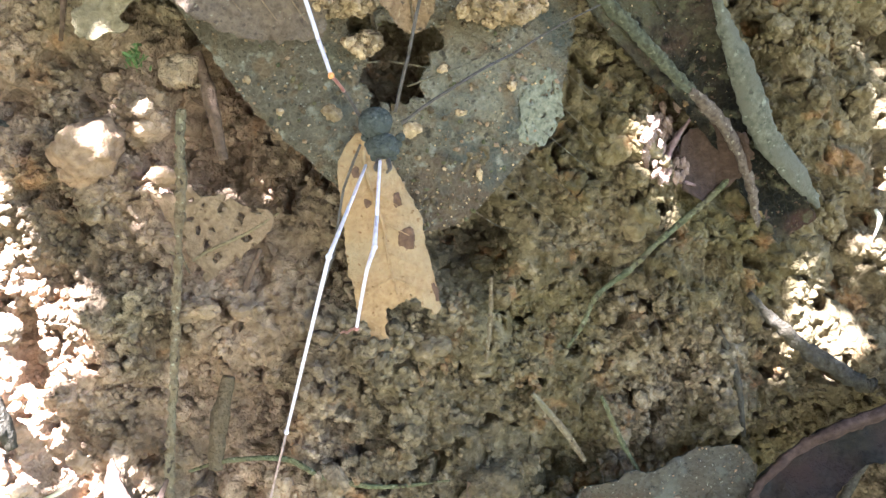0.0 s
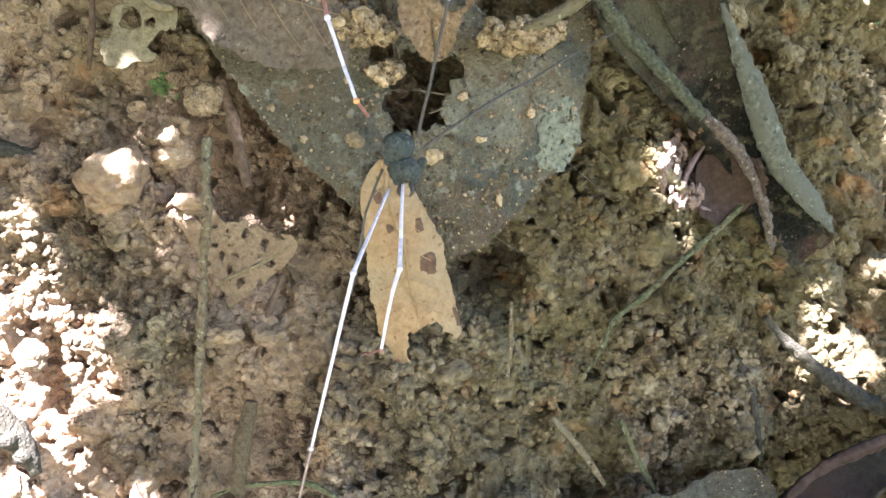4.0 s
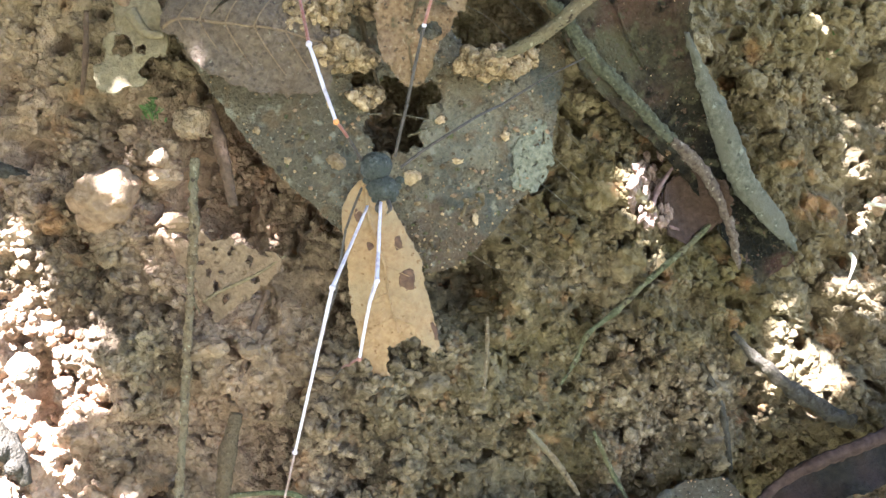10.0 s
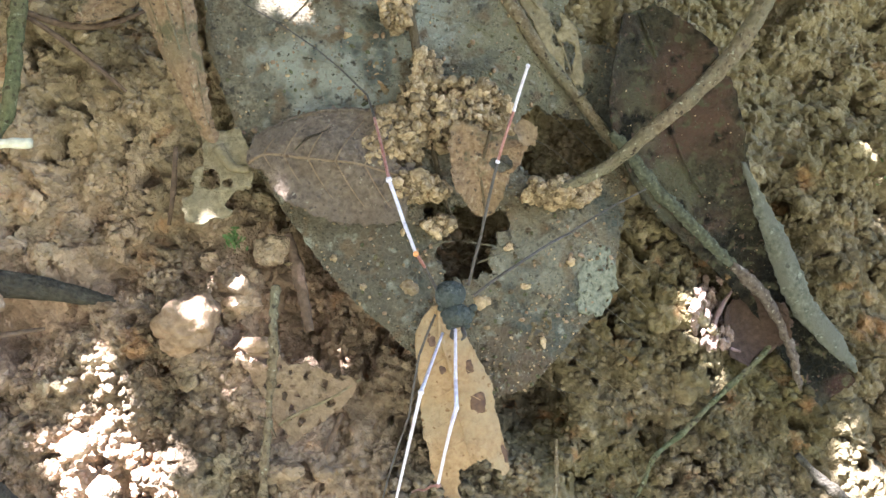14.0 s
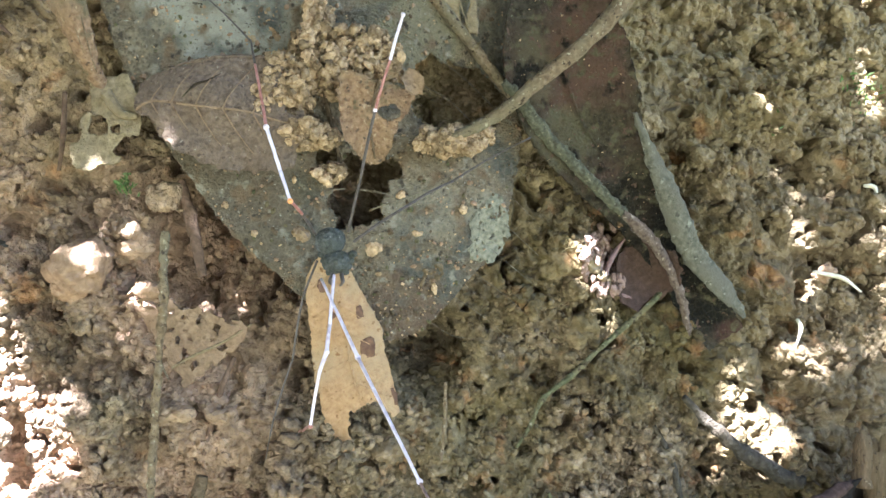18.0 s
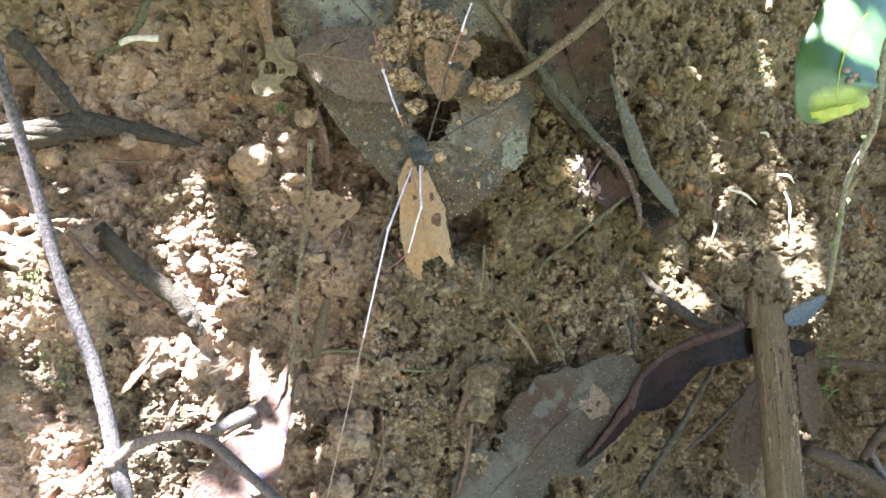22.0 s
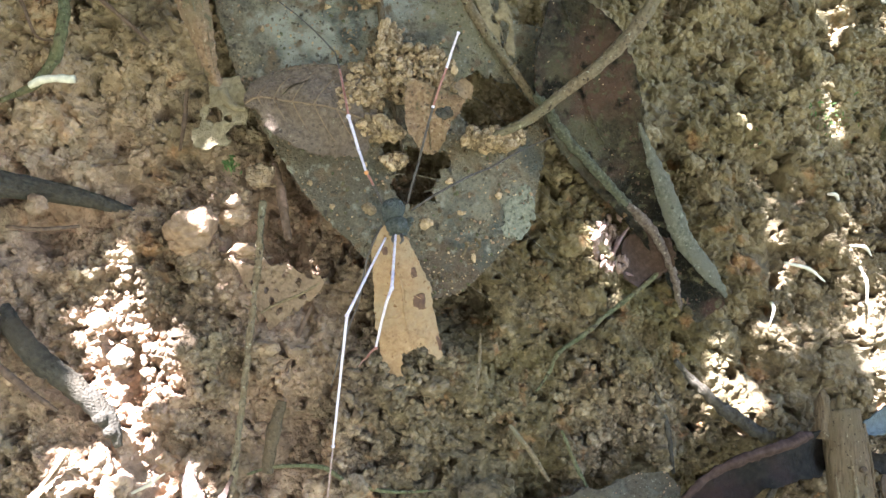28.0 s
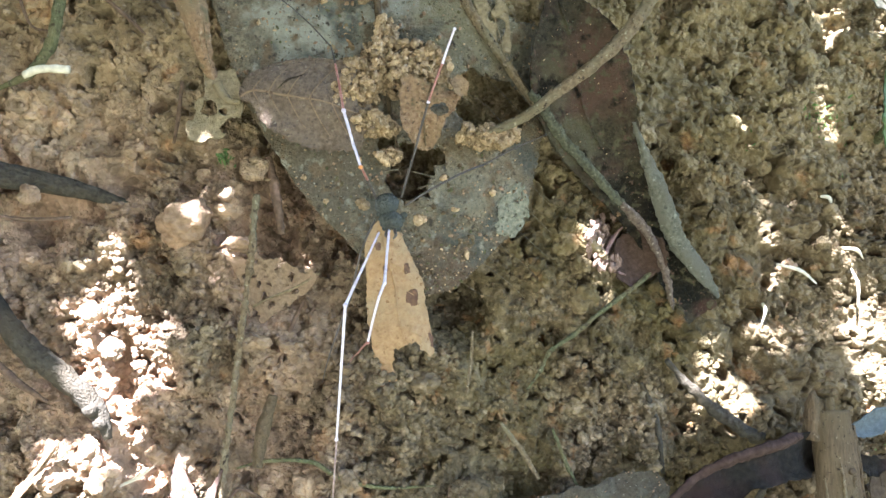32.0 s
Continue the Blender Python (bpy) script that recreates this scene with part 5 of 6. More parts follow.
for k, line in enumerate([[(-35.4, -5.5, -51.4), (-33.1, -5.6, -51.5), (-30.9, -4.7, -52.3)], [(-34.1, -5.2, -53.8), (-33.0, -5.6, -53.1), (-32.0, -5.0, -53.0)], [(-31.9, -4.6, -50.4), (-30.1, -4.8, -48.4), (-28.3, -4.0, -46.9)], [(-37.1, -6.0, -45.1), (-35.2, -6.2, -44.3), (-33.4, -5.4, -44.1)], [(-42.0, -7.4, -44.5), (-40.5, -7.7, -44.4), (-39.1, -6.9, -44.9)], [(-33.8, -5.1, -44.1), (-32.1, -5.3, -42.2), (-30.5, -4.6, -40.9)], [(-35.5, -5.5, -43.6), (-34.4, -5.9, -43.4), (-33.3, -5.3, -43.8)], [(-39.9, -6.8, -44.6), (-37.4, -6.8, -44.5), (-34.9, -5.8, -45.0)], [(-39.0, -6.5, -54.0), (-37.1, -6.7, -53.5), (-35.3, -5.9, -53.6)], ]):
    rod("straw", line, (0.3, 0.5, 0.2), (STRAW, TWIG, OLIVE_LEAF)[k % 3], "thin dry straw lying in sunlit litter", "straw", seed=70 + k, count=20)


def leaf_scrap(name, mid, left, right, mat, label, seed, **more):
    v, f, line = blade(mid, left, right, 40, 20, wave=0.6, wave_size=5, seed=seed, thick=0.25, **more)
    ob = thing(name, centre_of(v), label, "leaf")
    part("blade", (v, f), mat, ob)
    part("midrib", tube([p - np.array((0, 0.12, 0)) for p in line[::5]], (0.2, 0.15, 0.06), 5, 20), mat, ob)


leaf_scrap("brown_leaf", [(65.4, 20.4, -40.7), (62.4, 19.6, -47.2), (61.1, 19.3, -54.8), (61.9, 19.5, -60.3)], (1.5, 3.0, 3.2, 1.0), (2.5, 3.5, 3.5, 1.0), DUSK_LEAF, "dull reddish-brown leaf behind the broken stick", 51.0, cup=0.2, ragged=0.3, ragged_size=5.0)
leaf_scrap("brown_leaf", [(73.2, 21.3, -34.2), (73.7, 21.4, -40.8), (74.4, 21.6, -47.4), (75.6, 21.9, -52.5)], (1.5, 2.2, 2.0, 0.6), (1.5, 2.0, 2.2, 0.6), DUSK_LEAF, "dark brown leaf standing behind the broken stick", 52.0, cup=0.3, ragged=0.35, ragged_size=5.0)
leaf_scrap("leaf_sliver", [(-39.3, -7.2, -32.5), (-42.0, -7.9, -36.8), (-45.1, -8.8, -41.0)], (0.2, 0.5, 0.3), (0.2, 0.6, 0.3), STRAP, "narrow reddish leaf sliver in the sunlit earth", 53.0)
leaf_scrap("brown_leaf", [(-30.3, -6.7, 29.5), (-33.7, -7.7, 27.5), (-36.1, -8.3, 25.4)], (1.5, 2.2, 0.6), (1.5, 2.0, 0.5), STRAP, "small reddish-brown leaf scrap among rootlets", 54.0)
leaf_scrap("grey_scrap", [(88.8, 26.6, -78.6), (94.3, 28.3, -75.6), (101.4, 30.4, -74.5)], (0.8, 2.2, 2.0), (0.8, 2.4, 2.0), PALE_EDGE, "pale grey dead leaf scrap lying low", 55.0, ragged=0.4, ragged_size=4.0, bits=0.35, bit_size=1.8)
leaf_scrap("grey_scrap", [(75.9, 23.0, -72.3), (81.9, 24.6, -75.1), (88.8, 26.6, -78.0)], (0.8, 1.5, 1.0), (0.8, 1.5, 1.0), TAN_LEAF, "tan dead leaf scrap lying low", 56.0, ragged=0.4, ragged_size=4.0, bits=0.3, bit_size=1.5)
leaf_scrap("olive_leaf", [(8.9, 3.0, 31.2), (12.3, 3.5, 26.0), (14.6, 4.0, 18.9)], (1.0, 2.0, 0.7), (1.0, 2.3, 0.7), OLIVE_LEAF, "thin olive dead leaf with torn edge over the grey leaf", 57.0, ragged=0.6, bits=0.15, bit_size=1.6)
leaf_scrap("olive_leaf", [(72.5, 23.1, 39.7), (75.2, 23.8, 37.4), (78.5, 24.6, 35.1)], (0.4, 1.6, 0.4), (0.4, 1.6, 0.4), PALE_EDGE, "small pale leaf lit by the sun", 58.0)
leaf_scrap("dark_leaf", [(78.7, 24.7, 31.4), (83.0, 25.9, 26.9), (86.9, 27.1, 20.9)], (2.0, 5.0, 4.0), (2.0, 5.0, 4.0), DARK_LEAF, "dark bluish-green leaf in deep shade", 59.0, cup=0.2)


def dry_fibres():
    """A tangle of dry olive fibres behind the twisted leaf's top."""
    rng = np.random.RandomState(91)
    c = np.array((25.2, 7.1, 29.4))
    ob = thing("dry_fibres", c, "tangle of dry olive plant fibres on the bank", "plant fibres")
    for k in range(16):
        a = c + rng.normal(0, 1, 3) * (2.4, 0.8, 2.4)
        d = rng.normal(0, 1, 3) * (2.5, 0.5, 2.5)
        part("fibre", tube([a - d, a + rng.normal(0, 0.5, 3), a + d], (0.12, 0.2, 0.06), 5, 12, 0.3), OLIVE_LEAF, ob)


dry_fibres()


def fibrous_root():
    """A dark root of several twisted strands."""
    line = [(-63.5, -15.0, -3.9), (-58.9, -13.5, -2.7), (-54.8, -12.0, -1.7), (-51.1, -8.5, -0.1), (-46.3, -5.0, -0.2), (-39.6, -2.0, -1.2), (-32.7, 1.0, -3.2)]
    ob = thing("fibrous_root", line[-1], "dark grey-green fibrous root of twisted strands jutting from the bank", "root")
    base = smooth_line(line, 40)
    for k in range(9):
        a = 2 * math.pi * k / 9
        pts = []
        for i, p in enumerate(base[::3]):
            r = np.interp(i / 13, (0, 0.35, 0.8, 1), (1.35, 1.5, 0.7, 0.15))
            w = a + 0.28 * i
            pts.append(p + np.array((0, math.cos(w) * r, math.sin(w) * r)))
        part("strand", tube(pts, (0.55, 0.75, 0.62, 0.3), 7, 60, 0.3, 1.0, seed=k), DARK_ROOT, ob)


fibrous_root()


def grey_stick():
    line = [(-49.4, -52.0, 12.4), (-48.6, -45.1, 0.5), (-47.3, -38.3, -11.2), (-45.7, -32.6, -23.4), (-42.7, -28.7, -34.8), (-40.4, -26.4, -47.1), (-38.2, -24.6, -57.8), (-34.5, -22.0, -73.3)]
    ob = thing("grey_stick", line[-1], "straight grey stick leaning before the bank, patched with sunlight", "stick")
    part("shaft", tube(line, (0.6, 0.66, 0.74, 0.88, 1.0, 1.1, 1.2, 1.4), 14, 160, 0.1, 3.0), GREY_STICK, ob)
    arch = [(-40.7, -27.0, -47.1), (-35.7, -31.4, -43.7), (-29.7, -37.0, -41.8), (-24.8, -44.5, -41.1), (-20.6, -52.0, -41.9), (-15.6, -59.2, -43.7), (-11.3, -65.5, -44.8), (-8.3, -68.8, -45.8), (-6.2, -70.0, -45.7)]
    br = part("branch", tube(arch, (0.8, 0.7, 0.62, 0.6, 0.56, 0.52, 0.5, 0.42, 0.34), 12, 150, 0.1, 2.5), BRANCH, ob, "arched forked branch")
    for c, r in ((arch[6], 0.75), (arch[7], 0.5), (arch[0], 1.15), (arch[4], 0.62)):
        s = stone_shape(c[0], 2, 0.2)
        part("knot", (s[0] * r + np.array(c), s[1]), BRANCH, br)


grey_stick()


def broken_stick():
    line = [(62.3, 13.0, -27.4), (63.5, 10.5, -43.8), (64.0, 8.0, -58.9), (63.6, 5.0, -71.4), (63.4, 1.5, -87.3)]
    ob = thing("broken_stick", line[-1], "upright broken brown stick with a splintered top", "stick")
    part("shaft", tube(line, (2.9, 3.2, 3.25, 3.3, 3.4), 28, 150, 0.07, 2.2, flat=0.8), WOOD, ob)
    fibre = np.random.RandomState(45)
    core = smooth_line(line, 60)
    for k in range(26):
        w = fibre.uniform(-2.9, -0.25)
        i0 = fibre.randint(0, 34)
        i1 = min(59, i0 + fibre.randint(8, 26))
        run = [core[i] + np.array((3.15 * math.cos(w + 0.03 * (i - i0) / 10), 2.5 * math.sin(w), 0)) for i in range(i0, i1, 3)]
        part("wood_fibre", tube(run, (0.1, 0.32, 0.26, 0.08), 6, 40, 0.35, 1.2, seed=k), (WOOD, STUMP, WOOD, TWIG)[k % 4], ob)
    for a, b, w in ([(59.5, 12.0, -27.4)] + [(59.7, 12.0, -24.4)] + [1.3], [(61.9, 12.0, -27.9)] + [(61.7, 11.0, -25.2)] + [1.0], [(65.0, 12.0, -32.5)] + [(65.4, 12.0, -29.2)] + [0.9], [(60.6, 12.0, -27.9)] + [(61.0, 12.0, -25.8)] + [0.9]):
        part("splinter", tube([np.array(a) - np.array((0, 0, 4)), (np.array(a) + np.array(b)) / 2, b], (w, w * 0.7, 0.15), 9, 24, 0.35, 0.8), WOOD, ob)

    rng = np.random.RandomState(44)
    axis = smooth_line(line, 60)
    for i in range(26):
        at = axis[rng.randint(1, 40)] + np.array((rng.uniform(-2.2, 2.2), -2.45 + rng.uniform(-0.1, 0.3), rng.uniform(-1, 1)))
        g = stone_shape(i + 0.7, 2, 0.5)
        part("bark_flake", (g[0] * np.array((rng.uniform(0.25, 0.6), 0.3, rng.uniform(0.5, 1.4))) + at, g[1]), (STUMP, TWIG, DUSK_LEAF)[i % 3], ob)


broken_stick()
rod("stick", [(72.2, 24.0, -39.7), (76.6, 25.0, -38.9), (82.8, 26.0, -39.2), (96.6, 26.0, -40.3), (107.4, 26.0, -40.7)], (1.0, 1.9, 2.2, 2.0, 1.8), DUSK_BARK, "brown stem running behind the broken stick", "stick", seed=30)
rod("stick", [(73.1, 20.0, -54.9), (81.2, 24.0, -58.1), (90.2, 28.0, -62.4), (102.2, 30.0, -69.7)], (2.2, 3.2, 3.6, 3.6), DUSK_BARK, "thick brown stick slanting down in shade", "stick", seed=31)
rod("stick", [(107.4, 30.0, -41.5), (98.2, 28.7, -47.5), (91.0, 27.7, -53.4), (87.3, 27.0, -57.9)], (3.0, 2.8, 2.2, 1.4), DUSK_BARK, "brown forked stick against the bank", "stick", seed=32)
rod("stick", [(89.4, 28.0, -56.4), (94.0, 30.7, -62.8), (97.7, 32.3, -69.1), (104.3, 33.0, -82.4)], (1.2, 1.5, 1.6, 1.6), GREY_STICK, "thin grey stick lit by the sun", "stick", seed=33)


def mossy_stem():
    line = [(50.6, -52.0, 7.8), (51.9, -48.0, 2.3), (56.0, -38.0, -2.8), (57.5, -28.0, -8.8), (63.6, -12.0, -16.6), (74.2, 14.0, -25.2)]
    ob = thing("mossy_stem", line[-1], "slender pale stem with bits of moss, springing from the bank", "stem")
    st = part("shaft", tube(line, (0.5, 0.45, 0.42, 0.4, 0.4, 0.45), 9, 110, 0.5, 1.0), MOSSY_BARK, ob)
    rng = np.random.RandomState(3)
    base = smooth_line(line, 60)
    for i in range(14):
        c = base[rng.randint(10, 58)] + rng.normal(0, 0.4, 3)
        s = stone_shape(i + 0.3, 1, 0.5)
        part("moss_tuft", (s[0] * np.array((0.16, 0.16, 0.5) if i % 2 == 0 else (0.4, 0.3, 0.5)) * rng.uniform(0.7, 1.2) + c, s[1]), MOSS if i % 2 else MOSSY_BARK, st)


mossy_stem()

# ---- clods, shell, crumbs on leaves, moss ----


def clod(name, at, size, mat, label, seed, category="clod", level=4, rough=0.65):
    s = crumbly(seed, int(60 + 40 * max(size)), 5, 0.4 / max(size) ** 0.8, 0.8 / max(size) ** 0.8) if mat is SOIL else stone_shape(seed, level, rough)
    v = s[0] * np.array(size) + np.array(at)
    return single(name, (v, s[1]), mat, label, category)


clod("pale_clod", (-26.8, -1.8, -4.5), (3.2, 2.6, 2.6), PALE_CLOD, "smooth pale brown clod lit along its top", 2.0, rough=0.5)
clod("pale_clod", (-27.8, -1.6, -6.4), (1.7, 1.5, 1.7), PALE_CLOD, "smooth pale brown clod in shade", 4.4, rough=0.4)
clod("pale_clod", (-20.1, -0.0, -7.0), (1.8, 1.0, 0.9), PALE_CLOD, "small pale pointed clod at a root top", 3.1, rough=0.35)
clod("snail_shell", (53.1, 19.3, -69.5), (3.0, 2.6, 3.0), SHELL, "round dull brown shell half sunk in earth", 7.0, category="shell", rough=0.06)
for k, (c, s) in enumerate(zip([(10.2, 3.6, -40.7), (-37.6, -4.2, -16.7), (-34.8, -3.4, -21.3), (-18.8, 0.6, 2.9), (-55.9, -9.3, -5.2), (59.0, 20.2, -6.4), (-29.0, -1.9, -34.6), (-45.3, -6.4, -2.4)], (3.0, 1.3, 1.5, 1.8, 2.0, 1.2, 1.1, 1.2))):
    clod("clod", c, (s, s * 0.8, s * 0.9), SOIL if k not in (5, 6) else PALE_CLOD, "rough lump of ochre earth" if k not in (5, 6) else "pale lump of earth", 5.0 + k)
for k, (c, s) in enumerate(zip([(-11.5, 0.6, -49.4), (-13.3, 0.5, -58.0), (11.0, 3.3, -39.1), (9.8, 3.0, -44.7), (4.9, 2.2, -64.3), (46.4, 16.6, -71.5), (32.3, 11.4, -72.0), (82.3, 25.7, -72.0), (-9.6, 0.8, -46.6)], (4.5, 3.6, 2.8, 3.0, 3.0, 2.2, 3.0, 2.0, 2.6))):
    clod("clod", c, (s, s * 0.8, s * 0.9), SOIL, "rough lump of reddish earth" if k < 2 else "rough lump of ochre earth", 25.0 + k)


def leaf_crumbs():
    """Dry crumbs heaped on the grey leaf round its midrib and scattered over it."""
    heap = thing("crumb_heap", (-1.0, -4.0, 13.5), "heap of pale dry soil crumbs lying on the dead leaf", "soil")
    areas = [(-1.9, 18.1, 2.82, 2.49), (2.7, 16.9, 3.98, 2.66), (0.7, 14.8, 4.98, 1.83), (-4.8, 15.6, 2.32, 2.16), (-6.0, 12.2, 3.49, 1.66), (-3.0, 8.8, 3.15, 1.16), (-1.9, 21.1, 1.33, 2.32), (11.6, 8.5, 3.49, 1.49), (13.7, 9.3, 2.99, 1.00), (-5.0, 28.0, 1.49, 2.16), (-8.1, 11.3, 1.99, 1.16), (-0.9, 5.0, 1.33, 0.83)]
    x, z, r, rng = scatter(3200, 21, 0.2, 0.6, 0.3, areas)
    y = np.array([on_leaf(a, b) for a, b in zip(x, z)]) - rng.uniform(0.1, 2.4, len(x))
    joined_crumbs("loose_soil", x, y, z, r, rng, CRUMB, heap, "pale dry soil crumbs", 2)
    tall = [(0.4, 18.0, 4.6, 2.4), (3.4, 17.6, 3.4, 2.6), (2.6, 15.6, 4.4, 1.6), (-4.8, 14.6, 2.0, 2.6), (-7.0, 12.6, 1.8, 1.6), (-3.2, 9.0, 2.2, 1.4), (12.4, 8.6, 3.4, 0.9)]
    x, z, r, rng = scatter(1500, 23, 0.2, 0.62, 0.3, tall)
    y = np.array([on_leaf(a, b) for a, b in zip(x, z)]) - rng.uniform(1.0, 3.8, len(x))
    joined_crumbs("loose_soil", x, y, z, r, rng, CRUMB, heap, "pale dry soil crumbs", 2)
    shapes = []
    for k in range(6):
        v, f = crumbly(7.1 * k + 4, 26, 3, 0.3, 0.6)
        me = bpy.data.meshes.new("crumb")
        me.from_pydata((v * MM).tolist(), [], f.tolist())
        me.materials.append(CRUMB)
        shapes.append(me)
    x, z, r, rng = scatter(220, 22, 0.45, 1.0, 0.3, areas[:8] + tall)
    at = np.array(list(heap["at"]))
    for i in range(len(x)):
        ob = new("crumb", shapes[i % 6])
        ob.parent = heap
        ob.location = (np.array((x[i], on_leaf(x[i], z[i]) - rng.uniform(0.6, 3.6), z[i])) - at) * MM
        ob.rotation_euler = rng.uniform(0, 6.28, 3)
        ob.scale = r[i] * rng.uniform(0.75, 1.2, 3)
    spots = [(-4.2, -1.9, -1.4), (3.4, -1.9, -3.0), (13.0, -1.9, 1.2), (-16.7, -1.9, 1.3), (-12.0, -1.9, 1.8), (-9.0, -1.9, -1.2), (6.3, -1.9, 2.8), (9.7, -1.9, -7.4), (3.8, -1.9, -5.7), (8.0, -1.9, -1.4), (-4.8, -1.9, 4.4), (-13.5, -1.9, 16.4), (-18.4, -1.9, 21.6), (-10.2, -1.9, 25.2), (10.3, -1.9, 25.3)]
    rng = np.random.RandomState(8)
    for k, c in enumerate(spots):
        clod("crumb", (c[0], on_leaf(c[0], c[2]) - 0.1, c[2]), tuple(rng.uniform(0.2, 0.55, 3)) if k > 1 else (0.9, 0.5, 0.7), CRUMB, "pale soil crumb stuck on the dead leaf", 50.0 + k, category="crumb", level=3, rough=0.75)


leaf_crumbs()


def pink_crumbs():
    """Loose pinkish crumbs in the hollow under the twisted leaf."""
    x, _, z, rx, rz = (29.5, 10.1, -4.4, 3.11, 4.39)
    heap = thing("crumb_heap", (x, 16, z), "small heap of pale pinkish crumbs in a hollow", "soil")
    rng = np.random.RandomState(33)
    shape = []
    for k in range(5):
        v, f = stone_shape(5.3 * k + 6, 3, 0.5)
        me = bpy.data.meshes.new("crumb")
        me.from_pydata((v * np.array((0.75, 0.8, 1.25)) * MM).tolist(), [], f.tolist())
        me.polygons.foreach_set("use_smooth", [True] * len(me.polygons))
        me.materials.append(PINK_CRUMB)
        shape.append(me)
    for i in range(120):
        a, q = rng.uniform(0, 6.28), math.sqrt(rng.rand())
        px, pz = x + rx * q * math.cos(a), z + rz * q * math.sin(a)
        ob = new("crumb", shape[i % 5])
        ob.parent = heap
        ob.location = Vector((px - x, float(surface_y(px, pz)) - rng.uniform(0.4, 1.6) - 16, pz - z)) * MM
        ob.rotation_euler = rng.uniform(-0.7, 0.7, 3)
        ob.scale = rng.uniform(0.28, 0.52, 3)


pink_crumbs()


def moss(at, size, seed, label="small bright green moss tuft", count=60):
    rng = np.random.RandomState(seed)
    verts, faces = [], []
    for i in range(count):
        c = np.array(at) + rng.normal(0, 1, 3) * np.array((size, size * 0.4, size))
        d = rng.normal(0, 1, 3) + np.array((0, -1.2, 0.5))
        d /= np.linalg.norm(d)
        s = np.cross(d, rng.normal(0, 1, 3))
        s /= np.linalg.norm(s)
        n = len(verts)
        ln = rng.uniform(0.5, 1.1)
        verts += [c - s * 0.14, c + s * 0.14, c + d * ln * 0.6 + s * 0.12 + (0, 0, 0.1), c + d * ln]
        faces += [(n, n + 1, n + 2), (n, n + 2, n + 3)]
    single("moss_tuft", (np.array(verts), faces), MOSS, label, "moss")


for k, (c, s) in enumerate(zip([(49.7, 17.4, 13.6), (65.0, 21.2, 16.9), (-22.5, -0.7, 4.0), (-58.0, -10.4, -24.5), (66.5, 21.6, 8.6)] + [(-54.1, -9.3, -36.8), (-47.0, -7.3, -52.5), (-44.9, -6.8, -59.9), (78.9, 24.7, -44.5), (80.0, 25.0, -38.9), (-22.6, -0.7, -65.3), (77.4, 24.3, -37.2)], (1.2, 1.8, 0.5, 1.6, 0.7, 1.6, 2.6, 2.6, 1.6, 1.4, 1.4, 1.6))):
    moss(c, s, 60 + k)


def straws():
    for k, (a, b) in enumerate(([(56.6, 18.2, -6.2), (63.2, 19.8, -8.8)], [(54.7, 18.7, -12.1), (54.5, 18.6, -15.3)], [(67.8, 21.0, -3.2), (71.2, 21.8, -4.6)], [(63.9, 20.0, 4.6), (65.8, 20.5, 3.0)], [(69.1, 21.3, -6.3), (70.2, 21.5, -12.3)], [(85.2, 25.6, -73.7), (90.2, 27.0, -77.6)], [(-20.1, -0.0, -14.4), (-18.3, 0.1, -16.5)], [(86.7, 27.0, -12.7), (84.6, 26.4, -13.5)])):
        a, b = np.array(a), np.array(b)
        m = (a + b) / 2 + np.array((0.3, -0.6, 0.5))
        single("straw", tube([a, m, b], (0.2, 0.32, 0.12) if k < 6 else (0.1, 0.16, 0.06), 6, 14, 0.3), STRAW if k < 6 else TWIG, "short pale dry straw on the bank", "straw", "straws on the bank")


straws()

# ---- the harvestman ----
BODY_AT = ((-0.4, -8.0, -3.2))


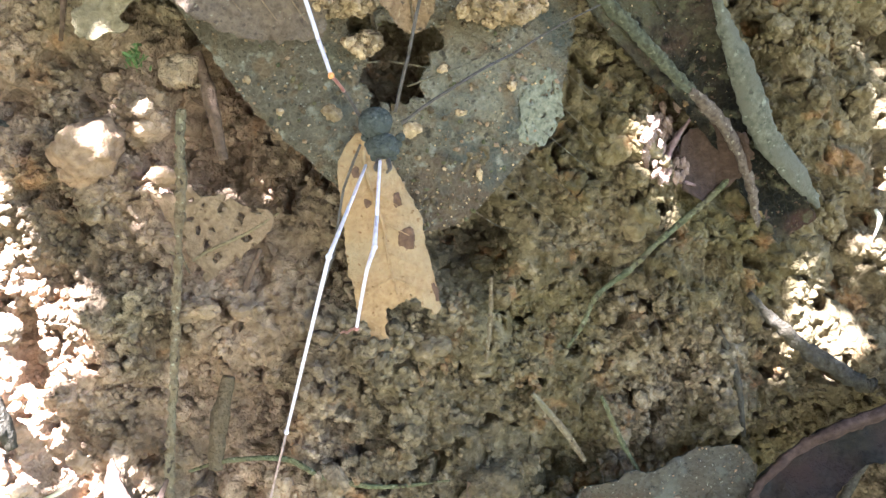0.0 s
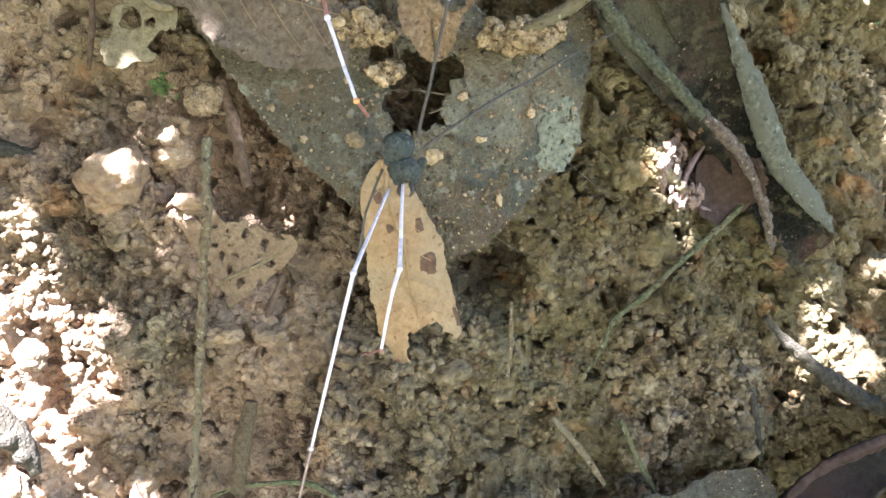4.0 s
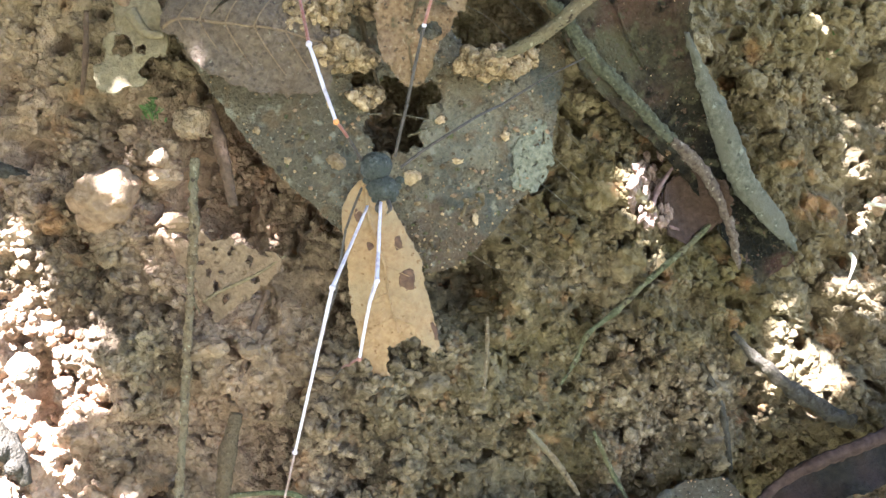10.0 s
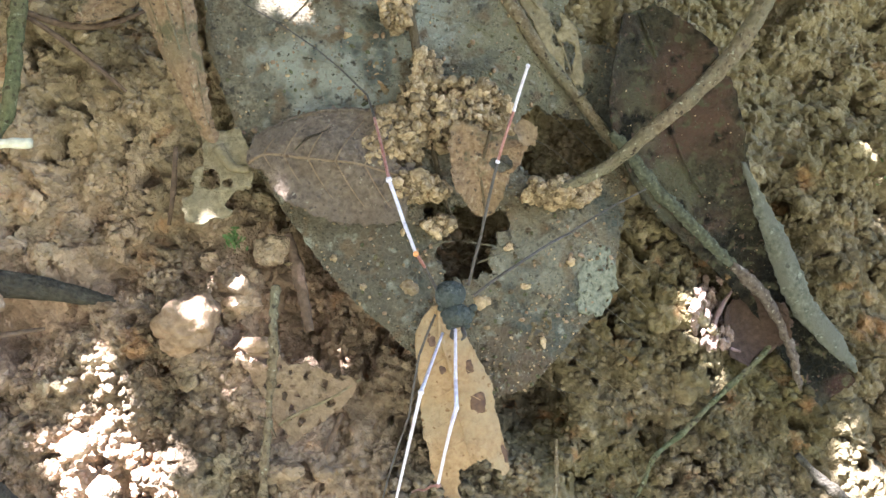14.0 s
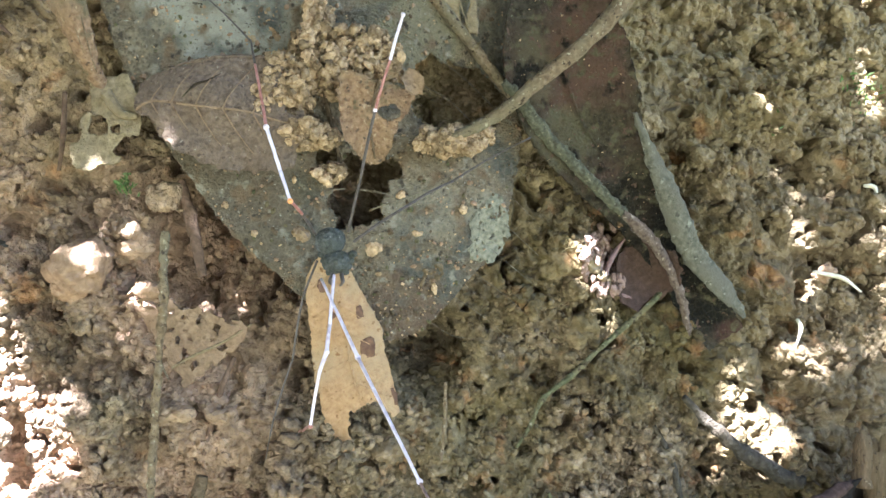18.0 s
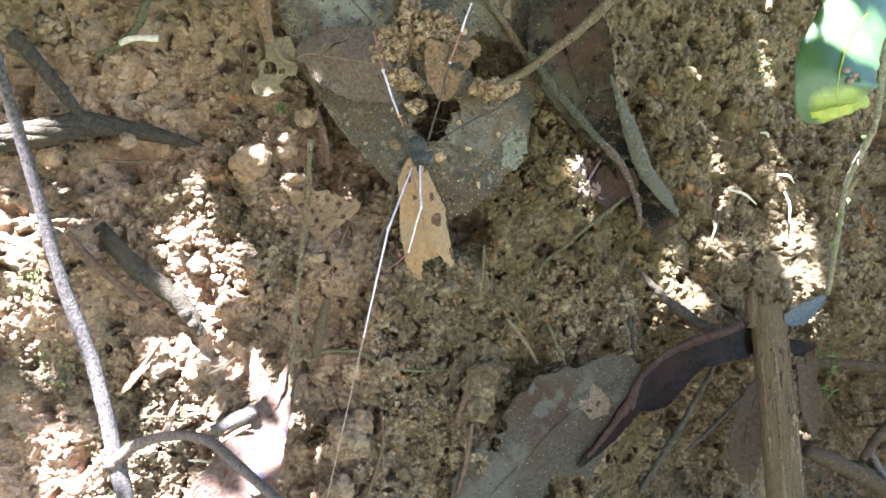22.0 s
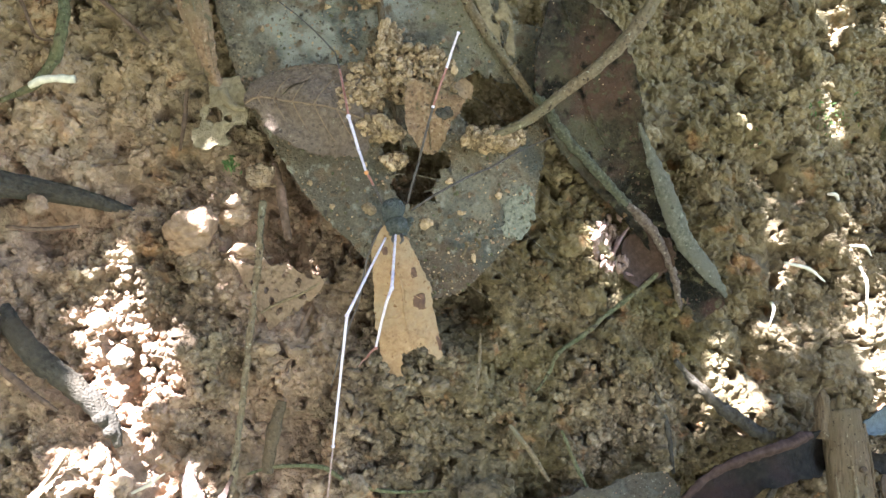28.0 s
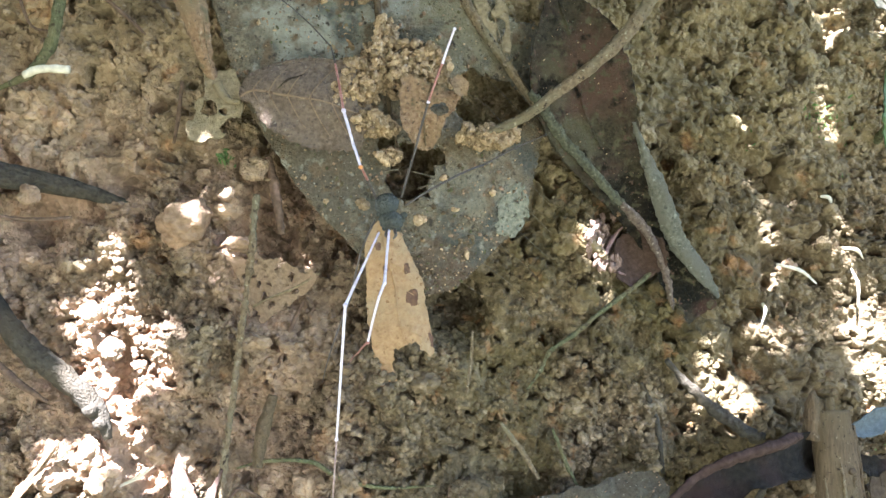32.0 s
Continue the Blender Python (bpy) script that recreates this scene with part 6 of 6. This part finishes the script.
def harvestman():
    b = np.array(BODY_AT)
    ob = thing("harvestman", BODY_AT, "dark grey-green harvestman with long white-banded legs on a leaf", "harvestman")

    def blob(name, off, size, rough=0.08, mat=BODY, seed=1.0, parent=ob, label=""):
        s = stone_shape(seed, 3, rough)
        return part(name, (0.86 * (s[0] * np.array(size) + np.array(off)) + b, s[1]), mat, parent, label)

    blob("abdomen", (-0.45, 0.0, 1.15), (1.75, 1.5, 1.6), 0.12, seed=1.5)
    blob("cephalothorax", (0.35, -0.1, -1.15), (1.7, 1.3, 1.35), 0.14, seed=2.5)
    blob("eye_mound", (0.35, -1.25, -1.2), (0.45, 0.4, 0.4), 0.1, seed=3.5)
    for sx in (-1, 1):
        for k, dz in enumerate((-0.2, -0.9, -1.6, -2.2)):
            blob("coxa", (0.35 + sx * (1.75 - 0.3 * k), 0.1, dz - 0.1), (0.5, 0.5, 0.42), 0.15, seed=5 + k + sx)
        part("palp", tube([b + np.array((0.35 + sx * 0.4, -0.6, -2.2)), b + np.array((0.35 + sx * 0.6, -1.3, -2.9)), b + np.array((0.35 + sx * 0.3, -0.8, -3.3))], (0.22, 0.2, 0.1), 6, 16), LEG_DARK, ob)

    def leg(points, bands, joints=()):
        """A leg through points; bands: for each stretch its material and width at both ends."""
        for (p, q), (mat, w0, w1) in zip(zip(points, points[1:]), bands):
            p, q = np.array(p), np.array(q)
            m = (p + q) / 2 + np.array((0, -0.02, 0.02)) * np.linalg.norm(q - p)
            part("leg_segment", tube([p, m, q], (w0 / 2, (w0 + w1) / 4, w1 / 2), 8, 14), mat, ob)
        for c, r, mat in joints:
            s = stone_shape(1.0, 2, 0.05)
            part("leg_joint", (s[0] * r + np.array(c), s[1]), mat, ob)

    p = [(-0.3, -9.0, -5.5), (-0.3, -12.8, -10.1), (-0.2, -16.0, -12.3), (-0.7, -17.0, -13.9), (-2.0, -14.0, -19.1)]
    leg(p[:2] + p[2:], [(LEG_WHITE, 0.28, 0.34), (LEG_WHITE, 0.34, 0.40), (LEG_WHITE, 0.40, 0.3), (LEG_WHITE, 0.3, 0.26)], [(p[2], 0.26, LEG_WHITE), (p[4], 0.24, LEG_RED)])
    q = [(-2.0, -14.0, -19.1), (-3.6, -8.0, -20.5), (-5.3, 0.0, -21.9), (-7.4, 2.0, -24.5)]
    leg(q, [(LEG_RED, 0.26, 0.22), (LEG_RED, 0.22, 0.16), (LEG_DARK, 0.16, 0.1)])
    p = [(-2.0, -8.0, -1.8), (-3.0, -11.0, 0.3), (-3.6, -14.0, 1.3), (-4.7, -12.8, 4.2), (-6.1, -12.0, 8.4), (-6.6, -11.0, 10.6), (-7.7, -9.0, 15.0)]
    leg(p, [(LEG_DARK, 0.3, 0.3), (LEG_RED, 0.3, 0.3), (LEG_WHITE, 0.3, 0.34), (LEG_WHITE, 0.34, 0.34), (LEG_RED, 0.34, 0.3), (LEG_RED, 0.3, 0.26)], [(p[2], 0.28, JOINT), (p[4], 0.3, LEG_WHITE)])
    q = [(-7.7, -9.0, 15.0), (-8.7, -6.0, 18.0), (-14.2, -4.0, 23.6), (-22.2, -3.0, 29.1)]
    leg(q, [(LEG_DARK, 0.26, 0.2), (LEG_DARK, 0.2, 0.14), (LEG_DARK, 0.14, 0.08)])
    p = [(1.0, -8.0, -1.3), (2.3, -9.5, 3.3), (4.0, -11.0, 10.0), (5.6, -12.5, 14.5), (6.9, -14.0, 18.2)]
    leg(p, [(LEG_DARK, 0.3, 0.3), (LEG_DARK, 0.3, 0.28), (LEG_RED, 0.28, 0.28), (LEG_WHITE, 0.3, 0.26)], [(p[2], 0.22, LEG_WHITE), (p[3], 0.18, LEG_WHITE), (p[4], 0.22, LEG_WHITE)])
    p = [(1.5, -8.0, -2.3), (6.2, -7.0, 0.9), (11.3, -3.0, 4.0), (19.5, -1.0, 8.6)]
    leg(p, [(LEG_DARK, 0.28, 0.28), (LEG_DARK, 0.28, 0.24), (LEG_DARK, 0.24, 0.14)])
    p = [(-2.3, -6.0, -4.0), (-4.0, -5.2, -7.9), (-5.2, -4.0, -13.9), (-7.5, -2.2, -20.1), (-8.8, 0.0, -24.6)]
    leg(p, [(LEG_DARK, 0.24, 0.24), (LEG_DARK, 0.24, 0.22), (LEG_DARK, 0.22, 0.18), (LEG_DARK, 0.18, 0.12)])
    return ob


HARVESTMAN = harvestman()
THIGH, SHIN = 13.0, 48.0


def feeler_leg():
    """The long front leg that the animal waves: a thigh and a shin, each lying along its own +z, in the animal's space."""
    def rod_part(name, stretches, parent, label=""):
        made = []
        for k, (z0, z1, w0, w1, mat, nm, lb) in enumerate(stretches):
            v, f = tube([(0, 0, z0), (0, 0.01, (z0 + z1) / 2), (0, 0, z1)], (w0 / 2, (w0 + w1) / 4, w1 / 2), 8, 10)
            made.append(mesh_object(nm, v, f, mat, (0, 0, 0), parent if k == 0 else made[0], lb))
        return made[0]
    thigh = rod_part("thigh", [(0, THIGH, 0.26, 0.36, LEG_WHITE, "thigh", "white long thigh")], HARVESTMAN)
    s = stone_shape(1.0, 2, 0.05)
    mesh_object("knee", s[0] * 0.27 + np.array((0, 0, THIGH)), s[1], LEG_WHITE, (0, 0, 0), thigh)
    shin = rod_part("shin", [(0, 17, 0.33, 0.25, LEG_WHITE, "shin", "white shin"), (17, SHIN, 0.22, 0.15, LEG_FOOT, "foot", "thin pale brown foot")], HARVESTMAN)
    mesh_object("ankle", s[0] * 0.24 + np.array((0, 0, 17)), s[1], LEG_WHITE, (0, 0, 0), shin)
    return thigh, shin


FEELER_THIGH, FEELER_SHIN = feeler_leg()

# ---- an unseen shrub, added so that its leaves shade the bank ----
# openings left in the added leaves where sun flecks should land: x, y, z, radii
GAPS_LEFT = [(-35.6, -4.2, -8.7, 1.65, 3.22), (-34.3, -3.8, -14.7, 5.07, 1.84), (-35.3, -4.1, -19.0, 4.14, 3.22), (-37.9, -4.8, -22.6, 2.56, 2.01), (-34.9, -4.0, -29.0, 2.6, 3.8), (-38.3, -4.9, -36.7, 3.2, 3.8), (-40.4, -5.5, -41.1, 2.74, 2.74), (-35.8, -4.2, -44.0, 3.8, 2.8), (-50.6, -8.4, -54.1, 4.8, 6.6), (-54.5, -9.5, -61.8, 2.22, 4.44), (-41.2, -5.7, -51.0, 3.0, 3.0), (-60.9, -11.2, -16.5, 1.58, 6.58), (-55.6, -9.6, -6.2, 2.4, 1.7), (-58.2, -10.2, -12.4, 1.8, 4.2), (-57.5, -10.3, -24.1, 1.94, 2.21), (-17.1, -2.5, 29.6, 2.3, 1.6), (-18.2, -5.1, 7.7, 0.99, 1.24)]
GAPS_SMALL = [(-26.4, -3.8, -2.7, 2.83, 0.83), (-19.9, -0.8, -6.7, 1.7, 0.76), (-24.5, -4.8, 5.9, 0.99, 0.5), (-46.5, -37.8, -13.9, 1.29, 5.03), (-45.6, -34.4, -21.6, 1.18, 3.7), (-41.5, -29.1, -38.9, 1.85, 5.78), (-38.2, -26.5, -53.3, 1.1, 3.15), (57.4, -28.9, -8.1, 2.01, 1.7), (60.9, -18.6, -13.5, 1.33, 3.33), (56.2, -35.7, -4.0, 1.02, 1.46)]
GAPS_LOW = [(-25.7, -2.0, -38.3, 1.68, 4.66), (-21.4, -3.8, -41.3, 1.48, 5.53), (-24.6, -6.8, -49.0, 4.52, 4.52), (-28.6, -9.4, -58.4, 4.6, 3.6), (-34.2, -11.5, -64.9, 7.01, 3.5), (-50.0, -7.4, -57.9, 4.86, 5.4), (-52.5, -7.9, -64.9, 4.49, 3.59), (-60.3, -10.7, -31.0, 2.11, 4.4), (10.0, 2.2, -65.0, 4.2, 0.7), (64.2, 3.8, -68.0, 1.74, 4.45), (98.2, 29.6, -73.1, 1.01, 6.16)]
GAPS_RIGHT = [(48.2, 17.4, -23.2, 4.0, 3.0), (51.3, 17.7, -25.6, 2.3, 2.3), (56.8, 21.6, -19.6, 3.73, 1.38), (73.7, 25.0, -19.9, 4.81, 5.61), (73.7, 22.2, -9.1, 1.18, 0.99), (27.8, 8.6, -5.4, 1.8, 2.9), (59.0, 20.3, -7.2, 2.53, 0.39), (65.8, 20.4, -4.6, 1.95, 0.39), (59.1, 19.4, 5.2, 0.58, 1.94), (55.7, 20.3, -1.5, 0.58, 0.78), (65.4, 22.5, 17.2, 1.78, 2.57), (49.5, 16.0, 13.5, 1.14, 1.14), (69.4, 30.0, 30.8, 3.72, 1.24), (77.4, 24.3, 36.5, 2.4, 1.6), (44.4, 18.6, -30.5, 1.35, 2.12), (42.3, -61.5, 3.6, 4.2, 3.0)]


def shrub():
    root = thing("shrub", (60, 60, BROW), "unseen leafy green shrub added over the bank to shape its sun flecks", "shrub")
    rng = np.random.RandomState(77)
    s = np.array(SUN)
    a = np.cross(s, (1, 0, 0))
    a /= np.linalg.norm(a)
    b = np.cross(s, a)
    gaps = np.array([(*g[:3], g[3] * 1.22, g[4] * 1.25) for g in GAPS_LEFT] + GAPS_SMALL + GAPS_LOW + GAPS_RIGHT)
    flat = gaps[:, :3] - (gaps[:, :3] @ s)[:, None] * s
    verts, faces = [], []
    centre = np.array((20.0, 10.0, -20.0))

    ga, gb = flat @ a, flat @ b
    # an ellipse on the face, seen along the sun's rays
    ra, rb = np.abs(gaps[:, 4] * a[2]), gaps[:, 3]

    def add(count, size, near, far, reach, keep_off):
        u, v = rng.uniform(-reach, reach, count), rng.uniform(-reach, reach, count)
        r = size * rng.uniform(0.7, 1.2, count)
        d, t = rng.uniform(near, far, count), rng.uniform(0, 2 * math.pi, count)
        lift = rng.uniform(-0.4, 0.4, count) * r
        k = r * keep_off
        pu, pv = centre @ a + u, centre @ b + v
        clear = ~((((pu[:, None] - ga) / (ra + k[:, None])) ** 2 + ((pv[:, None] - gb) / (rb + k[:, None])) ** 2) < 1).any(axis=1)
        for i in np.where(clear)[0]:
            c = centre + a * u[i] + b * v[i] + s * d[i]
            e1 = (math.cos(t[i]) * a + math.sin(t[i]) * b) * r[i]
            e2 = (-math.sin(t[i]) * a + math.cos(t[i]) * b) * r[i]
            n, tilt = len(verts), s * lift[i]
            verts.extend([c - e1 * 1.3, c - e1 * 0.4 + e2 * 0.75 + tilt, c + e1 * 0.6 + e2 * 0.6, c + e1 * 1.4 - tilt, c + e1 * 0.6 - e2 * 0.6, c - e1 * 0.4 - e2 * 0.75 - tilt])
            faces.append((n, n + 1, n + 2, n + 3, n + 4, n + 5))

    add(3600, 13.0, 235, 300, 240, 1.15)
    add(9000, 4.5, 215, 235, 135, 0.95)
    add(30000, 1.9, 200, 212, 125, 0.5)
    crown = part("crown", (np.array(verts), faces), CANOPY, root, "dense small green leaves")
    crown["kind"] = "stuff"
    # the limbs run round the outside of the leafy shade
    rim = [centre + s * 290 + a * 215 * math.cos(w) + b * 215 * math.sin(w) for w in np.linspace(0, 2 * math.pi, 25)]
    top = np.array((60.0, 60.0, BROW))
    part("trunk", tube([top + (0, 10, -20), top + (-10, -40, 50), (rim[0] + top) / 2 + (0, 0, 60), rim[0]], (12, 10, 7, 5), 10, 30, 0.15, 12), TWIG, root)
    part("branch", tube(rim[:13], (5, 3.5, 1.5), 8, 50, 0.1, 8), TWIG, root)
    part("branch", tube(rim[24:11:-1], (5, 3.5, 1.5), 8, 50, 0.1, 8), TWIG, root)


shrub()


def along(at, to):
    """A pose at a place (mm) whose +z points at another place."""
    at, to = Vector(at) * MM, Vector(to) * MM
    return Matrix.Translation(at) @ (to - at).to_track_quat("Z", "Y").to_matrix().to_4x4()


# the waving leg: seconds, where its knee and its shin point (mm from the body)
FEELER = [
    (0, (-2.83, -11.94, -9.47), (-5.66, -8.29, -18.34)),
    (1, (-2.93, -12.07, -9.21), (-5.60, -8.58, -18.20)),
    (2, (-2.94, -12.27, -8.86), (-5.62, -8.82, -17.85)),
    (4.5, (-3.06, -12.07, -9.17), (-5.78, -8.18, -17.97)),
    (5, (-3.15, -11.81, -9.58), (-5.85, -7.76, -18.32)),
    (5.5, (-3.24, -11.92, -9.37), (-5.85, -7.77, -18.09)),
    (6, (-3.27, -11.68, -9.75), (-5.91, -7.28, -18.33)),
    (6.5, (-3.36, -11.77, -9.58), (-6.02, -7.55, -18.24)),
    (7, (-3.21, -11.96, -9.31), (-5.84, -7.85, -18.04)),
    (7.5, (-3.20, -11.89, -9.44), (-5.76, -7.61, -18.11)),
    (8, (-3.14, -12.07, -9.16), (-5.71, -7.99, -17.92)),
    (8.5, (-3.08, -11.90, -9.46), (-5.71, -7.72, -18.15)),
    (9, (-3.13, -11.94, -9.38), (-5.75, -7.74, -18.07)),
    (9.5, (-3.23, -11.92, -9.38), (-5.82, -7.74, -18.09)),
    (10, (-3.02, -11.95, -9.38), (-5.68, -7.78, -18.08)),
    (10.5, (-2.97, -11.93, -9.44), (-5.68, -7.67, -18.08)),
    (11, (-3.09, -11.93, -9.41), (-5.74, -7.53, -17.99)),
    (11.5, (-3.18, -11.79, -9.60), (-5.74, -7.39, -18.21)),
    (12, (-3.49, -12.02, -9.13), (-5.83, -7.46, -17.72)),
    (12.5, (-3.31, -12.20, -8.87), (-5.90, -7.20, -17.14)),
    (13, (-3.56, -12.21, -8.76), (-5.80, -7.22, -17.13)),
    (14, (-2.53, -13.02, -7.40), (-4.60, -6.10, -14.33)),
    (14.5, (-3.38, -11.94, -9.30), (-5.66, -7.11, -17.76)),
    (15, (-3.09, -12.08, -9.16), (-5.66, -7.68, -17.77)),
    (15.5, (-3.13, -12.35, -8.66), (-5.77, -7.93, -17.23)),
    (17.5, (1.66, -11.48, -9.81), (4.20, -19.76, -14.80)),
    (18, (3.27, -11.25, -9.31), (6.56, -19.61, -13.72)),
    (18.2, (4.49, -11.46, -7.93), (8.05, -18.81, -13.71)),
    (18.3, (6.21, -11.71, -2.04), (8.22, -21.14, -4.70)),
    (18.4, (8.48, -9.17, 0.47), (10.72, -18.50, -2.35)),
    (18.5, (7.73, -9.80, 0.96), (10.02, -19.22, -1.52)),
    (18.6, (4.60, -11.40, -7.93), (6.38, -20.81, -10.80)),
    (18.8, (2.14, -12.73, -7.20), (3.64, -21.05, -12.54)),
    (19, (1.23, -12.01, -9.14), (2.58, -18.15, -16.92)),
    (19.3, (-0.30, -12.26, -9.08), (0.69, -19.70, -15.69)),
    (19.6, (2.06, -8.29, -12.92), (2.49, -16.01, -19.26)),
    (19.8, (2.11, -12.78, 1.81), (3.47, -20.40, -4.51)),
    (20, (-0.43, -11.33, -10.50), (-0.27, -17.56, -18.32)),
    (20.2, (-1.11, -12.48, -8.75), (-1.78, -13.22, -18.70)),
    (20.6, (-1.68, -11.57, -10.19), (-2.63, -4.82, -17.51)),
    (21, (-4.57, -8.10, -12.98), (-5.73, -3.89, -21.97)),
    (22, (-4.57, -8.94, -12.35), (-6.61, -6.05, -21.70)),
    (22.5, (-4.25, -9.23, -12.21), (-6.21, -5.45, -21.26)),
    (23, (-4.49, -8.87, -12.43), (-6.59, -5.16, -21.48)),
    (23.5, (-5.05, -8.60, -12.44), (-7.26, -4.66, -21.36)),
    (24, (-5.35, -8.37, -12.49), (-7.53, -3.66, -21.03)),
    (24.5, (-4.90, -9.08, -12.11), (-6.94, -5.24, -21.12)),
    (25, (-4.74, -9.18, -12.08), (-6.54, -5.37, -21.15)),
    (25.5, (-4.88, -8.71, -12.41), (-6.57, -4.62, -21.38)),
    (27.5, (-3.95, -10.87, -10.62), (-5.38, -8.54, -20.24)),
    (28, (-4.72, -8.95, -12.28), (-5.90, -4.86, -21.33)),
    (28.5, (-4.94, -7.66, -13.14), (-6.10, -2.52, -21.63)),
    (29, (-4.41, -8.28, -12.90), (-5.15, -3.56, -21.69)),
    (29.5, (-4.22, -8.89, -12.50), (-4.78, -4.36, -21.40)),
    (30, (-3.82, -9.87, -11.76), (-4.37, -5.89, -20.92)),
    (30.5, (-4.00, -9.79, -11.78), (-4.54, -5.70, -20.89)),
    (31, (-3.99, -9.72, -11.85), (-4.63, -5.77, -21.02)),
    (31.5, (-4.06, -9.63, -11.92), (-4.75, -5.56, -21.03)),
    (32, (-3.97, -9.80, -11.78), (-4.61, -5.85, -20.94)),
]
SWAY = [(0, 1.50, -0.54), (1, 1.60, -0.49), (2, 1.48, -0.40), (4.5, 1.30, -0.39), (6, 1.27, -0.38), (8, 1.20, -0.35), (10, 1.25, -0.32), (12, 1.00, -0.20), (13.5, 0.99, -0.34), (15, 1.10, -0.39), (17.5, 1.03, -0.27), (19, -0.27, -0.25), (21, -0.22, -0.18), (22.5, 0.07, -0.06), (24, -0.00, -0.04), (25.5, 0.00, 0.01), (27.5, 0.23, -0.23), (29, 0.27, -0.15), (30.5, 0.32, -0.16), (32, 0.24, -0.17)]
HIP = (-1.13, -1.00, -2.64)


def motions():
    # the body sways by under a millimetre as it shifts its weight
    walk(HARVESTMAN, [(t, Matrix.Translation((Vector(BODY_AT) + Vector((x, 0, z))) * MM)) for t, x, z in SWAY])
    walk(FEELER_THIGH, [(t, along(HIP, knee)) for t, knee, foot in FEELER])
    walk(FEELER_SHIN, [(t, along(knee, foot)) for t, knee, foot in FEELER])


motions()
